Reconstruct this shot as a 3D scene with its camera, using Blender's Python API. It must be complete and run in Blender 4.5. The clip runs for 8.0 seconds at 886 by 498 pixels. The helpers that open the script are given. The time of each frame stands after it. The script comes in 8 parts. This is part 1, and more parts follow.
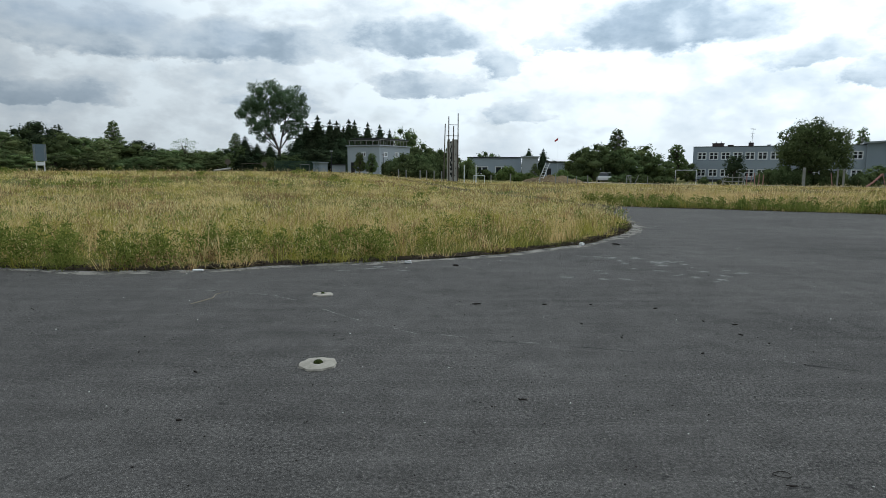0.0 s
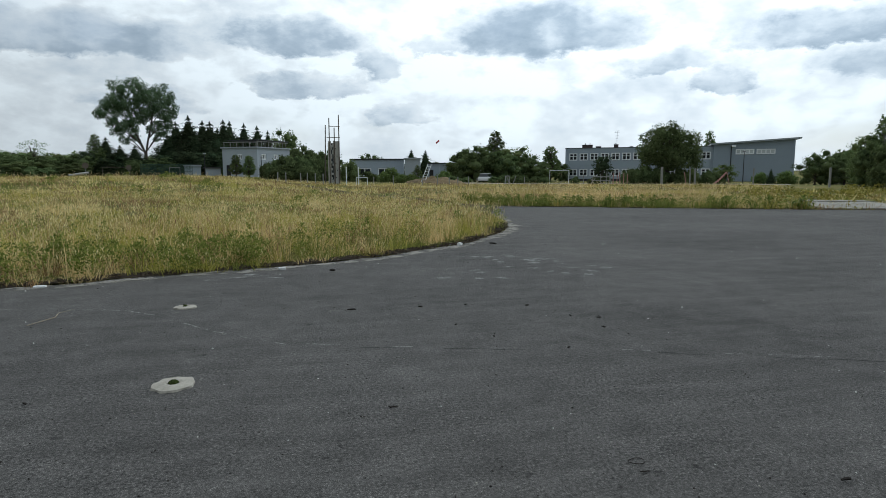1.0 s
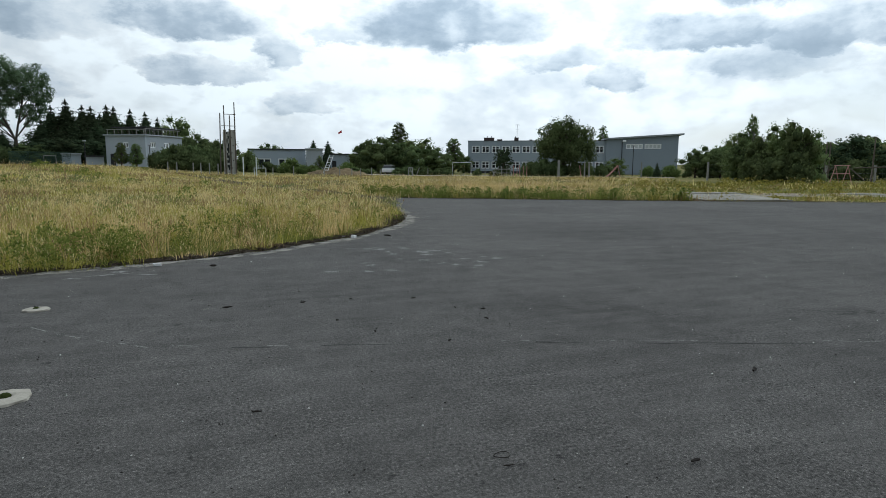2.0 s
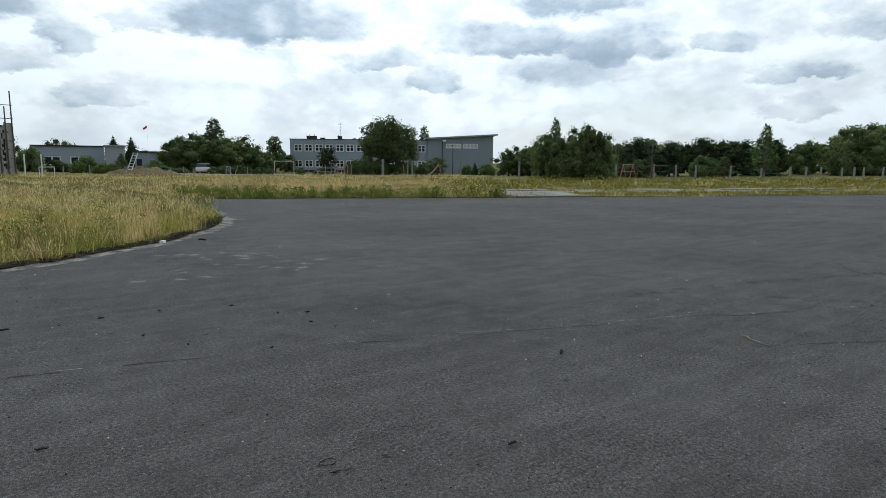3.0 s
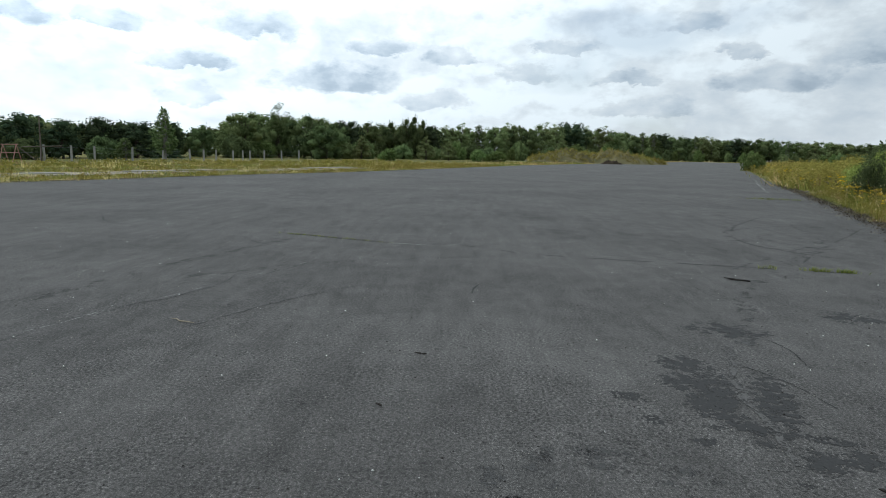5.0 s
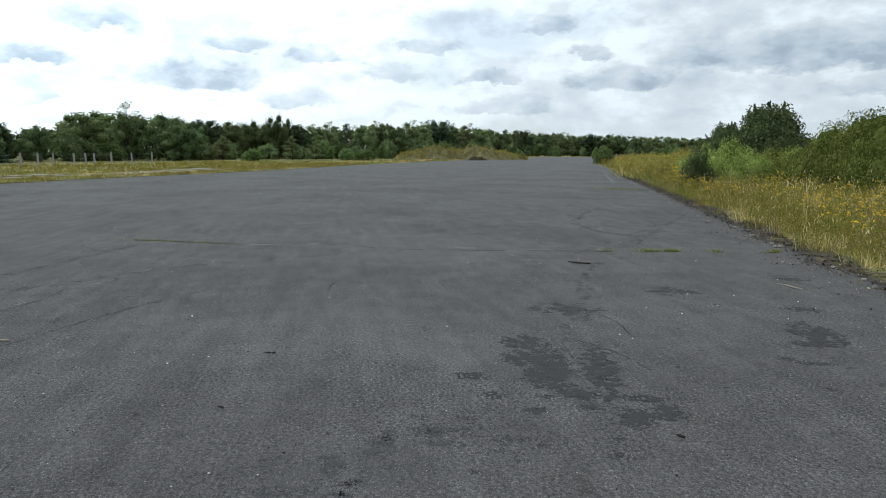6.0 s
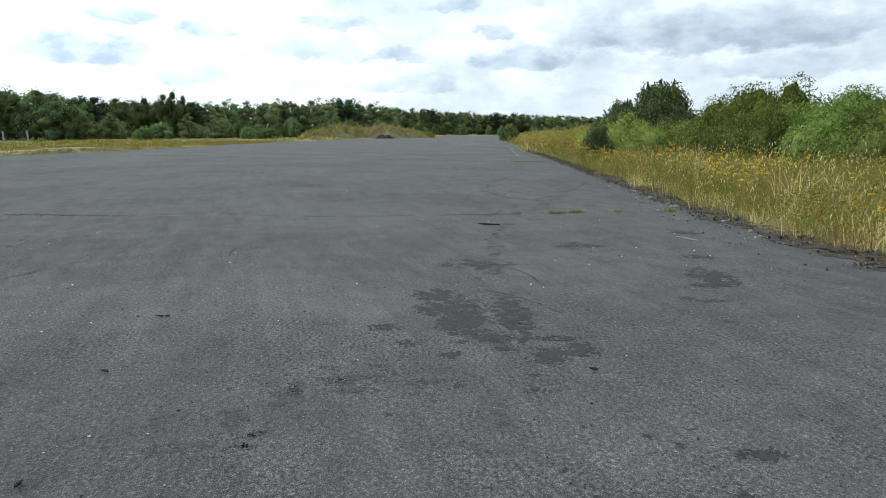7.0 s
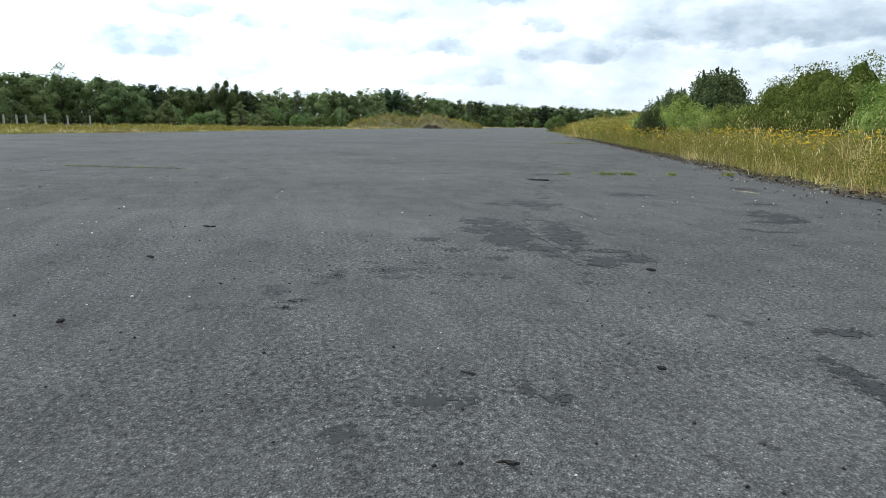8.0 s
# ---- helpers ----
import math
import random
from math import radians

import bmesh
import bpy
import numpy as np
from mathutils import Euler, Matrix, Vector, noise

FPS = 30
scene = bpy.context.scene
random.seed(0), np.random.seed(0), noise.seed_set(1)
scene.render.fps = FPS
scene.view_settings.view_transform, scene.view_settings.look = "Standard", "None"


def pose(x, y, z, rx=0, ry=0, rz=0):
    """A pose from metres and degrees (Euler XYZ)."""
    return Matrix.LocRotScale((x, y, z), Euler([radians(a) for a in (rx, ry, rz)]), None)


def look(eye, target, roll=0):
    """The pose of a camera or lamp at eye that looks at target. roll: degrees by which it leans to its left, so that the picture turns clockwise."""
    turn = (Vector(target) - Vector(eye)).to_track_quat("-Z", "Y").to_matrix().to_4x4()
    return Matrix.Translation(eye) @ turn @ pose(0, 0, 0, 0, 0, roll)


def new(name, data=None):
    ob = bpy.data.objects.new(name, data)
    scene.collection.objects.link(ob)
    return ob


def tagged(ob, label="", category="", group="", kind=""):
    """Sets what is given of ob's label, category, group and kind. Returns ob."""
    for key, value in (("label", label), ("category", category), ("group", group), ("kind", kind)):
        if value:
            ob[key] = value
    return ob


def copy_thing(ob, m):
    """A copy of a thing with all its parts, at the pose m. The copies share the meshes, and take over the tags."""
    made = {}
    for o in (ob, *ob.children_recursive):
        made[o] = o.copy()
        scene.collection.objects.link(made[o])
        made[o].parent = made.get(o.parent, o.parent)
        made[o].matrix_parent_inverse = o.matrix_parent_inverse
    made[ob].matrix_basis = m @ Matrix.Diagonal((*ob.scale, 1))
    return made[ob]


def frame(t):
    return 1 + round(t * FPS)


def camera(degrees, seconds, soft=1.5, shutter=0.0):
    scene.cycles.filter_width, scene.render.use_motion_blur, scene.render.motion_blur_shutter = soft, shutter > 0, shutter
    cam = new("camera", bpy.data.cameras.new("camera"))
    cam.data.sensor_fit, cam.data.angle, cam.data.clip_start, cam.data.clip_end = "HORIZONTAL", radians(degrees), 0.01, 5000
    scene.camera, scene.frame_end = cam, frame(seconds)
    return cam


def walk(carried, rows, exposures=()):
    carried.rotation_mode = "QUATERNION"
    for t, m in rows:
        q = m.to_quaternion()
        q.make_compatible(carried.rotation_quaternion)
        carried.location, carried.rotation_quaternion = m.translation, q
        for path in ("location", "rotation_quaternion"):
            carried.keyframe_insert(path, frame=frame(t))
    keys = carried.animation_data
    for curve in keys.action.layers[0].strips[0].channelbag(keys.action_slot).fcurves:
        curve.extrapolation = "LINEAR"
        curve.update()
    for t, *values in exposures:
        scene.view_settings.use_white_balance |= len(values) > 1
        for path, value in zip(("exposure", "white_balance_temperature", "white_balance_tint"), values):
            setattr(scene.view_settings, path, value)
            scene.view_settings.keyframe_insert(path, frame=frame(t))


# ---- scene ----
cam = camera(71.7, 8.0, 0.88)

EXPOSURES = [(0, -0.38, 5860, 5), (0.5, -0.4, 5860, 5), (1, -0.46, 5860, 5), (2.5, -0.41, 5860, 5), (3, -0.46, 5860, 5), (3.5, -0.62, 5860, 5), (4, -0.46, 5860, 5), (4.5, -0.2, 5860, 5), (5, -0.1, 5860, 5), (6.5, 0.2, 5860, 5), (7, 0.34, 5780, 5), (8, 0.45, 5800, 5)]
PATH = [
    (0, (-0.445, -0.199, 1.547), (-0.413, 1.784, 1.289), 0.3),
    (0.5, (-0.406, -0.166, 1.552), (-0.179, 1.805, 1.298), -0.2),
    (1, (-0.292, -0.104, 1.549), (0.107, 1.839, 1.297), -0.2),
    (1.2, (-0.23, -0.081, 1.547), (0.245, 1.846, 1.302), -0.1),
    (2.3, (-0.002, -0.022, 1.536), (0.811, 1.782, 1.243), 0.4),
    (2.5, (-0.003, -0.047, 1.543), (0.918, 1.704, 1.254), 0.4),
    (3, (0.037, -0.013, 1.545), (1.217, 1.577, 1.266), 0.4),
    (3.1, (0.035, 0.006, 1.533), (1.28, 1.551, 1.285), -0.2),
    (3.5, (0.074, 0.063, 1.539), (1.546, 1.397, 1.305), -1.1),
    (4, (0.121, 0.135, 1.526), (1.886, 1.03, 1.239), -0.9),
    (4.5, (0.155, 0.13, 1.532), (2.104, 0.458, 1.226), -0.1),
    (5, (0.164, 0.12, 1.535), (2.139, 0.178, 1.227), 1.3),
    (5.2, (0.155, 0.087, 1.539), (2.133, 0.088, 1.24), 1.2),
    (6.3, (0.061, -0.126, 1.495), (1.98, -0.583, 1.167), -0.3),
    (6.5, (0.092, -0.13, 1.48), (1.996, -0.638, 1.136), -0.7),
    (7, (0.191, -0.129, 1.264), (2.053, -0.756, 0.892), 0.1),
    (7.5, (0.242, -0.139, 0.96), (2.117, -0.717, 0.574), -1.7),
    (8, (0.223, -0.118, 0.72), (2.122, -0.608, 0.325), 0.8),
]
walk(cam, [(t, look(eye, target, roll)) for t, eye, target, roll in PATH], EXPOSURES)


# ---- world and light ----
SUN_AZ, SUN_EL = 28.0, 52.0
world = bpy.data.worlds.new("overcast_sky")
scene.world = world
world.use_nodes = True


def link_chain(nt):
    def node(kind, **props):
        n = nt.nodes.new(kind)
        for k, v in props.items():
            if k == "operation":
                n.operation = v
            elif k == "blend_type":
                n.blend_type = v
            elif k == "data_type":
                n.data_type = v
            elif k == "noise_dimensions":
                n.noise_dimensions = v
            elif k == "feature":
                n.feature = v
        return n

    def val(sock, v):
        if isinstance(v, bpy.types.NodeSocket):
            nt.links.new(v, sock)
        else:
            sock.default_value = v

    def math_(op, a, b=0.0, clamp=False):
        n = node("ShaderNodeMath", operation=op)
        n.use_clamp = clamp
        val(n.inputs[0], a)
        val(n.inputs[1], b)
        return n.outputs[0]

    def mix(fac, a, b, mode="MIX"):
        n = node("ShaderNodeMixRGB", blend_type=mode)
        val(n.inputs[0], fac)
        val(n.inputs[1], a)
        val(n.inputs[2], b)
        return n.outputs[0]

    def noise_(vec, scale, detail=4.0, rough=0.55, distort=0.0):
        n = node("ShaderNodeTexNoise")
        if vec is not None:
            nt.links.new(vec, n.inputs["Vector"])
        n.inputs["Scale"].default_value = scale
        n.inputs["Detail"].default_value = detail
        n.inputs["Roughness"].default_value = rough
        n.inputs["Distortion"].default_value = distort
        return n.outputs[0]

    def ramp(fac, stops):
        n = node("ShaderNodeValToRGB")
        cr = n.color_ramp
        while len(cr.elements) < len(stops):
            cr.elements.new(0.5)
        for e, (p, c) in zip(cr.elements, stops):
            e.position = p
            e.color = (*c, 1) if not isinstance(c, (int, float)) else (c, c, c, 1)
        val(n.inputs[0], fac)
        return n.outputs[0]

    return node, val, math_, mix, noise_, ramp


# heavier clouds of the deck: bearing, elevation, half width, half height in degrees, and depth
CLOUDS = ((-23, 10.8, 13, 2.0, 0.75), (-32, 5.8, 6, 1.0, 0.6), (-1, 11.7, 6.2, 1.5, 0.85), (-0.5, 7.6, 5.0, 1.1, 0.85), (5.9, 9.7, 2.0, 1.8, 0.8), (21, 12.4, 8.4, 2.3, 1.0), (31.5, 9, 4.0, 1.0, 0.55), (42.5, 10.9, 6.6, 1.5, 0.95),
          (51.6, 10.2, 4.6, 1.7, 0.8), (36, 7.4, 3.0, 1.0, 0.7), (48, 14, 4.2, 1.4, 0.7), (66, 7.3, 3.3, 0.8, 0.62), (78.4, 6.3, 4.6, 1.2, 0.8), (89.6, 8.4, 2.5, 0.8, 0.5), (106, 4.4, 3.7, 0.8, 0.5), (116, 6.5, 4.2, 1.1, 0.55), (131, 8.4, 11, 1.8, 0.58), (137, 5.4, 5.2, 1.1, 0.5))

# lesser ones: bearing, elevation, half width
PUFFS = ((95.9, 7.2, 2.3), (104.7, 6.7, 1.8), (113.8, 8.7, 1.9), (82.1, 9.2, 2.6), (7.9, 5.1, 2.9), (10.7, 11.1, 2.4), (47.5, 8.1, 5.2), (60, 9.8, 2.4), (99, 9.6, 2.2), (72, 10.6, 4.2), (110, 11.0, 2.6), (66, 4.6, 2.6), (87, 4.7, 3.0), (-13, 6.0, 4.0))


def build_sky():
    nt = world.node_tree
    nt.nodes.clear()
    node, val, math_, mix, noise_, ramp = link_chain(nt)
    tc = node("ShaderNodeTexCoord")
    sep = node("ShaderNodeSeparateXYZ")
    nt.links.new(tc.outputs["Generated"], sep.inputs[0])
    sky = node("ShaderNodeTexSky")
    sky.sky_type = "NISHITA"
    sky.sun_disc = False
    sky.sun_elevation, sky.sun_rotation = radians(SUN_EL), radians(SUN_AZ)
    sky.air_density, sky.dust_density = 1.0, 2.0
    blue = mix(1.0, sky.outputs[0], (0.11, 0.11, 0.11, 1), "MULTIPLY")
    sx, sy, sz = (math.sin(radians(SUN_AZ)) * math.cos(radians(SUN_EL)), math.cos(radians(SUN_AZ)) * math.cos(radians(SUN_EL)), math.sin(radians(SUN_EL)))
    dot = math_("ADD", math_("ADD", math_("MULTIPLY", sep.outputs[0], sx), math_("MULTIPLY", sep.outputs[1], sy)), math_("MULTIPLY", sep.outputs[2], sz))

    # bearing and elevation in degrees, shaken by a noise so that no cloud keeps a smooth outline
    squat = node("ShaderNodeMapping")
    squat.inputs["Scale"].default_value = (1.0, 1.0, 1.9)
    nt.links.new(tc.outputs["Generated"], squat.inputs["Vector"])
    field = squat.outputs[0]

    def grow(a, factor, plus):
        n = node("ShaderNodeMath", operation="MULTIPLY_ADD")
        for k, v in enumerate((a, factor, plus)):
            val(n.inputs[k], v)
        return n.outputs[0]

    wave_a, wave_b = noise_(field, 12.0, 7.0, 0.62), noise_(field, 16.0, 7.0, 0.62, 0.1)
    bearing = grow(wave_a, 9.0, grow(math_("ARCTAN2", sep.outputs[0], sep.outputs[1]), 57.2958, -4.5))
    height = grow(wave_b, 3.4, grow(math_("ARCSINE", sep.outputs[2]), 57.2958, -1.7))
    heavy = 0.0
    for az, el, wide, high, depth in CLOUDS + tuple((a, e, w, 0.36 * w ** 0.8, 0.52) for a, e, w in PUFFS):
        dx = grow(bearing, 1 / wide, -az / wide)
        rise = grow(height, 0.78 / high, -0.78 * (el - 0.35 * high) / high)
        dy = math_("MAXIMUM", rise, math_("MULTIPLY", rise, -2.1))
        reach = grow(dx, dx, math_("MULTIPLY", dy, dy))
        # firm edge, dark flat base, paler towards the top
        edge = math_("MINIMUM", math_("MAXIMUM", grow(reach, -1.1, 1.7), 0.0), 1.0)
        heavy = math_("MAXIMUM", heavy, math_("MULTIPLY", edge, grow(rise, -0.40 * depth, 0.92 * depth)))
    # smaller fleecy clouds between them
    puff_a = noise_(field, 5.5, 8.0, 0.52, 0.2)
    puff_b = noise_(field, 15.0, 7.0, 0.55, 0.1)
    puffs = grow(puff_a, 0.5, math_("MULTIPLY", puff_b, 0.5))
    fleece = ramp(puffs, ((0.44, 0.0), (0.505, 0.30), (0.58, 0.66)))
    # the same field a little higher up: tops catch the light, bases lie in shade
    above = node("ShaderNodeVectorMath", operation="ADD")
    nt.links.new(field, above.inputs[0])
    above.inputs[1].default_value = (0.0, 0.0, 0.035)
    relief = math_("SUBTRACT", noise_(above.outputs[0], 15.0, 7.0, 0.55, 0.1), puff_b)
    mass = grow(fleece, 0.72, math_("MULTIPLY", heavy, grow(puff_b, 1.9, 0.02)))
    mass = grow(relief, 1.5, mass)
    # the cover thickens away from the veiled sun
    mass = grow(math_("SUBTRACT", 0.55, dot), 0.20, mass)
    cloud = ramp(math_("MULTIPLY", mass, 0.7), ((0.042, (1.30, 1.34, 1.34)), (0.238, (1.06, 1.09, 1.10)), (0.476, (0.83, 0.895, 0.95)), (0.70, (0.58, 0.665, 0.75)), (1.0, (0.42, 0.51, 0.60))))
    cover = ramp(noise_(field, 3.6, 4.0, 0.5), ((0.36, 0.66), (0.46, 1.0)))
    # thin bright haze near the horizon and round the veiled sun
    low = ramp(math_("MAXIMUM", sep.outputs[2], 0.0), ((0.0, 0.62), (0.07, 0.16), (0.22, 0.0)))
    cloud = mix(low, cloud, (0.99, 1.005, 1.01, 1))
    veil = math_("POWER", math_("MAXIMUM", dot, 0.0), 2.0)
    bright = math_("ADD", math_("ADD", 0.57, math_("MULTIPLY", sep.outputs[0], 0.12)), math_("MULTIPLY", veil, 1.08))
    com2 = node("ShaderNodeCombineXYZ")
    for k in range(3):
        val(com2.inputs[k], bright)
    cloud = mix(1.0, cloud, com2.outputs[0], "MULTIPLY")
    bg = node("ShaderNodeBackground")
    val(bg.inputs[0], mix(cover, blue, cloud))
    bg.inputs[1].default_value = 1.0
    out = node("ShaderNodeOutputWorld")
    nt.links.new(bg.outputs[0], out.inputs[0])


build_sky()
sun_data = bpy.data.lights.new("veiled_sun", "SUN")
sun_data.energy, sun_data.angle, sun_data.color = 0.8, radians(14), (1.0, 0.95, 0.87)
sun = new("veiled_sun", sun_data)
sun.rotation_euler = (radians(90 - SUN_EL), 0, radians(180 - SUN_AZ))


# ---- materials ----
def material(name):
    m = bpy.data.materials.new(name)
    m.use_nodes = True
    m.node_tree.nodes.clear()
    return m


def finish(m, colour, rough=0.8, height=None, bump=0.2, dist=0.01, metal=0.0, spec=0.3):
    nt = m.node_tree
    node, val, math_, mix, noise_, ramp = link_chain(nt)
    p = node("ShaderNodeBsdfPrincipled")
    val(p.inputs["Base Color"], colour)
    val(p.inputs["Roughness"], rough)
    p.inputs["Metallic"].default_value = metal
    p.inputs["Specular IOR Level"].default_value = spec
    if height is not None:
        b = node("ShaderNodeBump")
        b.inputs["Strength"].default_value = bump
        b.inputs["Distance"].default_value = dist
        nt.links.new(height, b.inputs["Height"])
        nt.links.new(b.outputs[0], p.inputs["Normal"])
    o = node("ShaderNodeOutputMaterial")
    nt.links.new(p.outputs[0], o.inputs[0])
    return m


def weathered(name, dark, light, coarse=0.6, grain=25.0, rough=0.85, bump=0.25, dist=0.01, metal=0.0, vary=0.15, spec=0.3):
    """Two scales of variation between two tones, with a little change from object to object."""
    m = material(name)
    nt = m.node_tree
    node, val, math_, mix, noise_, ramp = link_chain(nt)
    pos = node("ShaderNodeTexCoord").outputs["Object"]
    big = noise_(pos, coarse, 5, 0.6)
    small = noise_(pos, grain, 3, 0.6)
    f = math_("ADD", math_("MULTIPLY", big, 0.65), math_("MULTIPLY", small, 0.35))
    col = ramp(f, ((0.30, dark), (0.70, light)))
    rnd = node("ShaderNodeObjectInfo").outputs["Random"]
    k = math_("ADD", 1.0 - vary / 2, math_("MULTIPLY", rnd, vary))
    hsv = node("ShaderNodeHueSaturation")
    val(hsv.inputs["Value"], k)
    val(hsv.inputs["Color"], col)
    return finish(m, hsv.outputs[0], rough, small, bump, dist, metal, spec)


def foliage(name, tones, through_light=0.3, patch=0.35, per_tree=0.5):
    """Leaves: a tone per leaf, patches through the crown, and each plant a little different; thin enough to let light through."""
    m = material(name)
    nt = m.node_tree
    node, val, math_, mix, noise_, ramp = link_chain(nt)
    geo = node("ShaderNodeNewGeometry")
    pos = node("ShaderNodeTexCoord").outputs["Object"]
    big = noise_(pos, patch, 2, 0.5)
    near = noise_(pos, patch * 9.0, 2, 0.5)
    f = math_("ADD", math_("MULTIPLY", geo.outputs["Random Per Island"], 0.34), math_("ADD", math_("MULTIPLY", big, 0.30), math_("MULTIPLY", near, 0.36)))
    n = len(tones)
    col = ramp(f, [(0.30 + 0.40 * k / (n - 1), c) for k, c in enumerate(tones)])
    rnd = node("ShaderNodeObjectInfo").outputs["Random"]
    hsv = node("ShaderNodeHueSaturation")
    val(hsv.inputs["Hue"], math_("ADD", 0.485, math_("MULTIPLY", rnd, 0.03)))
    val(hsv.inputs["Value"], math_("ADD", 1.0 - per_tree / 2, math_("MULTIPLY", rnd, per_tree)))
    val(hsv.inputs["Color"], col)
    d, t = node("ShaderNodeBsdfDiffuse"), node("ShaderNodeBsdfTranslucent")
    val(d.inputs[0], hsv.outputs[0])
    val(t.inputs[0], hsv.outputs[0])
    mx = node("ShaderNodeMixShader")
    mx.inputs[0].default_value = through_light
    nt.links.new(d.outputs[0], mx.inputs[1])
    nt.links.new(t.outputs[0], mx.inputs[2])
    o = node("ShaderNodeOutputMaterial")
    nt.links.new(mx.outputs[0], o.inputs[0])
    return m


def asphalt_material():
    """Worn asphalt: pale and dark chippings in grey binder, pitted in places, with faint wear and old sweepings."""
    m = material("worn_asphalt")
    nt = m.node_tree
    node, val, math_, mix, noise_, ramp = link_chain(nt)
    pos = node("ShaderNodeTexCoord").outputs["Object"]
    vor = node("ShaderNodeTexVoronoi")
    nt.links.new(pos, vor.inputs["Vector"])
    vor.inputs["Scale"].default_value = 180.0
    sepc = node("ShaderNodeSeparateColor")
    nt.links.new(vor.outputs["Color"], sepc.inputs[0])
    chips = ramp(sepc.outputs[0], ((0.0, 0.60), (0.5, 0.92), (0.9, 1.16), (0.97, 1.55), (1.0, 1.95)))
    # broad faint tone, hand-sized blotches, and scuffed streaks along the way the traffic ran
    broad = noise_(pos, 0.30, 4, 0.55, 0.3)
    blotch = noise_(pos, 2.6, 6, 0.68, 0.4)
    lay = node("ShaderNodeMapping")
    lay.inputs["Rotation"].default_value = (0, 0, radians(21))
    lay.inputs["Scale"].default_value = (0.35, 3.2, 1.0)
    nt.links.new(pos, lay.inputs["Vector"])
    streak = noise_(lay.outputs[0], 1.5, 6, 0.66, 0.5)
    tone = math_("ADD", math_("MULTIPLY", broad, 0.34), math_("ADD", math_("MULTIPLY", blotch, 0.36), math_("MULTIPLY", streak, 0.30)))
    base = ramp(tone, ((0.36, (0.074, 0.0700, 0.0660)), (0.50, (0.120, 0.1136, 0.1072)), (0.64, (0.168, 0.1590, 0.1500))))
    col = mix(1.0, base, chips, "MULTIPLY")
    # pitted patches where the binder has worn out and the hollows are dark
    worn = ramp(noise_(pos, 0.8, 5, 0.65, 0.3), ((0.44, 0.50), (0.60, 1.0)))
    hollow = ramp(noise_(pos, 46.0, 5, 0.78), ((0.36, 0.22), (0.50, 0.92), (0.66, 1.75)))
    col = mix(worn, col, mix(1.0, col, hollow, "MULTIPLY"))
    seam = ramp(vor.outputs["Distance"], ((0.2, 1.12), (0.6, 0.66)))
    col = mix(1.0, col, seam, "MULTIPLY")
    # pocks and crumbs lost here and there
    pock = ramp(noise_(pos, 9.0, 3, 0.5), ((0.27, 0.55), (0.33, 1.0)))
    col = mix(1.0, col, pock, "MULTIPLY")
    # coarse tooth of the worn top coat
    tooth = ramp(noise_(pos, 36.0, 4, 0.75), ((0.34, 0.78), (0.50, 0.98), (0.66, 1.20)))
    col = mix(1.0, col, tooth, "MULTIPLY")
    fine = noise_(pos, 60.0, 4, 0.7)
    h = math_("ADD", math_("MULTIPLY", vor.outputs["Distance"], 0.6), math_("MULTIPLY", fine, 0.6))
    return finish(m, col, 0.92, h, 0.9, 0.009, 0.0, 0.22)


def soil_material():
    """Bare soil under dry grass: straw litter, earth and green moss in patches."""
    m = material("dry_meadow_ground")
    nt = m.node_tree
    node, val, math_, mix, noise_, ramp = link_chain(nt)
    pos = node("ShaderNodeTexCoord").outputs["Object"]
    a = noise_(pos, 0.08, 5, 0.6)
    b = noise_(pos, 1.9, 6, 0.7)
    f = math_("ADD", math_("MULTIPLY", a, 0.5), math_("MULTIPLY", b, 0.5))
    col = ramp(f, ((0.34, (0.05, 0.065, 0.022)), (0.48, (0.12, 0.12, 0.045)), (0.6, (0.22, 0.18, 0.075)), (0.7, (0.27, 0.215, 0.10))))
    return finish(m, col, 1.0, b, 0.6, 0.08, 0.0, 0.02)


def plain(name, colour, rough=0.6, metal=0.0):
    return weathered(name, tuple(c * 0.86 for c in colour), tuple(min(1.0, c * 1.1) for c in colour), 1.1, 30.0, rough, 0.08, 0.004, metal)


def glass_material():
    m = material("dark_window_glass")
    return finish(m, (0.018, 0.022, 0.027, 1), 0.1, spec=0.35)


ASPHALT = asphalt_material()
SOIL = soil_material()


def worn_through(name, tone, scale, share, rough=0.9):
    """A thin coat that has worn through in small spots."""
    m = material(name)
    nt = m.node_tree
    node, val, math_, mix, noise_, ramp = link_chain(nt)
    pos = node("ShaderNodeTexCoord").outputs["Object"]
    big, small = noise_(pos, scale, 6, 0.7), noise_(pos, 55.0, 3, 0.6)
    f = math_("ADD", math_("MULTIPLY", big, 0.7), math_("MULTIPLY", small, 0.3))
    p = node("ShaderNodeBsdfPrincipled")
    val(p.inputs["Base Color"], ramp(small, ((0.3, tuple(c * 0.75 for c in tone)), (0.7, tuple(c * 1.35 for c in tone)))))
    p.inputs["Roughness"].default_value = rough
    p.inputs["Specular IOR Level"].default_value = 0.25
    t = node("ShaderNodeBsdfTransparent")
    mx = node("ShaderNodeMixShader")
    val(mx.inputs[0], ramp(f, ((share - 0.03, 0.0), (share + 0.05, 1.0))))
    nt.links.new(t.outputs[0], mx.inputs[1])
    nt.links.new(p.outputs[0], mx.inputs[2])
    o = node("ShaderNodeOutputMaterial")
    nt.links.new(mx.outputs[0], o.inputs[0])
    return m


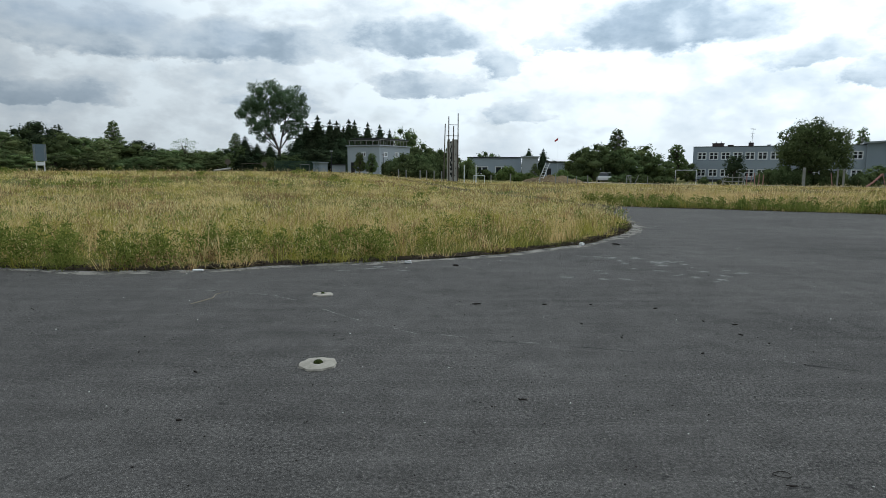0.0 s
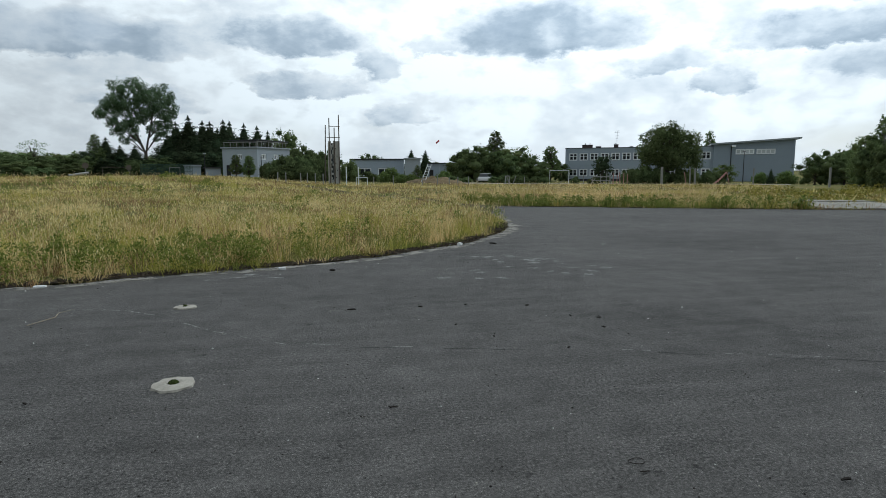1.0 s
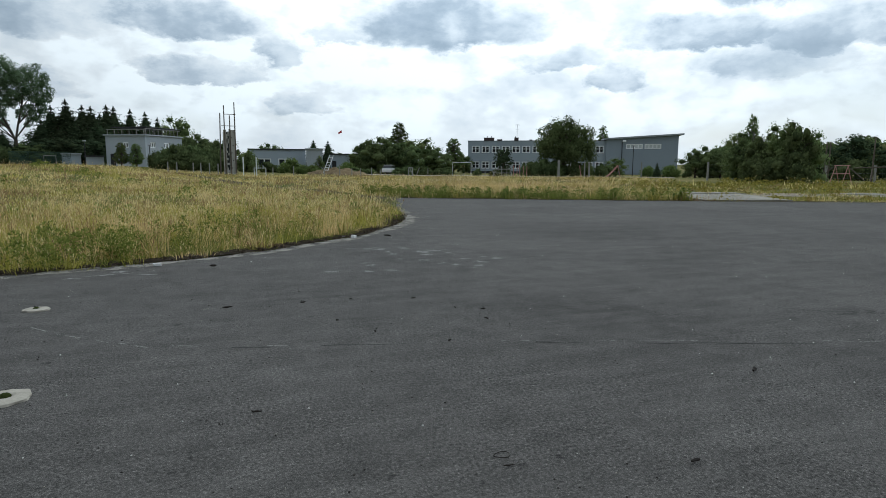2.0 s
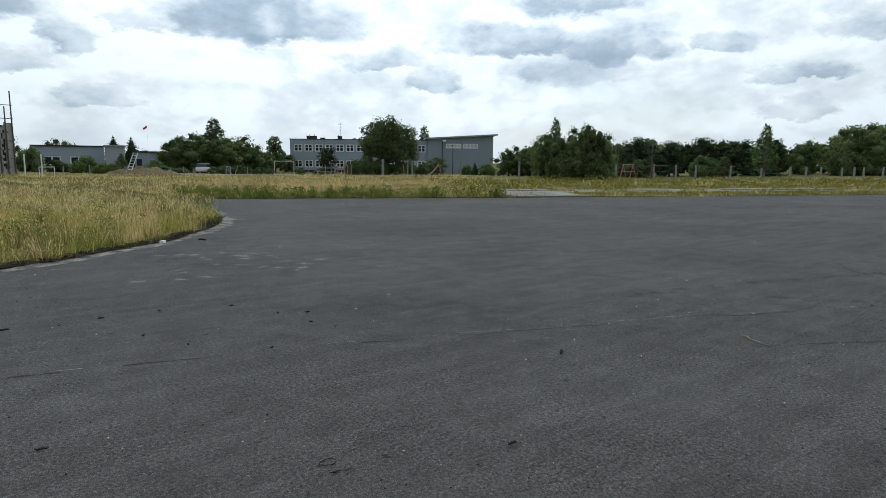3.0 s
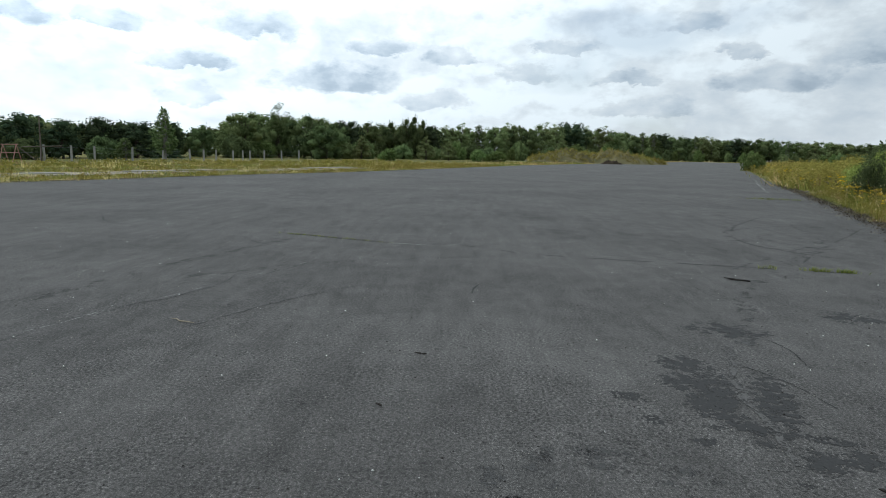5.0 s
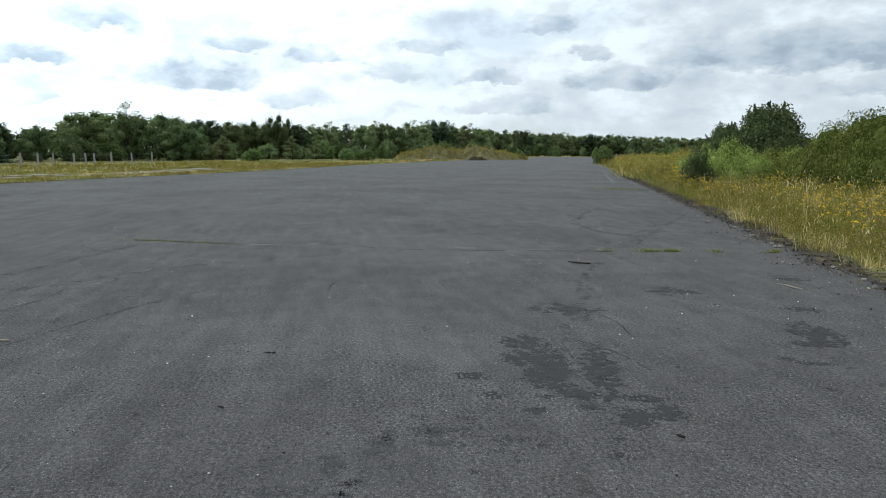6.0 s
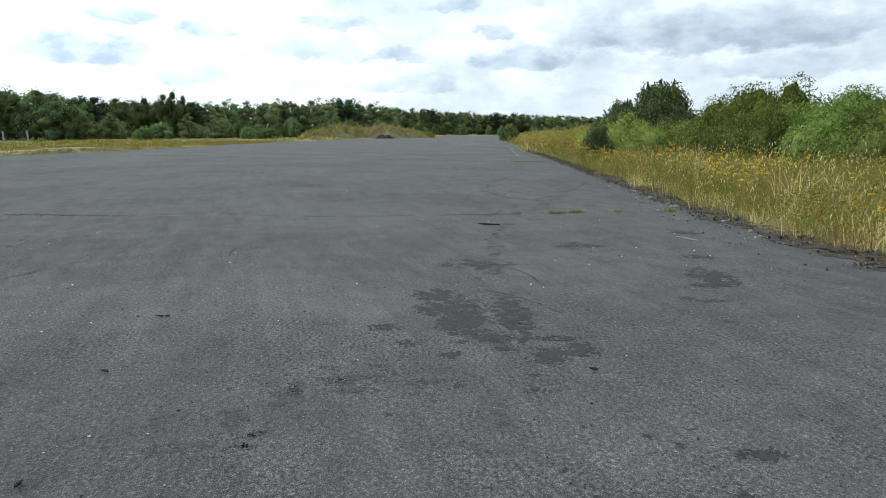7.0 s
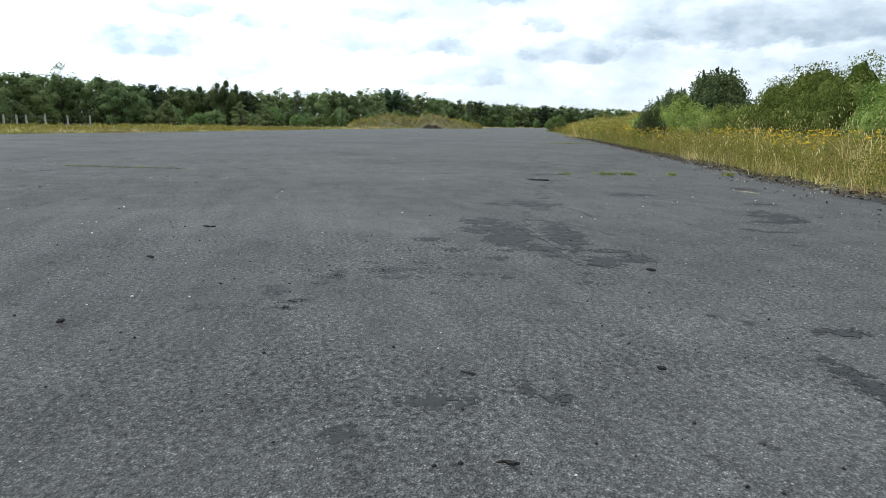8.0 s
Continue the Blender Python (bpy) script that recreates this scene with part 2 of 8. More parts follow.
DIRT_WORN = worn_through("thin_edge_soil", (0.045, 0.038, 0.030), 3.0, 0.48)
PATCH = worn_through("bitumen_patch", (0.029, 0.0282, 0.0275), 9.0, 0.40, 0.85)
SMEAR = worn_through("tyre_smear", (0.048, 0.0465, 0.0450), 7.0, 0.50, 0.85)
FAINT = worn_through("faint_tyre_band", (0.062, 0.060, 0.058), 5.0, 0.54)
SWEPT = worn_through("swept_streak", (0.074, 0.0705, 0.067), 9.0, 0.46)
WORN_LIGHT = worn_through("abraded_asphalt", (0.21, 0.207, 0.20), 9.0, 0.45)
CRACK = worn_through("crack_fill", (0.026, 0.026, 0.025), 6.0, 0.44)
PALE_LINE = worn_through("pale_joint", (0.215, 0.21, 0.20), 6.0, 0.47)
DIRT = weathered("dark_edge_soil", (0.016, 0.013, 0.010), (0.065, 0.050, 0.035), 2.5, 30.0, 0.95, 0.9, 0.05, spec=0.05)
SAND = worn_through("sandy_edge", (0.215, 0.200, 0.176), 3.0, 0.475)
CONCRETE = weathered("old_concrete", (0.17, 0.16, 0.14), (0.34, 0.325, 0.285), 1.2, 30.0, 0.95, 0.4, 0.01, spec=0.08)
COLLAR = weathered("cement_collar", (0.24, 0.22, 0.185), (0.40, 0.375, 0.32), 9.0, 60.0, 0.9, 0.5, 0.006)
TRACK = weathered("dusty_track", (0.048, 0.043, 0.028), (0.105, 0.09, 0.056), 0.5, 8.0, 0.95, 0.5, 0.03, spec=0.02)
POST = weathered("post_concrete", (0.20, 0.20, 0.19), (0.40, 0.39, 0.37), 0.9, 12.0, 0.9, 0.3, 0.01)
TOWERGREY = weathered("pale_tower_concrete", (0.30, 0.295, 0.28), (0.56, 0.545, 0.51), 0.8, 10.0, 0.9, 0.3, 0.01)
WOODPOLE = weathered("grey_timber", (0.075, 0.062, 0.05), (0.17, 0.145, 0.12), 0.8, 18.0, 0.9, 0.3, 0.01)
BARK = weathered("bark", (0.045, 0.036, 0.028), (0.12, 0.10, 0.08), 1.5, 14.0, 0.95, 0.6, 0.03)
BIRCHBARK = weathered("pale_bark", (0.12, 0.11, 0.10), (0.42, 0.40, 0.37), 2.0, 9.0, 0.9, 0.3, 0.02)
GREYWALL = weathered("grey_render_wall", (0.33, 0.38, 0.445), (0.40, 0.455, 0.52), 0.25, 9.0, 0.9, 0.1, 0.004)
HALLWALL = weathered("hall_cladding", (0.26, 0.305, 0.36), (0.305, 0.355, 0.415), 0.2, 7.0, 0.75, 0.1, 0.004)
PALEWALL = weathered("pale_render_wall", (0.36, 0.40, 0.455), (0.44, 0.48, 0.53), 0.3, 8.0, 0.9, 0.1, 0.004)
DARKTRIM = plain("dark_trim", (0.035, 0.037, 0.04), 0.6)
WHITE = plain("white_frame", (0.84, 0.86, 0.88), 0.5)
ROOF = plain("light_sheet_roof", (0.33, 0.36, 0.39), 0.5)
BRICK = weathered("chimney_brick", (0.06, 0.045, 0.042), (0.11, 0.08, 0.075), 1.5, 12.0, 0.9)
STEEL = plain("galvanised_steel", (0.30, 0.31, 0.32), 0.5, 0.5)
PINK = weathered("faded_red_paint", (0.36, 0.17, 0.15), (0.52, 0.30, 0.27), 1.5, 12.0, 0.7)
RED = plain("red_cloth", (0.52, 0.13, 0.14), 0.8)
GLASS = glass_material()
TYRE = plain("tyre_rubber", (0.02, 0.02, 0.02), 0.85)
CARWHITE = plain("white_car_paint", (0.70, 0.71, 0.72), 0.3)
CARDARK = plain("dark_car_paint", (0.05, 0.06, 0.075), 0.3)
SANDHILL = weathered("sand_heap", (0.10, 0.075, 0.040), (0.215, 0.155, 0.085), 0.5, 8.0, 0.95, 0.5, 0.05)
MOSS = foliage("moss", ((0.02, 0.03, 0.01), (0.05, 0.06, 0.02)), 0.1, 8.0)
LITTER = plain("white_litter", (0.72, 0.72, 0.70), 0.7)
PEBBLE = weathered("white_pebble", (0.42, 0.41, 0.38), (0.66, 0.65, 0.62), 8.0, 50.0, 0.8)
TWIG = weathered("dry_twig", (0.012, 0.010, 0.009), (0.036, 0.030, 0.025), 8.0, 50.0, 0.95)
STRAWTWIG = weathered("bleached_twig", (0.22, 0.18, 0.13), (0.35, 0.30, 0.22), 8.0, 50.0, 0.95)
FENCEGREEN = plain("green_fence_coating", (0.035, 0.075, 0.058), 0.5)
YARD = weathered("trodden_yard", (0.20, 0.175, 0.135), (0.36, 0.32, 0.26), 0.3, 6.0, 0.95, 0.4, 0.02, spec=0.02)
FROSTED = plain("frosted_panel", (0.55, 0.58, 0.60), 0.4)
BLUEGREY = plain("blue_grey_panel", (0.16, 0.21, 0.26), 0.6)

STRAW = foliage("straw_stems", ((0.42, 0.310, 0.118), (0.70, 0.545, 0.245), (0.88, 0.735, 0.405)), 0.42, 0.25, 0.0)
SEED = foliage("seed_heads", ((0.45, 0.34, 0.158), (0.71, 0.575, 0.295), (0.87, 0.75, 0.44)), 0.45, 0.25, 0.0)
HERB = foliage("leafy_weed_green", ((0.070, 0.098, 0.0205), (0.165, 0.205, 0.045), (0.300, 0.337, 0.091)), 0.45, 0.6, 0.0)
GREENBLADE = foliage("green_blades", ((0.0968, 0.123, 0.0296), (0.199, 0.227, 0.0546), (0.33, 0.341, 0.0968)), 0.36, 0.25, 0.0)
YELLOWBLADE = foliage("yellow_green_blades", ((0.225, 0.198, 0.044), (0.40, 0.345, 0.080), (0.60, 0.505, 0.156)), 0.42, 0.25, 0.0)
DEADLEAF = foliage("dead_leaves", ((0.030, 0.024, 0.018), (0.085, 0.068, 0.050), (0.17, 0.145, 0.11)), 0.1, 1.5, 0.0)
RUSTY = foliage("rusty_sorrel", ((0.17, 0.105, 0.050), (0.29, 0.19, 0.095), (0.40, 0.28, 0.15)), 0.35, 0.5, 0.0)
OLIVEBLADE = foliage("olive_weed_stems", ((0.115, 0.110, 0.024), (0.215, 0.195, 0.043), (0.37, 0.31, 0.083)), 0.45, 0.4, 0.0)
FIELDGREEN = foliage("dense_field_weeds", ((0.075, 0.100, 0.022), (0.165, 0.195, 0.047), (0.285, 0.305, 0.090)), 0.4, 0.6, 0.0)
GOLDWEED = foliage("golden_weed_stems", ((0.16, 0.150, 0.036), (0.29, 0.255, 0.064), (0.43, 0.365, 0.112)), 0.5, 0.6, 0.0)
FLOWER = foliage("yellow_flowers", ((0.52, 0.36, 0.016), (0.72, 0.54, 0.034)), 0.3, 1.0, 0.0)
LEAF_DARK = foliage("dark_leaves", ((0.052, 0.074, 0.034), (0.108, 0.142, 0.060), (0.190, 0.235, 0.102)), 0.38)
LEAF_MID = foliage("mid_green_leaves", ((0.074, 0.106, 0.044), (0.148, 0.194, 0.078), (0.245, 0.295, 0.126)), 0.36)
LEAF_LIGHT = foliage("light_green_leaves", ((0.080, 0.120, 0.040), (0.150, 0.205, 0.068), (0.235, 0.290, 0.112)), 0.4)
LEAF_SHRUB = foliage("willow_leaves", ((0.060, 0.090, 0.020), (0.148, 0.190, 0.044), (0.300, 0.345, 0.098)), 0.42, 0.5)
LEAF_SCRUB = foliage("yellowish_willow_leaves", ((0.110, 0.140, 0.032), (0.225, 0.262, 0.064), (0.360, 0.395, 0.118)), 0.42, 0.5)
LEAF_POPLAR = foliage("poplar_leaves", ((0.050, 0.088, 0.044), (0.112, 0.166, 0.088), (0.215, 0.280, 0.170)), 0.4)
LEAF_GREY = foliage("grey_green_leaves", ((0.105, 0.130, 0.056), (0.195, 0.230, 0.098), (0.290, 0.325, 0.150)), 0.42, 0.35, 0.5)
NEEDLE = foliage("needles", ((0.026, 0.040, 0.024), (0.052, 0.074, 0.040), (0.098, 0.126, 0.064)), 0.2)


# ---- helpers for meshes ----
def smooth01(a, b, v):
    t = np.clip((np.asarray(v, float) - a) / (b - a), 0, 1)
    return t * t * (3 - 2 * t)


def ripple(x, y, size, seed):
    """Smooth irregular waves between about -1 and 1, over the ground plan."""
    r = np.random.RandomState(seed)
    out = np.zeros(np.shape(x))
    for k in range(6):
        a, ph, f = r.uniform(0, 6.283), r.uniform(0, 6.283), r.uniform(0.6, 1.8) * 6.283 / size
        out = out + np.sin((np.cos(a) * x + np.sin(a) * y) * f + ph + 1.3 * np.sin((np.sin(a) * x - np.cos(a) * y) * f * 0.6 + ph * 2))
    return out / 3.2


def level(x, y):
    """Height of the open ground: a low rise to the west and north-west, a slight fall towards the school."""
    x, y = np.asarray(x, float), np.asarray(y, float)
    r = np.hypot(x, y) + 1e-6
    west = smooth01(-0.09, 0.22, -x / r) * smooth01(0.0, 0.25, y / r)
    rise = 1.0 * west * smooth01(14, 58, r)
    east = smooth01(0.10, 0.35, x / r) * smooth01(0.35, 0.6, y / r)
    fall = -0.5 * east * smooth01(60, 112, r)
    return rise + fall


def ground_at(x, y):
    return float(level(x, y))


def polar(az, d):
    return d * math.sin(radians(az)), d * math.cos(radians(az))


def spline(pts, step=0.5):
    """Smooth line through a few plan points."""
    p = [np.array(q, float) for q in pts]
    p = [2 * p[0] - p[1]] + p + [2 * p[-1] - p[-2]]
    out = []
    for i in range(1, len(p) - 2):
        n = max(2, int(np.linalg.norm(p[i + 1] - p[i]) / step))
        for k in range(n):
            t = k / n
            out.append(0.5 * (2 * p[i] + (p[i + 1] - p[i - 1]) * t + (2 * p[i - 1] - 5 * p[i] + 4 * p[i + 1] - p[i + 2]) * t * t + (3 * p[i] - p[i - 1] - 3 * p[i + 1] + p[i + 2]) * t ** 3))
    out.append(p[-2])
    return np.array(out)


def array_mesh(name, verts, faces, mat, smooth=False):
    verts, faces = np.asarray(verts, np.float32), np.asarray(faces, np.int32)
    me = bpy.data.meshes.new(name)
    n, k = faces.shape
    me.vertices.add(len(verts))
    me.vertices.foreach_set("co", verts.ravel())
    me.loops.add(n * k)
    me.loops.foreach_set("vertex_index", faces.ravel())
    me.polygons.add(n)
    me.polygons.foreach_set("loop_start", np.arange(0, n * k, k, dtype=np.int32))
    me.polygons.foreach_set("loop_total", np.full(n, k, dtype=np.int32))
    if smooth:
        me.polygons.foreach_set("use_smooth", np.ones(n, dtype=bool))
    me.update(calc_edges=True)
    me.materials.append(mat)
    return me


def part(name, bm, mat, parent=None, label=""):
    me = bpy.data.meshes.new(name)
    bmesh.ops.recalc_face_normals(bm, faces=bm.faces)
    bm.to_mesh(me)
    bm.free()
    me.materials.append(mat)
    ob = new(name, me)
    ob.parent = parent
    if label:
        ob["label"] = label
    return ob


def mesh_part(name, me, parent=None, label=""):
    ob = new(name, me)
    ob.parent = parent
    if label:
        ob["label"] = label
    return ob


def thing(name, m, label, category, group="", kind=""):
    e = new(name)
    e.empty_display_size = 0.2
    e.matrix_basis = m
    return tagged(e, label, category, group, kind)


def box(bm, x0, y0, z0, x1, y1, z1, bevel=0.0):
    r = bmesh.ops.create_cube(bm, size=1.0)
    vs = r["verts"]
    bmesh.ops.scale(bm, vec=(x1 - x0, y1 - y0, z1 - z0), verts=vs)
    bmesh.ops.translate(bm, vec=((x0 + x1) / 2, (y0 + y1) / 2, (z0 + z1) / 2), verts=vs)
    if bevel:
        es = list({e for v in vs for e in v.link_edges})
        bmesh.ops.bevel(bm, geom=es, offset=bevel, segments=1, affect="EDGES")
    return bm


def boxes(*bs, bevel=0.0):
    bm = bmesh.new()
    for b in bs:
        box(bm, *b, bevel=bevel)
    return bm


def tube(bm, pts, radii, sides=7):
    """A tapered tube along points."""
    rings = []
    for i, p in enumerate(pts):
        a = Vector(pts[max(i - 1, 0)])
        b = Vector(pts[min(i + 1, len(pts) - 1)])
        d = (b - a).normalized() if (b - a).length > 1e-9 else Vector((0, 0, 1))
        side = d.cross(Vector((0.31, 0.95, 0.05))).normalized()
        other = d.cross(side)
        rings.append([bm.verts.new(Vector(p) + (side * math.cos(6.2832 * k / sides) + other * math.sin(6.2832 * k / sides)) * radii[i]) for k in range(sides)])
    for r0, r1 in zip(rings, rings[1:]):
        for k in range(sides):
            bm.faces.new((r0[k], r0[(k + 1) % sides], r1[(k + 1) % sides], r1[k]))
    bm.faces.new(list(reversed(rings[0])))
    bm.faces.new(rings[-1])
    return bm


def inside(poly, x, y):
    poly = np.asarray(poly)
    res = np.zeros(len(x), bool)
    px, py = poly[:, 0], poly[:, 1]
    for i in range(len(poly)):
        x0, y0, x1, y1 = px[i - 1], py[i - 1], px[i], py[i]
        cond = (y0 > y) != (y1 > y)
        res ^= cond & (x < (x1 - x0) * (y - y0) / (y1 - y0 + 1e-12) + x0)
    return res


def scatter(poly, n, seed, near=None, far=None):
    r = np.random.RandomState(seed)
    poly = np.asarray(poly)
    lo, hi = poly.min(0), poly.max(0)
    x, y = r.uniform(lo[0], hi[0], n), r.uniform(lo[1], hi[1], n)
    k = inside(poly, x, y)
    return x[k], y[k]


# ---- ground, paved area ----
ISLAND_FRONT = spline([(-70, 22), (-40, 14.5), (-20, 10.6), (-11, 9.6), (-7.3, 9.3), (-5.6, 9.0), (-4.2, 9.1), (-2.8, 9.6), (-1.1, 10.1), (0.4, 10.75), (1.7, 11.7), (3.0, 12.9), (4.3, 14.9), (5.0, 16.7), (5.4, 18.6), (5.7, 21.0)], 0.35)
ISLAND_BACK = spline([(5.7, 21.0), (6.0, 25.2), (5.1, 31.5), (1.0, 44), (-6.2, 71), (-11.0, 91)], 1.0)
FIELD_LEFT = spline([(-9, 92), (-4.5, 73), (2.2, 46), (6.0, 33), (6.6, 28.5), (7.6, 26.0)], 1.0)
FIELD_FRONT = spline([(7.6, 26.0), (14.6, 22.5), (21.8, 19.2), (31.0, 15.4), (37.5, 12.9), (50, 7.0), (78, -3.0), (100, -11), (155, -36), (190, -52)], 0.6)
WEED_FRONT = spline([(190, -86), (151, -68), (116, -51.8), (51, -24.4), (37.4, -19.0), (26, -14.5), (17.6, -11.05), (12.9, -9.15), (8.9, -7.5), (6.6, -6.65), (5.4, -6.3), (4.3, -6.1), (2.6, -6.5), (-12, -12), (-60, -30)], 0.4)


def rough_edge(line, amount, seed):
    """The same line with small bites and bulges."""
    r = np.random.RandomState(seed)
    out = np.array(line)
    t = np.arange(len(out)) * 1.0
    d = np.gradient(out, axis=0)
    n = np.stack([-d[:, 1], d[:, 0]], 1) / (np.linalg.norm(d, axis=1)[:, None] + 1e-9)
    w = 0.5 * np.sin(t * 0.9 + seed) + 0.35 * np.sin(t * 2.3 + 2 * seed) + r.uniform(-0.5, 0.5, len(out))
    return out + n * (w * amount)[:, None]


def build_ground():
    # a sheet whose cells grow with the distance
    ring = [0, 2, 4, 6, 8, 10, 12, 14, 16, 18, 21, 24, 27, 30, 34, 38, 43, 48, 54, 60, 68, 76, 86, 96, 108, 120, 135, 150, 175, 200, 250, 320, 450, 700, 1200, 2500]
    nseg = 160
    az = np.linspace(0, 2 * np.pi, nseg, endpoint=False)
    vs, fs = [(0, 0, -0.035)], []
    for r in ring[1:]:
        x, y = r * np.sin(az), r * np.cos(az)
        z = level(x, y) - 0.035
        vs += list(zip(x, y, z))
    bm = bmesh.new()
    bv = [bm.verts.new(v) for v in vs]
    for k in range(nseg):
        bm.faces.new((bv[0], bv[1 + (k + 1) % nseg], bv[1 + k]))
    for i in range(len(ring) - 2):
        a, b = 1 + i * nseg, 1 + (i + 1) * nseg
        for k in range(nseg):
            k2 = (k + 1) % nseg
            bm.faces.new((bv[a + k], bv[a + k2], bv[b + k2], bv[b + k]))
    for f in bm.faces:
        f.smooth = True
    tagged(part("ground", bm, SOIL), "dry grassy ground reaching to the horizon", "ground", kind="structure")

    # the paved area: one slab with a ragged rim
    rim = [*rough_edge(ISLAND_FRONT, 0.05, 3), *rough_edge(FIELD_FRONT, 0.05, 5), (340, -120.5), (340, -156), *rough_edge(WEED_FRONT, 0.07, 7), (-90, -40), (-90, 20)]
    bm = bmesh.new()
    vs = [bm.verts.new((p[0], p[1], 0.0)) for p in rim]
    es = [bm.edges.new((vs[i - 1], vs[i])) for i in range(len(vs))]
    bmesh.ops.triangle_fill(bm, use_beauty=True, edges=es)
    top = [f for f in bm.faces]
    r = bmesh.ops.extrude_face_region(bm, geom=top)
    bmesh.ops.translate(bm, vec=(0, 0, -0.12), verts=[g for g in r["geom"] if isinstance(g, bmesh.types.BMVert)])
    tagged(part("road", bm, ASPHALT), "wide worn dark grey asphalt apron", "asphalt", kind="structure")


build_ground()


def ribbon(name, left, right, mat, z=0.004, lift=None):
    n = len(left)
    vs = np.zeros((2 * n, 3))
    vs[:n, :2], vs[n:, :2] = left, right
    vs[:, 2] = z
    if lift is not None:
        vs[:, 2] = z + lift(vs[:, 0], vs[:, 1])
    i = np.arange(n - 1)
    fs = np.stack([i, i + 1, n + i + 1, n + i], 1)
    return array_mesh(name, vs, fs, mat)


def offset(line, d):
    g = np.gradient(np.asarray(line), axis=0)
    n = np.stack([-g[:, 1], g[:, 0]], 1) / (np.linalg.norm(g, axis=1)[:, None] + 1e-9)
    return np.asarray(line) + n * (d if np.ndim(d) == 0 else np.asarray(d)[:, None])


# back lane between the two meadows, following the rise
lane = mesh_part("back_lane", ribbon("back_lane", ISLAND_BACK, FIELD_LEFT[::-1][np.linspace(0, len(FIELD_LEFT) - 1, len(ISLAND_BACK)).astype(int)], TRACK, 0.0, level))
tagged(lane, "narrow dusty overgrown track behind the grass island", "track", kind="structure")


def loose_slab():
    """A slab of concrete left lying on the rise."""
    x, y = polar(-19.1, 80)
    bm = boxes((-1.0, -0.35, 0, 1.0, 0.35, 0.16), bevel=0.03)
    ob = part("concrete_slab", bm, POST)
    ob.matrix_basis = pose(x, y, ground_at(x, y) + 0.30, 4, -9, 24)
    tagged(ob, "pale broken concrete slab lying in the grass", "slab")


loose_slab()


# ---- edges of the paving: sand, dark soil ----
def edge_band(name, line, inner, outer, mat, z, seed, label, wav=0.06):
    t = np.arange(len(line)) * 1.0
    r = np.random.RandomState(seed)
    a = inner + wav * (np.sin(t * 0.7 + seed) + r.uniform(-1, 1, len(t)))
    b = outer + wav * (np.sin(t * 1.1 + 2 * seed) + r.uniform(-1, 1, len(t)))
    tagged(mesh_part(name, ribbon(name, offset(line, a), offset(line, b), mat, z)), label, "edge", kind="structure")


near_island = ISLAND_FRONT[np.hypot(ISLAND_FRONT[:, 0], ISLAND_FRONT[:, 1]) < 26]
near_field = FIELD_FRONT[:130]
near_weeds = WEED_FRONT[np.hypot(WEED_FRONT[:, 0], WEED_FRONT[:, 1]) < 45]
edge_band("sand_edge", near_island, 0.02, -0.28, SAND, 0.005, 2, "pale sandy crumbling rim along the grass", 0.06)
edge_band("soil_edge", near_island, 0.45, 0.03, DIRT, 0.012, 4, "dark soil strip under the grass", 0.05)
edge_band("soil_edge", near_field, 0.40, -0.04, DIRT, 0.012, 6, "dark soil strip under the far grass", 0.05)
edge_band("soil_edge", near_weeds, 0.5, -0.16, DIRT_WORN, 0.006, 9, "dark broken soil strip under the weeds", 0.12)


# ---- grasses ----
def blades(x, y, seed, height, width, lean=0.35, hvar=0.4, segs=2, base=0.0, droop=0.0):
    """Tapered, leaning grass blades: arrays of points and triangles."""
    r = np.random.RandomState(seed)
    n = len(x)
    h = height * (1 - hvar / 2 + hvar * r.rand(n)) if np.ndim(height) == 0 else height * (1 - hvar / 2 + hvar * r.rand(n))
    a = r.uniform(0, 6.2832, n)
    ln = h * lean * r.uniform(0.1, 1.0, n)
    dx, dy = np.cos(a) * ln, np.sin(a) * ln
    b = r.uniform(0, 6.2832, n)
    w = np.broadcast_to(width, n) * r.uniform(0.6, 1.2, n) * 0.5
    wx, wy = np.cos(b) * w, np.sin(b) * w
    z0 = level(x, y) - 0.03 + base
    if segs == 1:
        v = np.zeros((n, 3, 3))
        v[:, 0] = np.stack([x - wx, y - wy, z0], 1)
        v[:, 1] = np.stack([x + wx, y + wy, z0], 1)
        v[:, 2] = np.stack([x + dx, y + dy, z0 + h], 1)
        f = np.arange(3 * n).reshape(n, 3)
        return v.reshape(-1, 3), f
    v = np.zeros((n, 5, 3))
    m = 0.55
    v[:, 0] = np.stack([x - wx, y - wy, z0], 1)
    v[:, 1] = np.stack([x + wx, y + wy, z0], 1)
    v[:, 2] = np.stack([x + dx * m * 0.5 - wx * .8, y + dy * m * 0.5 - wy * .8, z0 + h * m], 1)
    v[:, 3] = np.stack([x + dx * m * 0.5 + wx * .8, y + dy * m * 0.5 + wy * .8, z0 + h * m], 1)
    v[:, 4] = np.stack([x + dx, y + dy, z0 + h * (1 - droop * lean)], 1)
    k = np.arange(n)[:, None] * 5
    f = np.stack([k + [[0, 1, 3]], k + [[0, 3, 2]], k + [[2, 3, 4]]], 1).reshape(-1, 3)
    return v.reshape(-1, 3), f


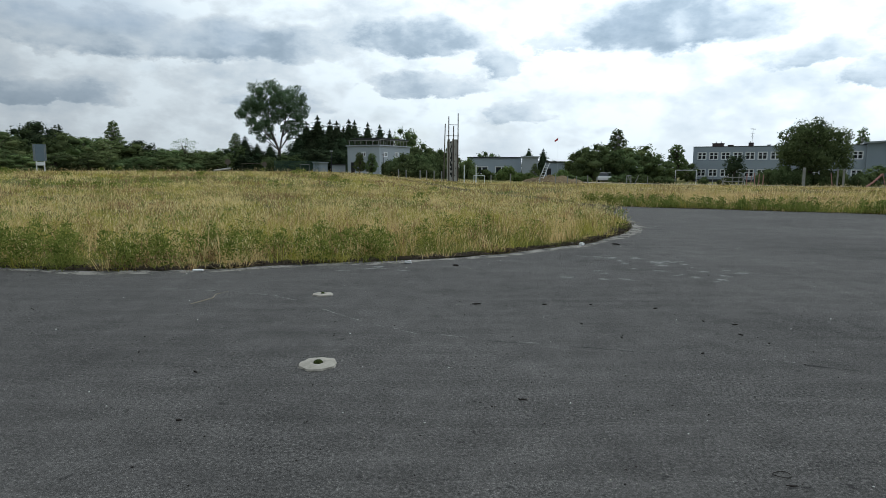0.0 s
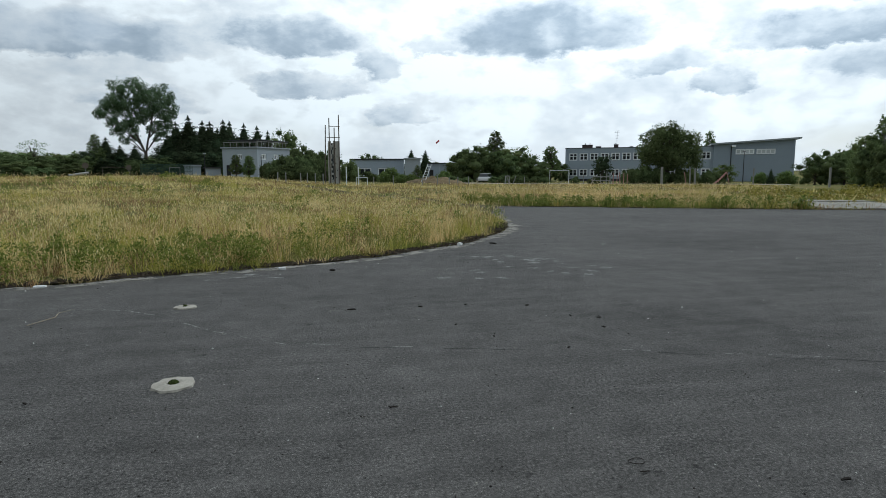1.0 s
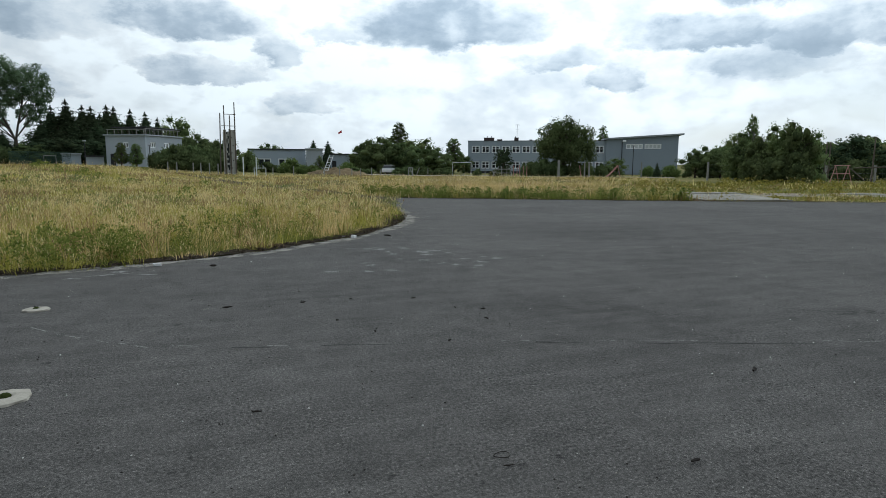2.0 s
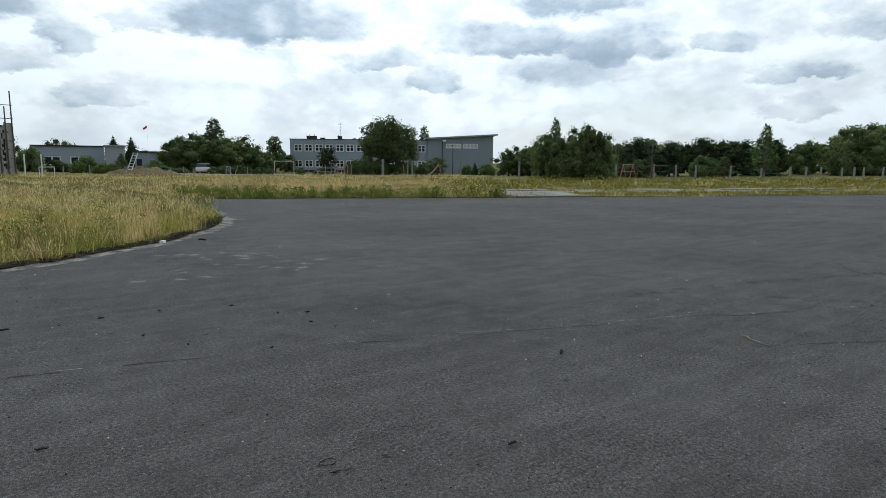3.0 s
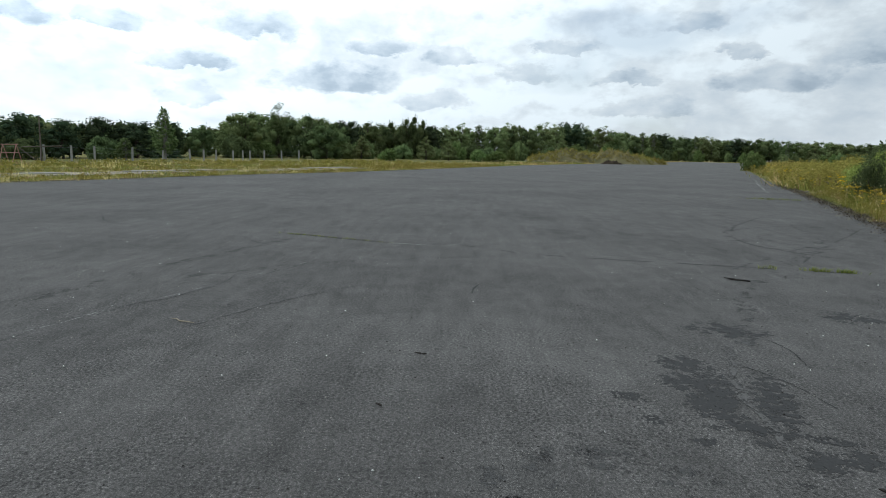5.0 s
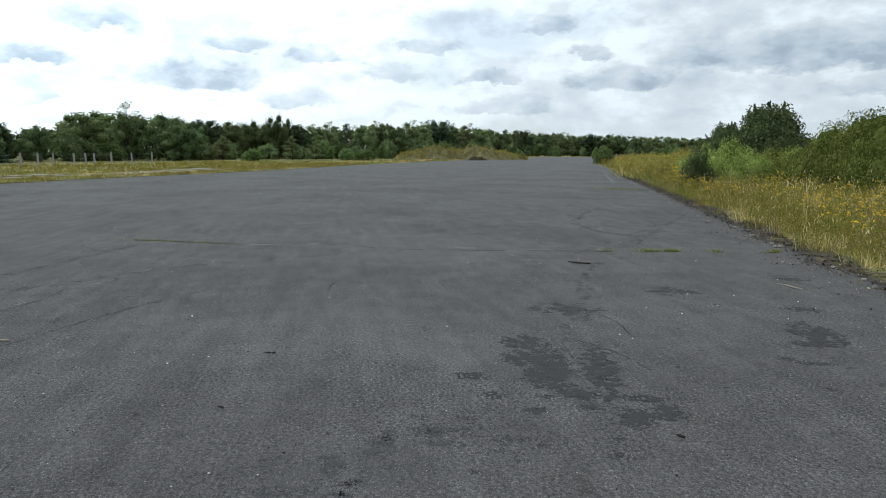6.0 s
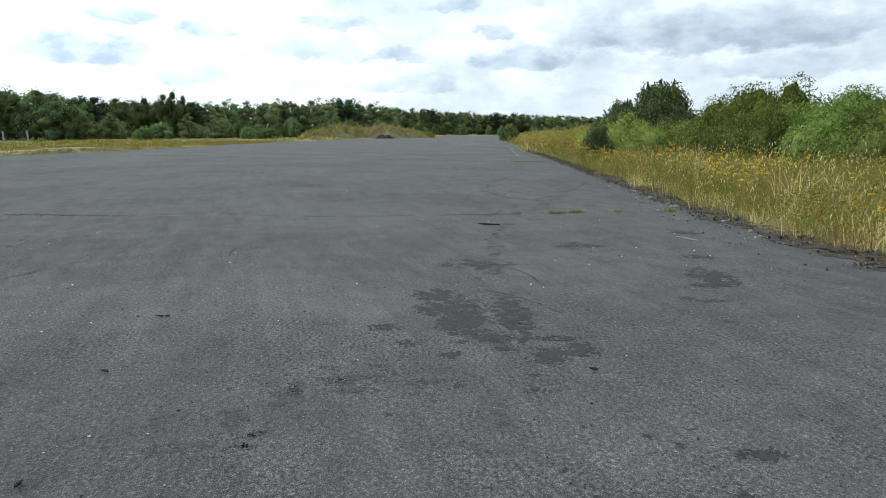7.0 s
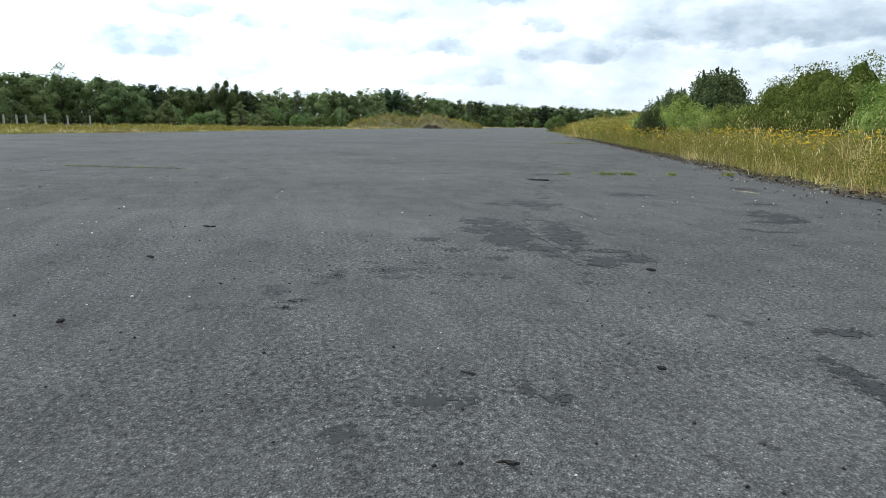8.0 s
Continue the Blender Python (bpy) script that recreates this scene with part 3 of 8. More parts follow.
def seed_heads(x, y, seed, height, size, lean=0.25, hvar=0.4):
    """Thin stalks that end in a loose, drooping head."""
    r = np.random.RandomState(seed)
    n = len(x)
    h = height * (1 - hvar / 2 + hvar * r.rand(n))
    a = r.uniform(0, 6.2832, n)
    ln = h * lean * r.uniform(0.1, 1.0, n)
    tx, ty, tz = x + np.cos(a) * ln, y + np.sin(a) * ln, level(x, y) - 0.03 + h
    b = r.uniform(0, 6.2832, n)
    s = np.broadcast_to(size, n) * r.uniform(0.7, 1.3, n)
    wx, wy = np.cos(b) * s * 0.13, np.sin(b) * s * 0.13
    v = np.zeros((n, 7, 3))
    sw = 0.25
    v[:, 0] = np.stack([x - wx * sw, y - wy * sw, level(x, y) - 0.03], 1)
    v[:, 1] = np.stack([x + wx * sw, y + wy * sw, level(x, y) - 0.03], 1)
    v[:, 2] = np.stack([tx, ty, tz], 1)
    hx, hy = np.cos(a) * s * 0.45, np.sin(a) * s * 0.45
    v[:, 3] = np.stack([tx, ty, tz - 0.02], 1)
    v[:, 4] = np.stack([tx + hx * 0.4 - wx, ty + hy * 0.4 - wy, tz + s * 0.5], 1)
    v[:, 5] = np.stack([tx + hx * 0.4 + wx, ty + hy * 0.4 + wy, tz + s * 0.5], 1)
    v[:, 6] = np.stack([tx + hx, ty + hy, tz + s * 0.9], 1)
    k = np.arange(n)[:, None] * 7
    f = np.stack([k + [[0, 1, 2]], k + [[3, 5, 4]], k + [[4, 5, 6]]], 1).reshape(-1, 3)
    return v.reshape(-1, 3), f


def stuff(name, vf, mat, label, category="grass"):
    return tagged(mesh_part(name, array_mesh(name, *vf, mat)), label, category, kind="stuff")


def edge_distance(x, y, line):
    d = np.full(len(x), 1e9)
    for k in range(0, len(line), 2):
        d = np.minimum(d, np.hypot(x - line[k, 0], y - line[k, 1]))
    return d


def tuft(cx, cy, per, radius, seed):
    """Roots of the blades round each tuft's centre, with the way each blade leans: outwards."""
    r = np.random.RandomState(seed)
    n = len(cx) * per
    ox, oy = r.normal(0, radius, n), r.normal(0, radius, n)
    idx = np.repeat(np.arange(len(cx)), per)
    a = np.arctan2(oy, ox) + r.normal(0, 0.7, n)
    return cx[idx] + ox, cy[idx] + oy, a, idx


def tuft_blades(x, y, a, seed, h, w, lean, segs):
    r = np.random.RandomState(seed)
    n = len(x)
    h = h * r.uniform(0.45, 1.15, n)
    ln = h * lean * r.uniform(0.05, 1.15, n)
    dx, dy = np.cos(a) * ln, np.sin(a) * ln
    b = r.uniform(0, 6.2832, n)
    ww = w * r.uniform(0.5, 1.3, n) * 0.5
    wx, wy = np.cos(b) * ww, np.sin(b) * ww
    z0 = level(x, y) - 0.04
    up = np.sqrt(np.clip(h ** 2 - (ln * 0.8) ** 2, 0.02, None))
    if segs == 1:
        v = np.stack([np.stack([x - wx, y - wy, z0], 1), np.stack([x + wx, y + wy, z0], 1), np.stack([x + dx, y + dy, z0 + up], 1)], 1)
        return v.reshape(-1, 3), np.arange(3 * n).reshape(n, 3)
    m = 0.6
    v = np.stack([np.stack([x - wx, y - wy, z0], 1), np.stack([x + wx, y + wy, z0], 1),
                  np.stack([x + dx * 0.35 - wx * .9, y + dy * 0.35 - wy * .9, z0 + up * m * 1.1], 1), np.stack([x + dx * 0.35 + wx * .9, y + dy * 0.35 + wy * .9, z0 + up * m * 1.1], 1),
                  np.stack([x + dx, y + dy, z0 + up], 1)], 1)
    k = np.arange(n)[:, None] * 5
    f = np.stack([k + [[0, 1, 3]], k + [[0, 3, 2]], k + [[2, 3, 4]]], 1).reshape(-1, 3)
    return v.reshape(-1, 3), f


def turf(tag, cx, cy, per, radius, seed, h, w, segs, straw=0.5, green=0.3, rust=0.05, stalks=0.10, drift_size=4.0, lean=0.75, hscale=None, extra_green=None, yellow=None):
    """Tufts of mixed grass: each tuft of one kind, the kinds in drifts, with thin stalks above."""
    r = np.random.RandomState(seed)
    drift = 0.6 * ripple(cx, cy, drift_size * 2, seed) + 0.4 * ripple(cx, cy, drift_size * 0.5, seed + 1)
    tall = (1 + 0.28 * ripple(cx, cy, drift_size * 0.7, seed + 2)) * r.uniform(0.5, 1.3, len(cx))
    if hscale is not None:
        tall = tall * hscale
    g = green + 0.75 * drift + (extra_green if extra_green is not None else 0)
    u = r.rand(len(cx))
    st = np.clip(straw + 0.6 * ripple(cx, cy, drift_size * 1.3, seed + 12), 0.05, 0.95)
    kind = np.where(u < g, 0, np.where(u < g + (1 - g) * st, 1, 2))
    kind = np.where((r.rand(len(cx)) < rust * np.clip(1 + 2.6 * ripple(cx, cy, drift_size, seed + 8), 0, 5)), 3, kind)
    x, y, a, idx = tuft(cx, cy, per, radius, seed + 3)
    for k, mat, nm, hh, lb in ((0, GREENBLADE, "green_grass", 0.85, "fresh green grass tufts"), (1, STRAW, "dry_grass", 1.0, "dry straw-coloured grass tufts"), (2, yellow or YELLOWBLADE, "yellowing_grass", 0.95, "yellowing grass tufts"), (3, RUSTY, "rusty_sorrel", 1.05, "rusty brown sorrel stalks")):
        sel = kind[idx] == k
        if sel.sum():
            stuff(nm, tuft_blades(x[sel], y[sel], a[sel], seed + 4 + k, h * hh * tall[idx][sel], w, lean, segs), mat, lb + " " + tag)
    pick = (r.rand(len(x)) < stalks) & (kind[idx] > 0)
    if pick.sum():
        stuff("seed_grass", seed_heads(x[pick], y[pick], seed + 9, h * 1.18 * tall[idx][pick], 0.05 + w * 1.1, 0.4, 0.5), SEED, "thin pale seed stalks " + tag)


def herbs(cx, cy, per, radius, height, leaf, seed, mat, label):
    """Low leafy weeds in rounded clumps."""
    r = np.random.RandomState(seed)
    n = len(cx) * per
    idx = np.repeat(np.arange(len(cx)), per)
    hh = height * r.uniform(0.5, 1.2, len(cx))[idx]
    f = r.rand(n) ** 0.6
    q = radius * np.sqrt(np.clip(1.1 - f ** 2, 0, 1)) * r.uniform(0.2, 1.0, n)
    a = r.uniform(0, 6.2832, n)
    x, y = cx[idx] + q * np.cos(a), cy[idx] + q * np.sin(a)
    stuff("leafy_weeds", leaf_cards(np.stack([x, y, level(x, y) + 0.01 + f * hh], 1), leaf, seed + 1, 0.3), mat, label, "weeds")


def ring_spots(region, lo, hi, span, per_m2, seed):
    """Tuft centres between two distances and two bearings, inside a region."""
    a = np.linspace(radians(span[0]), radians(span[1]), 120)
    ring = np.array([*np.stack([hi * np.sin(a), hi * np.cos(a)], 1), *np.stack([lo * np.sin(a), lo * np.cos(a)], 1)[::-1]])
    area = np.ptp(ring[:, 0]) * np.ptp(ring[:, 1])
    x, y = scatter(ring, int(area * per_m2), seed)
    k = inside(region, x, y)
    return x[k], y[k]


def band_spots(poly, per_m2, seed):
    p = np.asarray(poly)
    return scatter(p, int(np.ptp(p[:, 0]) * np.ptp(p[:, 1]) * per_m2), seed)


def band_poly(front, depth0, depth1):
    return np.array([*offset(front, depth0), *offset(front, depth1)[::-1]])


def leaf_cards(c, size, seed, flat=0.0, aspect=0.6, out=None, loose=0.75):
    """A small tilted four-cornered leaf or spray at each place; out: the way the leaves face, loosely."""
    r = np.random.RandomState(seed)
    n = len(c)
    u = r.normal(size=(n, 3))
    u[:, 2] *= 1 - flat
    t = r.normal(size=(n, 3))
    if out is not None:
        face = out / (np.linalg.norm(out, axis=1)[:, None] + 1e-9) + loose * r.normal(size=(n, 3))
        face /= np.linalg.norm(face, axis=1)[:, None] + 1e-9
        u = np.cross(face, t)
        t = face
    u /= np.linalg.norm(u, axis=1)[:, None] + 1e-9
    w = np.cross(t, u)
    w /= np.linalg.norm(w, axis=1)[:, None] + 1e-9
    s = np.broadcast_to(size, n) * r.uniform(0.55, 1.25, n)
    u, w = u * s[:, None], w * (s * aspect)[:, None]
    v = np.stack([c - u, c + w + u * 0.1, c + u, c - w + u * 0.1], 1).reshape(-1, 3)
    return v, np.arange(4 * n).reshape(n, 4)


# the grass island, thinning with the distance
isl_view = ISLAND_FRONT[(ISLAND_FRONT[:, 0] > -22)]
isl_ring = np.array([*offset(isl_view, 0.04 + 0.14 * smooth01(-3.0, 0.5, isl_view[:, 0])), *ISLAND_BACK, (-75, 90), (-75, 26)])
cx, cy = ring_spots(isl_ring, 8, 19.5, (-52, 24), 15, 100)
rim = edge_distance(cx, cy, ISLAND_FRONT)
turf("at the island's edge", cx, cy, 28, 0.085, 101, 0.47, 0.011, 2, 0.66, 0.11, 0.13, 0.13, 3.4, 1.3, 0.6 + 0.4 * smooth01(0.0, 1.0, rim), (0.12 + 0.55 * smooth01(1.0, -3.0, cx)) * smooth01(2.0, 0.3, rim) + 0.10 * smooth01(0.0, -6.0, cx) - 0.08 * smooth01(0.0, 3.0, cx))
k = (rim < 2.2) & (np.random.RandomState(4).rand(len(cx)) < 0.05 + 0.85 * smooth01(1.0, -3.0, cx) * smooth01(-0.7, 0.4, ripple(cx, cy, 1.8, 6)))
herbs(cx[k], cy[k], 110, 0.22, 0.50, 0.025, 110, HERB, "leafy green weeds at the island's edge")
k = (rim > 1.5) & (np.random.RandomState(5).rand(len(cx)) < 0.16)
herbs(cx[k], cy[k], 70, 0.16, 0.40, 0.018, 112, YELLOWBLADE, "yellowing leafy weeds in the meadow")
k = (rim > 0.8) & (0.7 * ripple(cx, cy, 3.4, 115) + 0.5 * ripple(cx, cy, 1.2, 116) > 0.42) & (np.random.RandomState(117).rand(len(cx)) < 0.45)
herbs(cx[k], cy[k], 80, 0.20, 0.44, 0.022, 118, HERB, "green weeds in drifts through the grass")
cx, cy = ring_spots(isl_ring, 19.5, 36, (-50, 22), 6.0, 120)
k = np.random.RandomState(6).rand(len(cx)) < 0.06
herbs(cx[k], cy[k], 36, 0.25, 0.42, 0.03, 114, HERB, "green leafy weeds in the meadow")
turf("on the island", cx, cy, 18, 0.17, 121, 0.34, 0.022, 1, 0.74, 0.05, 0.14, 0.12, 6.0, 1.5, None, 0.35 * smooth01(0.1, 0.8, ripple(cx, cy, 9, 127)) + 0.18 * smooth01(-6.0, -16.0, cx))
cx, cy = ring_spots(isl_ring, 36, 64, (-48, 12), 1.9, 140)
turf("towards the rise", cx, cy, 15, 0.30, 141, 0.33, 0.050, 1, 0.70, 0.08, 0.18, 0.06, 9.0, 1.6, None, 0.40 * smooth01(0.1, 0.8, ripple(cx, cy, 15, 147)) + 0.20 * smooth01(-8.0, -24.0, cx))
cx, cy = ring_spots(isl_ring, 64, 92, (-46, 6), 0.5, 160)
turf("on top of the rise", cx, cy, 14, 0.5, 161, 0.36, 0.09, 1, 0.72, 0.10, 0.12, 0.03, 12.0, 1.6)

cx, cy = ring_spots(isl_ring, 22, 75, (-46, 8), 0.05, 170)
k = ripple(cx, cy, 14, 171) > 0.1
herbs(cx[k], cy[k], 150, 0.5, 0.55, 0.05, 172, HERB, "low green weed clumps on the meadow")

cx, cy = ring_spots(isl_ring, 16, 60, (-46, 8), 0.35, 180)
k = ripple(cx, cy, 7, 181) > 0.62
herbs(cx[k], cy[k], 36, 0.4, 0.42, 0.04, 182, RUSTY, "rusty brown sorrel patches on the meadow")

lane_ring = np.array([*ISLAND_BACK, *FIELD_LEFT])
cx, cy = band_spots(lane_ring, 1.0, 176)
turf("on the old track", cx, cy, 14, 0.2, 177, 0.13, 0.035, 1, 0.6, 0.3, 0.1, 0.05, 5.0, 1.0)

# meadow beyond the asphalt
field_ring = np.array([*FIELD_LEFT, *FIELD_FRONT[:190], (78, 25), (70, 75), (10, 92)])
cx, cy = band_spots(band_poly(FIELD_FRONT[:22], 0.12, 1.3), 16, 200)
turf("at the far edge", cx, cy, 22, 0.10, 201, 0.54, 0.026, 1, 0.3, 0.95, 0.0, 0.03, 3.0, 0.8)
k = np.random.RandomState(203).rand(len(cx)) < 0.62 + 0.3 * smooth01(-0.6, 0.5, ripple(cx, cy, 3.5, 205))
herbs(cx[k], cy[k], 28, 0.2, 0.46, 0.045, 204, FIELDGREEN, "dense green weeds at the far edge")
gx, gy = band_spots(band_poly(np.array(FIELD_LEFT[-5:]), 0.2, 1.8), 7, 207)
herbs(gx, gy, 40, 0.25, 0.42, 0.045, 208, FIELDGREEN, "dense green weeds along the old track")
strip_left = np.array([*FIELD_LEFT[-14:], *FIELD_FRONT[:22], *offset(FIELD_FRONT[:22], 22)[::-1]])
cx, cy = band_spots(strip_left, 4.2, 210)
turf("beyond the asphalt", cx, cy, 16, 0.2, 211, 0.36, 0.028, 1, 0.78, 0.03, 0.20, 0.16, 6.0, 1.3)
cx, cy = ring_spots(field_ring, 42, 78, (-6, 40), 0.9, 230)
turf("below the school", cx, cy, 15, 0.4, 231, 0.33, 0.055, 1, 0.62, 0.10, 0.24, 0.10, 10.0, 1.3, 1 - 0.6 * smooth01(58, 74, np.hypot(cx, cy)))
cx, cy = band_spots(band_poly(FIELD_FRONT[20:140], 0.1, 8.6), 2.6, 240)
k = ~(inside(band_poly(FIELD_FRONT[22:29], 0.7, 6.0), cx, cy) & (np.random.RandomState(242).rand(len(cx)) < 0.85)) & ~(inside(band_poly(FIELD_FRONT[23:92], 4.9, 8.1), cx, cy) & (np.random.RandomState(243).rand(len(cx)) < 0.50 + 0.6 * ripple(cx, cy, 9, 246)))
cx, cy = cx[k], cy[k]
low = inside(band_poly(FIELD_FRONT[22:84], 1.3, 6.4), cx, cy)
turf("along the runway", cx, cy, 16, 0.26, 241, 0.27, 0.035, 1, 0.22, 0.30, 0.10, 0.03, 3.0, 1.5, np.where(low, 0.35, 1.0), None, OLIVEBLADE)
k = (np.random.RandomState(244).rand(len(cx)) < 0.45) & ~low
herbs(cx[k], cy[k], 40, 0.36, 0.30, 0.045, 245, OLIVEBLADE, "olive green weeds on the verge")
cx, cy = band_spots(band_poly(FIELD_FRONT[20:150], 8.5, 26), 0.75, 260)
turf("along the fence", cx, cy, 20, 0.4, 261, 0.38, 0.065, 1, 0.24, 0.30, 0.12, 0.03, 5.0, 1.5, None, None, OLIVEBLADE)
k = np.random.RandomState(264).rand(len(cx)) < 0.30
herbs(cx[k], cy[k], 40, 0.6, 0.42, 0.075, 265, OLIVEBLADE, "olive green weeds by the fence")
cx, cy = band_spots(band_poly(FIELD_FRONT[135:330], 0.1, 12), 0.30, 280)
turf("far along the runway", cx, cy, 20, 0.6, 281, 0.42, 0.14, 1, 0.3, 0.36, 0.05, 0.04, 12.0, 1.4, None, None, OLIVEBLADE)

end_strip = np.array([(340, -118), (372, -126), (372, -175), (340, -158)])
cx, cy = band_spots(end_strip, 0.16, 290)
turf("at the end of the runway", cx, cy, 18, 0.9, 291, 0.40, 0.24, 1, 0.55, 0.3, 0.04, 0.03, 16.0, 1.5, None, None, GOLDWEED)

cx, cy = band_spots(np.array([(188, -50.5), (340, -119.5), (345, -102), (192, -36)]), 0.09, 294)
turf("far beside the runway", cx, cy, 18, 0.9, 295, 0.40, 0.24, 1, 0.5, 0.3, 0.04, 0.03, 16.0, 1.5, None, None, OLIVEBLADE)
cx, cy = band_spots(np.array([(165, -75), (340, -157), (340, -176), (165, -92)]), 0.10, 296)
turf("far down the weed belt", cx, cy, 20, 0.7, 297, 0.9, 0.16, 1, 0.2, 0.3, 0.06, 0.03, 12.0, 1.2, None, None, OLIVEBLADE)

# weeds on the south side, tall and full of yellow flowers
near_w = WEED_FRONT[(np.hypot(WEED_FRONT[:, 0], WEED_FRONT[:, 1]) < 34) & (WEED_FRONT[:, 0] > 1.5)]
weeds_near = band_poly(near_w, 0.25, 12)
cx, cy = band_spots(weeds_near, 10.5, 300)
rim = edge_distance(cx, cy, WEED_FRONT)
turf("in the weed belt", cx, cy, 22, 0.12, 301, 0.56, 0.010, 2, 0.24, 0.26, 0.12, 0.07, 2.2, 1.1, (0.5 + 0.5 * smooth01(0.0, 1.3, rim)) * (1 + 0.25 * ripple(cx, cy, 1.6, 309)), 0.2 * smooth01(3.0, 8.0, rim), OLIVEBLADE)
k = np.random.RandomState(304).rand(len(cx)) < 0.62
herbs(cx[k], cy[k], 90, 0.26, 0.56, 0.020, 305, OLIVEBLADE, "olive green leafy weeds in the belt")
k = np.random.RandomState(306).rand(len(cx)) < 0.10
herbs(cx[k], cy[k], 90, 0.24, 0.56, 0.022, 307, HERB, "fresh green leafy weeds in the belt")
weeds_far = band_poly(WEED_FRONT[(WEED_FRONT[:, 0] > 24) & (WEED_FRONT[:, 0] < 170)], 0.1, 13)
cx, cy = band_spots(weeds_far, 0.30, 320)
turf("in the far weed belt", cx, cy, 20, 0.5, 321, 0.80, 0.06, 1, 0.12, 0.3, 0.06, 0.04, 7.0, 0.8, None, None, OLIVEBLADE)
herbs(cx, cy, 30, 0.6, 0.75, 0.07, 323, OLIVEBLADE, "olive leafy weeds far along the verge")


def flowers(x, y, seed, height, size):
    """Flat yellow flower clusters on thin stems: three crossed tufts each."""
    r = np.random.RandomState(seed)
    n = len(x)
    h = height * r.uniform(0.72, 1.2, n)
    z = level(x, y) - 0.03 + h
    vs, fs = [], []
    for k in range(7):
        a, b = r.uniform(0, 6.283, n), r.uniform(-0.6, 0.6, n)
        ox, oy, oz = r.normal(0, size * 0.7, n), r.normal(0, size * 0.7, n), r.normal(0, size * 0.35, n)
        s = size * r.uniform(0.35, 0.7, n)
        c = np.stack([x + ox, y + oy, z + oz], 1)
        u = np.stack([np.cos(a), np.sin(a), b], 1) * s[:, None]
        w = np.stack([-np.sin(a), np.cos(a), r.uniform(-0.6, 0.6, n)], 1) * s[:, None]
        vs.append(np.stack([c - u, c - w, c + u, c + w], 1).reshape(-1, 3))
        fs.append(np.arange(4 * n).reshape(n, 4) + 4 * n * k)
    return np.concatenate(vs), np.concatenate(fs)


fx, fy = scatter(weeds_near, 19000, 340)
k = ripple(fx, fy, 2.6, 341) + 0.6 * ripple(fx, fy, 0.7, 347) > 0.55
stuff("yellow_flowers", flowers(fx[k], fy[k], 342, 0.66, 0.030), FLOWER, "yellow flower heads among the weeds", "flowers")
fx, fy = scatter(weeds_far, 4500, 344)
k = ripple(fx, fy, 9, 345) > -0.1
stuff("yellow_flowers", flowers(fx[k], fy[k], 346, 0.82, 0.09), FLOWER, "yellow flowers far along the verge", "flowers")


# ---- trees ----
def crown_points(clumps, n, seed, shell=0.55, stray=1.13, hull=0.75, ragged=0.22):
    """Places for leaves, thick towards the outside of each clump (x, y, z, radius, flattening), few where clumps overlap."""
    r = np.random.RandomState(seed)
    want, n = n, n * 3
    cs = np.array(clumps)
    w = cs[:, 3] ** 2
    idx = r.choice(len(clumps), n, p=w / w.sum())
    cl = cs[idx]
    d = r.normal(size=(n, 3))
    d /= np.linalg.norm(d, axis=1)[:, None]
    bump = 1 + ragged * np.sin(d[:, 0] * 7 + idx) * np.sin(d[:, 1] * 6 + 2 * idx) + 0.68 * ragged * np.sin(d[:, 2] * 9 + idx * 3)
    rad = cl[:, 3] * bump * (shell + (1 - shell) * r.rand(n) ** 0.6) * r.choice([1.0, 1.0, 1.0, stray], n)
    p = cl[:, :3] + d * rad[:, None] * np.stack([np.ones(n), np.ones(n), cl[:, 4]], 1)
    free = np.ones(n, bool)
    for k, c in enumerate(cs):
        free &= (idx == k) | (np.linalg.norm(p - c[:3], axis=1) > hull * c[3])
    order = np.argsort(~free, kind="stable")[:want]
    mid = np.average(cs[:, :3], axis=0, weights=cs[:, 3])
    away = p - mid
    away /= np.linalg.norm(away, axis=1)[:, None] + 1e-9
    return p[order], d[order] + 0.6 * away[order] + np.array((0, 0, 0.3))


def cores(clumps, share, seed):
    """The dense inside of a crown: a lumpy body in each clump, hidden behind its leaves."""
    r = np.random.RandomState(seed)
    rows, cols = 5, 7
    th = np.linspace(0.12, math.pi - 0.12, rows)
    ph = np.linspace(0, 6.2832, cols, endpoint=False)
    d = np.stack([np.outer(np.sin(th), np.cos(ph)), np.outer(np.sin(th), np.sin(ph)), np.outer(np.cos(th), np.ones(cols))], 2).reshape(-1, 3)
    i0 = np.arange((rows - 1) * cols)
    nx = i0 - i0 % cols + (i0 + 1) % cols
    f = np.stack([i0, i0 + cols, nx + cols, nx], 1)
    vs, fs = [], []
    for k, (x, y, z, rad, sq) in enumerate(clumps):
        q = d * rad * share * r.uniform(0.6, 1.25, (len(d), 1)) * np.array((1, 1, sq))
        vs.append(q + np.array((x, y, z)))
        fs.append(f + k * len(d))
    v = np.concatenate(vs)
    v[:, 2] = np.clip(v[:, 2], 0.02, None)
    return v, np.concatenate(fs)


def join(a, b):
    return np.concatenate([a[0], b[0]]), np.concatenate([a[1], b[1] + len(a[0])])


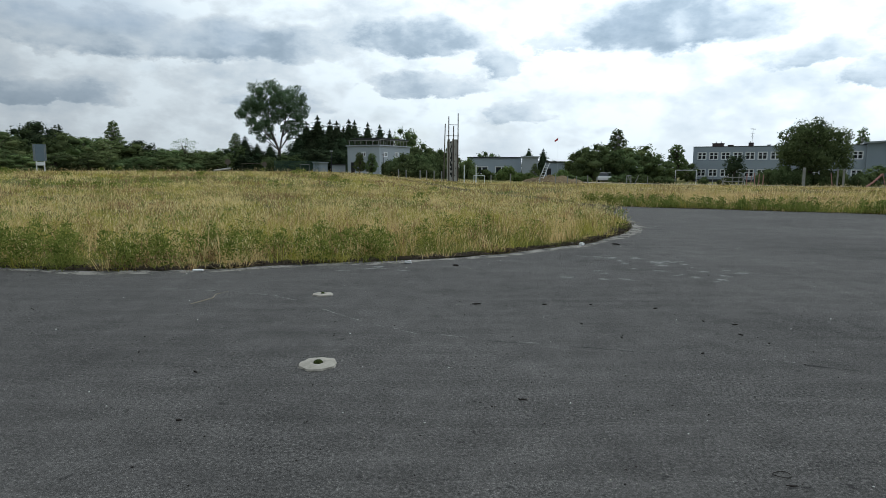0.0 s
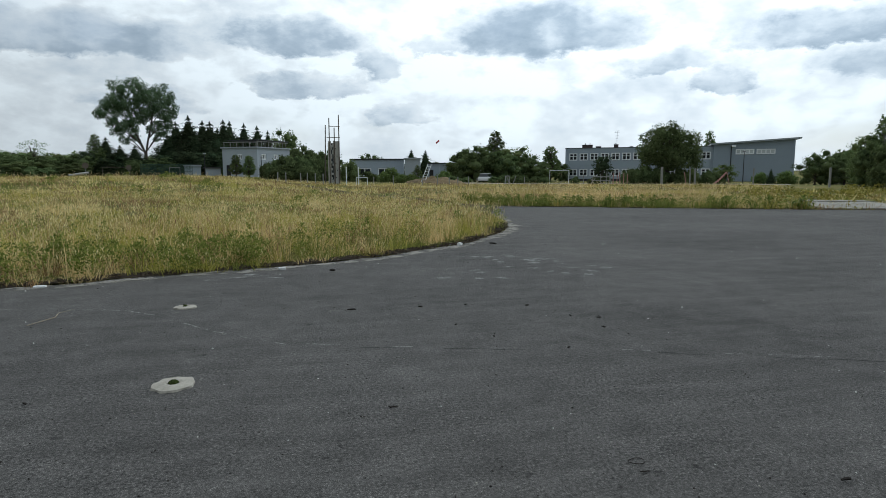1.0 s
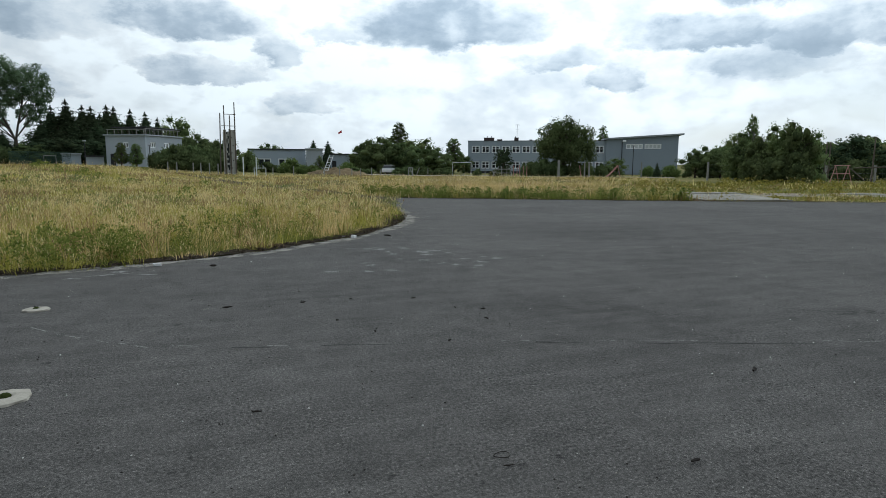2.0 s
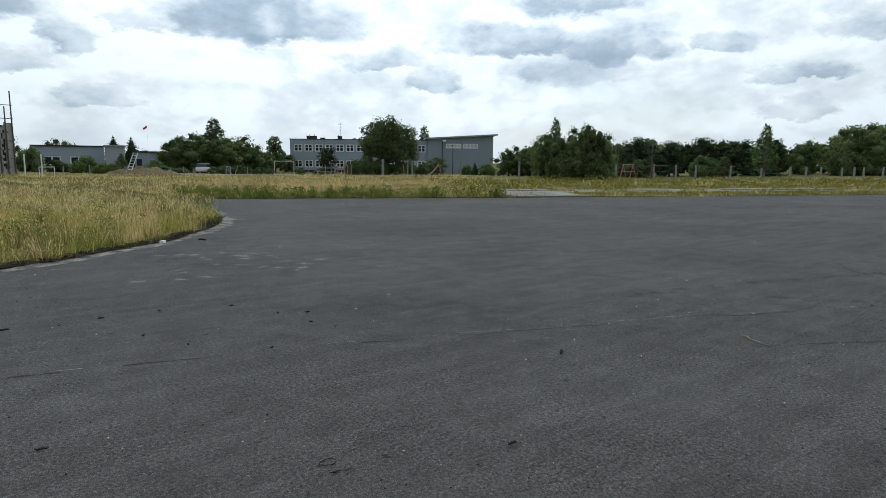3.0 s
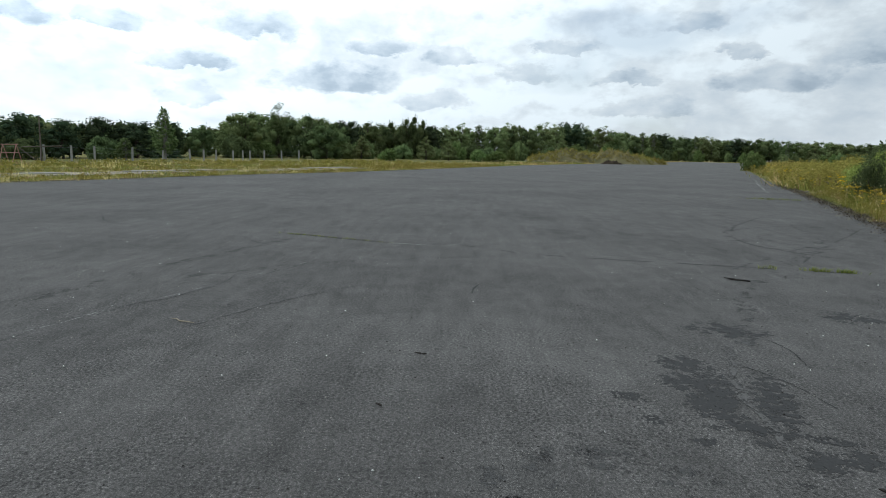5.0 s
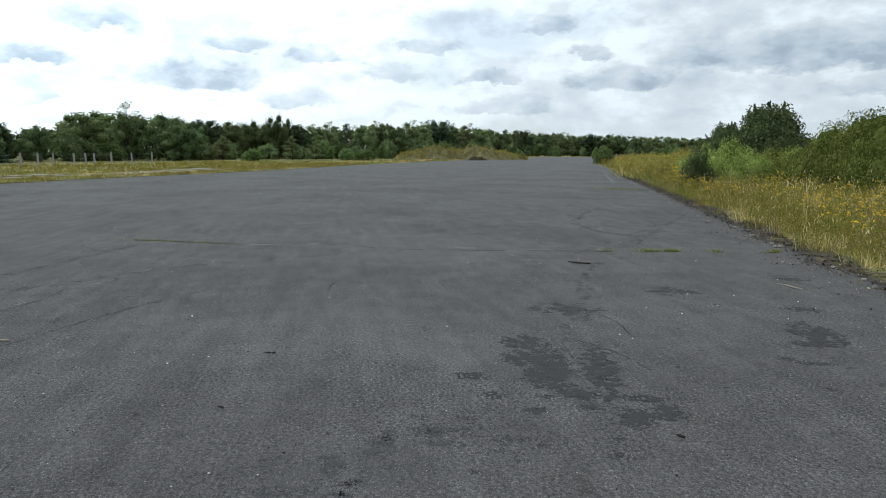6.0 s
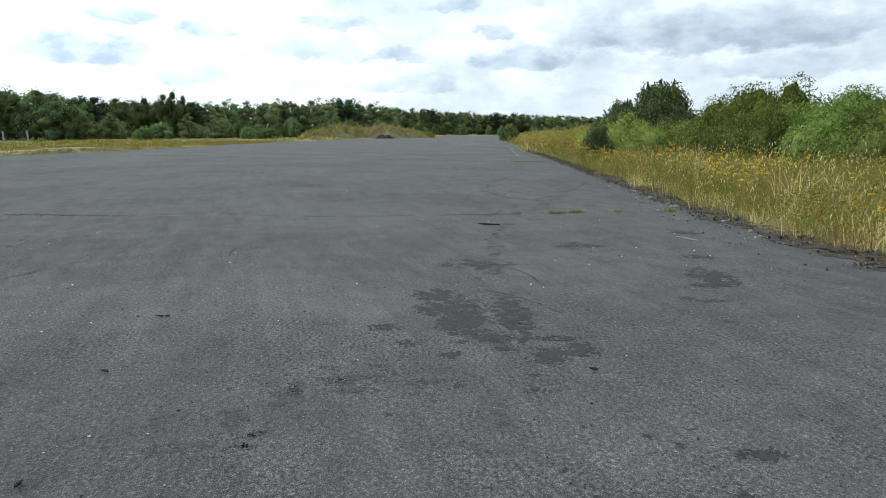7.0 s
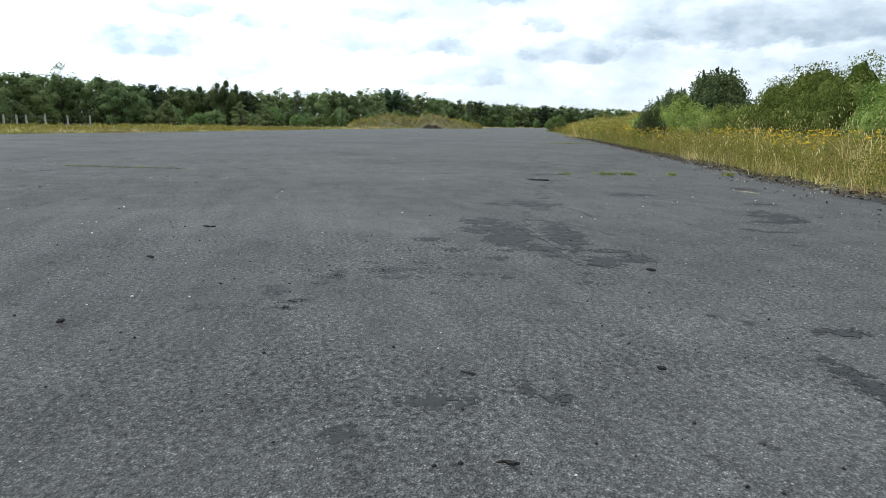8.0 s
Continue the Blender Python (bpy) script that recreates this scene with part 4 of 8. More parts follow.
def broad_tree(name, label, seed, height, spread, trunk, leaves, leaf, mat, bark=BARK, fork=0.3, lobes=14, lump=1.0, low=0.28, cat="tree", core=0.6, taper=0.0, skirt=0):
    """Tapered trunk, limbs that reach into the clumps of the crown, many small leaves; taper: a pointed crown; skirt: low boughs to the ground."""
    r = np.random.RandomState(seed)
    clumps = []
    for k in range(lobes):
        a = 2.4 * k + r.uniform(-0.4, 0.4)
        f = (k + 0.5) / lobes
        z = height * (low + 0.08 + (0.90 - low) * f)
        if taper:
            prof = min(1.0, 0.5 + 2.2 * f) * (1.04 - f) ** taper
        else:
            prof = math.sin(math.pi * min(1, max(0.12, ((z / height) - low * 0.8) / (1.06 - low * 0.8)))) ** 0.7
        rad = spread * 0.5 * prof * r.uniform(0.45, 0.8)
        size = spread * r.uniform(0.15, 0.25) * ((0.35 + 0.75 * prof) if taper else (0.75 + 0.4 * prof)) * lump
        x, y = rad * math.cos(a), rad * math.sin(a)
        clumps.append((x, y, z, size * 0.85, r.uniform(0.7, 0.95)))
        # sprays that break up the round of each clump
        for j in range(3):
            d = np.array((math.cos(a) + r.normal(0, 0.8), math.sin(a) + r.normal(0, 0.8), r.normal(0.35, 0.7)))
            d *= size * 0.8 / np.linalg.norm(d)
            clumps.append((x + d[0], y + d[1], z + d[2], size * r.uniform(0.32, 0.52), 0.9))
    for k in range(skirt):
        a = 6.2832 * k / skirt + r.uniform(-0.4, 0.4)
        rad = spread * r.uniform(0.22, 0.36)
        clumps.append((rad * math.cos(a), rad * math.sin(a), height * r.uniform(0.08, 0.24), spread * r.uniform(0.13, 0.2), 1.0))
    clumps.append((0, 0, height * 0.62, spread * 0.26 * lump * (0.6 if taper else 1.0), 1.0))
    return grown(name, label, seed, height, trunk, clumps, leaves, leaf, mat, bark, fork, cat, core)


def grown(name, label, seed, height, trunk, clumps, leaves, leaf, mat, bark, fork, cat, core):
    """A tree from the clumps of its crown: trunk, a limb to each clump, leaves round them."""
    r = np.random.RandomState(seed + 5)
    t = thing(name, pose(0, 0, 0), label, cat)
    bm = bmesh.new()
    fz = height * fork
    tube(bm, [(0, 0, -0.3), (0.02 * height * r.uniform(-1, 1), 0.02 * height * r.uniform(-1, 1), fz), (0.03 * height * r.uniform(-1, 1), 0.03 * height * r.uniform(-1, 1), height * 0.75)], [trunk * 1.25, trunk * 0.85, trunk * 0.25])
    for x, y, z, size, flat in clumps[::3]:
        z0 = min(z - 0.1 * height, height * 0.6)
        start = min(max(fz * 0.7, z0 * 0.7), max(z, 0.05))
        tube(bm, [(0, 0, start), (x * 0.45, y * 0.45, (z + max(z0, 0.0)) * 0.5), (x * 0.8, y * 0.8, max(start, z - 0.04 * height))], [trunk * 0.38, trunk * 0.24, trunk * 0.07], 5)
    part("trunk", bm, bark, t)
    p, d = crown_points(clumps, leaves, seed, 0.62)
    p[:, 2] = np.clip(p[:, 2], height * 0.02, None)
    grow = height / p[:, 2].max()
    p[:, 2] *= grow
    leafy = leaf_cards(p, leaf, seed + 1, out=d, loose=0.55)
    if core:
        big = np.median([c[3] for c in clumps])
        v, f = cores([c for c in clumps if c[3] > big * 1.15], core, seed + 2)
        leafy = join(leafy, (v * np.array((1, 1, grow)), f))
    mesh_part("crown", array_mesh("crown", *leafy, mat), t)
    return t


def great_poplar():
    """The old poplar: a slim stem that forks low and a broad crown, heavier to one side, with gaps between its boughs."""
    boughs = ((-4.4, 17.0, 2.5), (-0.6, 17.6, 2.2), (3.5, 16.7, 2.4), (5.6, 14.9, 1.9), (-7.7, 14.0, 2.1), (-9.3, 12.2, 1.5), (-5.0, 13.5, 2.7), (-1.2, 14.4, 2.3), (2.6, 13.5, 2.2), (-2.8, 10.4, 2.3), (-5.6, 9.2, 1.8), (-2.4, 7.9, 1.4), (-4.6, 7.3, 1.2), (4.8, 11.6, 1.9), (2.6, 10.4, 1.2), (3.9, 9.0, 1.3), (6.5, 12.5, 1.2), (-6.8, 11.2, 1.5), (1.6, 16.0, 2.0), (3.0, 8.2, 1.1), (4.9, 10.0, 1.5), (1.3, 9.6, 1.0), (-0.4, 11.8, 1.6), (0.9, 12.4, 1.5), (0.4, 15.6, 2.0))
    r = np.random.RandomState(16)
    t = thing("poplar_tree", pose(0, 0, 0), "very tall spreading poplar with open crown", "tree")
    bm = bmesh.new()
    left = [(0, 0, -0.3), (-0.1, 0, 4.6), (-0.8, 0.2, 6.4), (-2.0, 0.4, 8.8), (-3.0, 0.3, 12.0), (-3.6, 0.2, 15.5)]
    right = [(0.12, -0.1, -0.3), (0.15, -0.1, 4.8), (0.7, -0.3, 7.4), (1.5, -0.4, 10.2), (2.0, -0.3, 13.0), (1.6, -0.2, 16.0)]
    tube(bm, left, [0.34, 0.27, 0.22, 0.17, 0.12, 0.05], 8)
    tube(bm, right, [0.28, 0.24, 0.20, 0.16, 0.11, 0.05], 8)
    clumps = []
    for x, z, size in boughs:
        y = r.uniform(-1, 1) * 3.2
        clumps.append((x, y, z, size * 0.84, 0.9))
        for k in range(7):
            clumps.append((x + r.uniform(-1, 1) * size * 0.8, y + r.normal(0, 0.8) * size, z + r.uniform(-1, 1) * size * 0.75, size * r.uniform(0.30, 0.52), 0.9))
        stem = left if x < 0.5 else right
        sx, sy, sz = min(stem[1:], key=lambda q: abs(q[2] - max(4.5, z - 2.2 - 0.35 * abs(x))))
        tube(bm, [(sx, sy, sz), ((sx + x) * 0.5, (sy + y) * 0.5, (sz + z) * 0.5 + 0.3), (sx + (x - sx) * 0.85, sy + (y - sy) * 0.85, z - 0.2 * size)], [0.12, 0.075, 0.03], 5)
    part("trunk", bm, BARK, t)
    p, d = crown_points(clumps, 40000, 16, 0.62)
    leafy = leaf_cards(p, 0.15, 17, out=d, loose=0.55)
    mesh_part("crown", array_mesh("crown", *join(leafy, cores([c for c in clumps if c[3] > 1.2], 0.5, 18)), LEAF_POPLAR), t)
    return t


def shrub(name, label, seed, height, spread, leaves, leaf, mat, lobes=12, wand=0.0, cat="bush", slim=0.6, core=0.0):
    """Many stems from the ground and leaves down to it."""
    r = np.random.RandomState(seed)
    t = thing(name, pose(0, 0, 0), label, cat)
    bm = bmesh.new()
    clumps = []
    for k in range(lobes):
        a = 2.4 * k + r.uniform(-0.5, 0.5)
        q = math.sqrt((k + 0.3) / lobes)
        rad = spread * 0.40 * q
        top = height * (1 - 0.55 * q ** 2) * r.uniform(0.75, 1.0)
        size = spread * r.uniform(0.14, 0.22)
        z = max(size * 0.7, top - size * 0.8)
        clumps.append((rad * math.cos(a), rad * math.sin(a), z, size, 0.95))
        clumps.append((rad * math.cos(a) * 0.9, rad * math.sin(a) * 0.9, z * 0.5, size * 1.05, 0.95))
        tube(bm, [(rad * 0.2 * math.cos(a), rad * 0.2 * math.sin(a), -0.1), (rad * 0.6 * math.cos(a), rad * 0.6 * math.sin(a), z * 0.55), (rad * math.cos(a), rad * math.sin(a), z)], [0.05, 0.035, 0.012], 4)
    part("stems", bm, BARK, t)
    p, d = crown_points(clumps, leaves, seed, 0.45, 1.0, ragged=0.09)
    if wand:
        # upright shoots that stand out of the outline
        m = int(leaves * 0.12)
        rs = np.random.RandomState(seed + 9)
        many = 60
        shoot = r.randint(0, many, m)
        lean, way, sl = rs.uniform(0, 0.75, many), rs.uniform(0, 6.283, many), rs.uniform(0.35, 1.0, many)
        home = np.array(clumps)[rs.choice(len(clumps), many)]
        f = r.rand(m)
        ln = home[:, 3] + wand * sl
        st = np.stack([np.sin(lean) * np.cos(way), np.sin(lean) * np.sin(way), np.cos(lean)], 1)
        q = home[shoot][:, :3] + st[shoot] * (home[shoot][:, 3] * 0.75 + f * (ln - home[:, 3] * 0.75)[shoot])[:, None]
        q = q + r.normal(0, 1, (m, 3)) * (0.012 + 0.05 * (1 - f))[:, None]
        p, d = np.concatenate([p, q]), np.concatenate([d, r.normal(0, 1, (m, 3))])
    p[:, 2] = np.clip(p[:, 2], 0.03, None)
    leafy = leaf_cards(p, leaf, seed + 1, 0.0, slim, d, 0.6)
    if core:
        leafy = join(leafy, cores(clumps, core, seed + 2))
    mesh_part("crown", array_mesh("crown", *leafy, mat), t)
    return t


def conifer(name, label, seed, height, spread, sprays, size, mat, gaps=0.0, bare=0.06, cat="tree"):
    """Straight trunk, tiers of drooping boughs, each carrying many needle sprays."""
    r = np.random.RandomState(seed)
    t = thing(name, pose(0, 0, 0), label, cat)
    bm = bmesh.new()
    tube(bm, [(0, 0, -0.3), (0, 0, height * 0.5), (0, 0, height * 0.99)], [height * 0.018, height * 0.011, 0.02])
    pts, sizes = [], []
    tiers = 34
    for k in range(tiers):
        f = k / (tiers - 1)
        z = height * (bare + (0.97 - bare) * f) + r.uniform(-0.02, 0.02) * height
        reach = spread * 0.56 * (1 - f) ** 0.82 + 0.02
        nb = 6
        for j in range(nb):
            if r.rand() < gaps:
                continue
            a = 6.2832 * j / nb + k * 0.7 + r.uniform(-0.3, 0.3)
            L = reach * r.uniform(0.62, 1.22)
            tip = (L * math.cos(a), L * math.sin(a), z - L * r.uniform(0.25, 0.55))
            if k % 2 == 0:
                tube(bm, [(0, 0, z), tip], [0.035, 0.01], 3)
            m = max(3, int(sprays / (tiers * nb) * (0.35 + 1.3 * (1 - f))))
            g = r.rand(m) ** 0.7
            q = np.outer(1 - g, (0, 0, z)) + np.outer(g, tip)
            q += r.normal(0, 1, (m, 3)) * np.array([0.03 + L * 0.10, 0.03 + L * 0.10, 0.13])
            pts.append(q)
            sizes.append(np.full(m, size * (0.35 + 0.75 * (1 - f))))
    top = np.stack([r.normal(0, 0.03, 40), r.normal(0, 0.03, 40), height * (0.90 + 0.10 * r.rand(40))], 1)
    p = np.concatenate([*pts, top])
    ps = np.concatenate([*sizes, np.full(40, size * 0.35)])
    p[:, 2] = np.clip(p[:, 2], 0.05, None)
    part("trunk", bm, BARK, t)
    out = p * np.array((1, 1, 0)) + np.array((0, 0, 0.8))
    v, fc = leaf_cards(p, ps, seed + 1, 0.45, 0.45, out, 0.9)
    # dense dark inside of the boughs: rough tapering rings
    rings, sides = 26, 9
    zz = np.linspace(bare + 0.03, 0.86, rings)
    rad = spread * 0.5 * (1 - zz) ** 1.0 * (0.62 + 0.10 * (np.arange(rings) % 2)) + 0.01
    a = np.linspace(0, 6.2832, sides, endpoint=False)
    rr = rad[:, None] * r.uniform(0.75, 1.25, (rings, sides))
    cv = np.stack([rr * np.cos(a), rr * np.sin(a), (zz * height)[:, None] - rr * 0.35 + r.uniform(-0.08, 0.08, (rings, sides))], 2).reshape(-1, 3)
    i0 = np.arange((rings - 1) * sides)
    nx = i0 - i0 % sides + (i0 + 1) % sides
    cf = np.stack([i0, nx, nx + sides, i0 + sides], 1) + len(v)
    mesh_part("crown", array_mesh("crown", np.concatenate([v, cv]), np.concatenate([fc, cf]), mat), t)
    return t


rng = random.Random(7)
STOCK = {}


def plant(kind, maker, nominal, az, d, top, width=None, label="", group=""):
    """Stands a plant of a kind at a bearing and distance; its top reaches the height top above the paving."""
    x, y = polar(az, d)
    g = ground_at(x, y) - 0.03
    h, w = nominal
    sz = (top - g) / h
    sx = sz if width is None else width / w
    m = pose(x, y, g, 0, 0, rng.uniform(0, 360)) @ Matrix.Diagonal((sx, sx, sz, 1))
    if kind not in STOCK:
        STOCK[kind] = maker()
        STOCK[kind].matrix_basis = m
        ob = STOCK[kind]
    else:
        ob = copy_thing(STOCK[kind], Matrix())
        ob.matrix_basis = m
    return tagged(ob, label, "", group)


KINDS = {
    "round": (lambda: broad_tree("round_tree", "large round dark green deciduous tree", 11, 8.5, 9.0, 0.30, 20000, 0.12, LEAF_DARK, fork=0.14, lobes=26, low=0.24, lump=0.9, core=0.5), (8.5, 9.0)),
    "oak": (lambda: broad_tree("deciduous_tree", "dark green broad deciduous tree", 12, 7.0, 7.0, 0.22, 2900, 0.155, LEAF_DARK, fork=0.2, lobes=15, low=0.08, skirt=6, core=0.66), (7.0, 7.0)),
    "oak_b": (lambda: broad_tree("deciduous_tree", "mid green deciduous tree", 13, 7.5, 6.0, 0.2, 2900, 0.15, LEAF_MID, fork=0.2, lobes=14, low=0.08, skirt=6, core=0.66), (7.5, 6.0)),
    "oak_c": (lambda: broad_tree("deciduous_tree", "light grey-green young deciduous tree", 23, 7.0, 5.0, 0.15, 2900, 0.13, LEAF_GREY, fork=0.25, lobes=13, low=0.05, skirt=5, taper=0.55, core=0.66), (7.0, 5.0)),
    "birch": (lambda: broad_tree("birch_tree", "slender birch with airy green crown", 14, 8.0, 4.0, 0.11, 3600, 0.112, LEAF_MID, BIRCHBARK, 0.35, 80, 0.60, low=0.03, core=0.6, taper=0.75), (8.0, 4.0)),
    "wispy": (lambda: broad_tree("bare_topped_tree", "thin sparse tree with open crown", 15, 9.0, 3.6, 0.1, 1100, 0.10, LEAF_MID, BARK, 0.4, 14, low=0.2, core=0, taper=0.3), (9.0, 3.6)),
    "poplar": (great_poplar, (19.6, 17.0)),
    "column": (lambda: broad_tree("young_poplar", "narrow upright green poplar", 17, 6.0, 3.0, 0.12, 5600, 0.085, LEAF_MID, fork=0.2, lobes=80, low=0.04, taper=0.5, lump=0.6), (6.0, 3.0)),
    "spruce": (lambda: conifer("spruce_tree", "tall dark spruce with drooping boughs", 18, 13.0, 5.2, 6600, 0.28, NEEDLE, 0.12), (13.0, 5.2)),
    "pine": (lambda: broad_tree("pine_tree", "dark scots pine with rounded crown", 19, 7.0, 5.5, 0.16, 2900, 0.15, NEEDLE, fork=0.3, lobes=16, low=0.06, skirt=6, core=0.66), (7.0, 5.5)),
    "pine_b": (lambda: conifer("pine_tree", "young dark pine with ragged outline", 20, 7.0, 4.4, 3000, 0.25, NEEDLE, 0.15), (7.0, 4.4)),
    "bush": (lambda: shrub("bush", "dense dark green rounded bush", 21, 3.0, 4.0, 1500, 0.12, LEAF_DARK, core=0.68), (3.0, 4.0)),
    "bush_l": (lambda: shrub("bush", "bright yellow-green leafy bush", 22, 2.4, 3.0, 1800, 0.115, LEAF_LIGHT, core=0.5), (2.4, 3.0)),
    "bush_m": (lambda: shrub("bush", "mid green rounded leafy bush", 24, 3.0, 4.0, 1500, 0.12, LEAF_MID, core=0.68), (3.0, 4.0)),
}
EYE = 1.55


def put(kind, az, d, el, width=None, label="", group=""):
    maker, nominal = KINDS[kind]
    return plant(kind, maker, nominal, az, d, EYE + el * d, width, label, group)


# west wood
for az, d, el, w, k in ((-37, 118, .045, 8, "oak"), (-35.2, 120, .044, 7, "oak_b"), (-33.7, 130, .052, 8, "oak"), (-32.3, 130, .062, 7, "pine"), (-31.0, 128, .058, 6, "pine_b"), (-30.2, 120, .050, 7, "oak"),
                        (-29.0, 118, .044, 7, "oak_b"), (-28.2, 112, .040, 6, "oak_c"), (-27.3, 120, .066, 5, "birch"), (-26.4, 116, .038, 6, "oak_b"), (-25.3, 118, .040, 4.5, "pine"), (-24.4, 116, .028, 6, "oak"),
                        (-23.3, 120, .030, 5, "oak_b"), (-22.0, 122, .044, 5, "wispy"), (-22.0, 121, .026, 5, "oak"), (-20.9, 130, .022, 5, "oak_b"), (-19.6, 122, .0266, 4.4, "oak"), (-18.4, 126, .03, 4, "pine"),
                        (-37.2, 108, .026, 4.2, "oak"), (-35.9, 107, .020, 4, "oak_b"), (-34.8, 108, .024, 4.2, "oak"), (-33.6, 107, .018, 3.8, "oak_b"), (-31.4, 108, .022, 4, "oak"), (-30.2, 108, .016, 3.6, "bush"), (-29.2, 107, .021, 4, "oak"), (-28.0, 108, .020, 4, "oak_b"), (-26.8, 107, .015, 3.6, "bush"), (-25.6, 108, .018, 3.8, "oak"), (-24.4, 108, .012, 3.6, "bush"), (-23.3, 108, .016, 3.6, "oak_b"), (-22.2, 108, .012, 3.4, "bush"), (-21.0, 108, .010, 3.4, "bush"), (-19.4, 108, .014, 3.4, "oak")):
    put(k, az, d, el, w * 1.3, group="west wood")
# poplar and the spruces by the flat-roofed house
put("poplar", -14.1, 132, .1325, 13.6).rotation_euler = (0, 0, radians(14))
for az, el in ((-17.0, .050), (-16.0, .0385), (-14.9, .0385)):
    put("spruce", az, 128, el, 7.4, group="spruces by the house")
for az, d, el, w in ((-11.7, 140, .075, 7.6), (-10.7, 138, .084, 8), (-9.6, 142, .077, 7.6), (-9.0, 136, .076, 7.6), (-7.9, 140, .079, 7.8), (-7.4, 144, .077, 7.6), (-6.2, 146, .074, 7), (-5.1, 146, .071, 7), (-4.2, 148, .064, 5.2), (-12.4, 136, .055, 7.6), (-11.0, 150, .068, 7), (-8.4, 150, .066, 7), (-10.2, 134, .062, 7), (-8.5, 133, .058, 7), (-9.3, 131, .05, 7), (-11.3, 132, .05, 7), (-6.8, 150, .055, 7), (-5.6, 152, .05, 7), (-4.4, 152, .045, 7.6)):
    put("spruce", az, d, el, w * 1.4, group="spruces by the house")
for az, d, el, w, k in ((-17.8, 127, .0535, 6.0, "birch"), (-13.2, 126, .022, 7, "oak"), (-15.0, 126, .024, 6, "bush"), (-2.8, 136, .068, 7, "oak_b"), (-1.4, 130, .044, 6, "oak"), (-0.2, 126, .036, 6, "oak"), (-7.05, 104, .0262, 2.7, "column"), (-5.95, 104, .0250, 3.0, "column"),
                        (-4.5, 92, .0185, 2.4, "bush"), (-3.7, 92, .026, 3.6, "bush"), (-2.6, 92, .034, 5.0, "bush"), (-1.5, 93, .0325, 5.2, "bush"), (-0.4, 93, .0315, 4.6, "bush"), (0.5, 93, .028, 4.0, "bush"), (-3.1, 90, .016, 4.5, "bush"), (-1.0, 90, .016, 4.5, "bush"), (0.7, 100, .037, 4.5, "oak"), (2.9, 96, .022, 4, "bush_m"), (4.6, 96, .004, 3.0, "bush"), (6.5, 90, .010, 3.4, "bush_l"), (7.6, 86, -.002, 2.4, "bush_l"),
                        (8.6, 84, -.002, 2.2, "bush_l"), (9.1, 100, .010, 2.6, "birch"), (11.6, 100, .004, 3.2, "bush_l"), (5.0, 150, .03, 6, "oak"), (11.3, 150, .016, 6, "oak")):
    put(k, az, d, el, w, group="trees by the low buildings")
for az, el in ((8.6, .035), (9.9, .034)):
    put("spruce", az, 150, el, 6.4, group="spruces by the low buildings")
for az_, d, el, w, k in ((-13.6, 128, .020, 6, "pine"), (-12.6, 128, .026, 6, "pine"), (-11.8, 128, .030, 6, "pine"), (-10.9, 127, .032, 6, "pine"), (-10.0, 127, .030, 6, "pine"), (-9.0, 128, .030, 5, "pine"), (-16.3, 127, .024, 5, "pine"), (-17.2, 126, .022, 5, "pine")):
    put(k, az_, d, el, w, "dark young pine under the spruces", "spruces by the house")
# clump before the school yard
for az, d, el, w, k in ((13.3, 112, .034, 6.5, "oak"), (14.4, 108, .044, 7.5, "oak"), (15.6, 110, .040, 7, "oak"), (16.4, 124, .064, 9, "birch"), (16.9, 110, .034, 6.5, "oak"), (18.2, 116, .041, 8, "oak_b"), (19.3, 114, .030, 6, "oak"), (20.1, 114, .018, 5, "oak"), (21.35, 120, .0392, 5.6, "column"), (22.3, 126, .016, 4, "oak")):
    put(k, az, d, el, w, group="trees by the school yard")
put("round", 31.4, 96, .073, 9.3)
put("birch", 34.8, 146, .0585, 6.5)
put("pine", 26.0, 104, .0235, 3.6, "small grey-green pine before the school")
for az, d, el, w, k in ((23.6, 92, -.006, 1.4, "bush"), (25.2, 92, -.008, 2.0, "bush"), (28.5, 94, .008, 3.8, "bush"), (29.6, 94, .014, 4.0, "bush"), (30.8, 94, .010, 3.8, "bush"), (32.4, 94, .008, 3.4, "bush"), (33.4, 94, .006, 2.6, "bush_m"), (35.0, 94, .004, 3.2, "bush"), (36.0, 96, .010, 3.4, "oak_b"), (39.5, 96, .002, 1.6, "spruce"), (38.7, 100, .0, 2.2, "bush_l"), (40.6, 98, .002, 3.2, "bush_l")):
    put(k, az, d, el, w, group="shrubs before the school")
for az_, el in ((12.4, -.006), (13.6, -.008), (17.0, -.004), (18.2, -.003), (20.0, -.006), (20.9, -.008), (11.9, -.010), (18.9, -.005)):
    put("bush", az_, 96, el, rng.uniform(2.0, 3.4), group="hedge by the school yard")
# trees north-east
for az, d, el, w, k in ((42.6, 92, .022, 4.4, "oak"), (43.7, 94, .029, 4.6, "oak"), (44.6, 92, .018, 4, "oak"), (45.9, 70, .050, 3.4, "oak_b"), (46.8, 70, .0715, 3.4, "birch"), (46.4, 66, .040, 3.6, "oak"), (48.0, 64, .048, 3.4, "oak"), (49.0, 62, .060, 3.6, "oak_b"), (50.1, 62, .064, 3.4, "oak"), (51.0, 63, .048, 3.0, "oak_b"), (49.6, 60, .028, 4.0, "bush"), (47.6, 62, .022, 4.0, "bush")):
    put(k, az, d, el, w, group="trees by the fence")


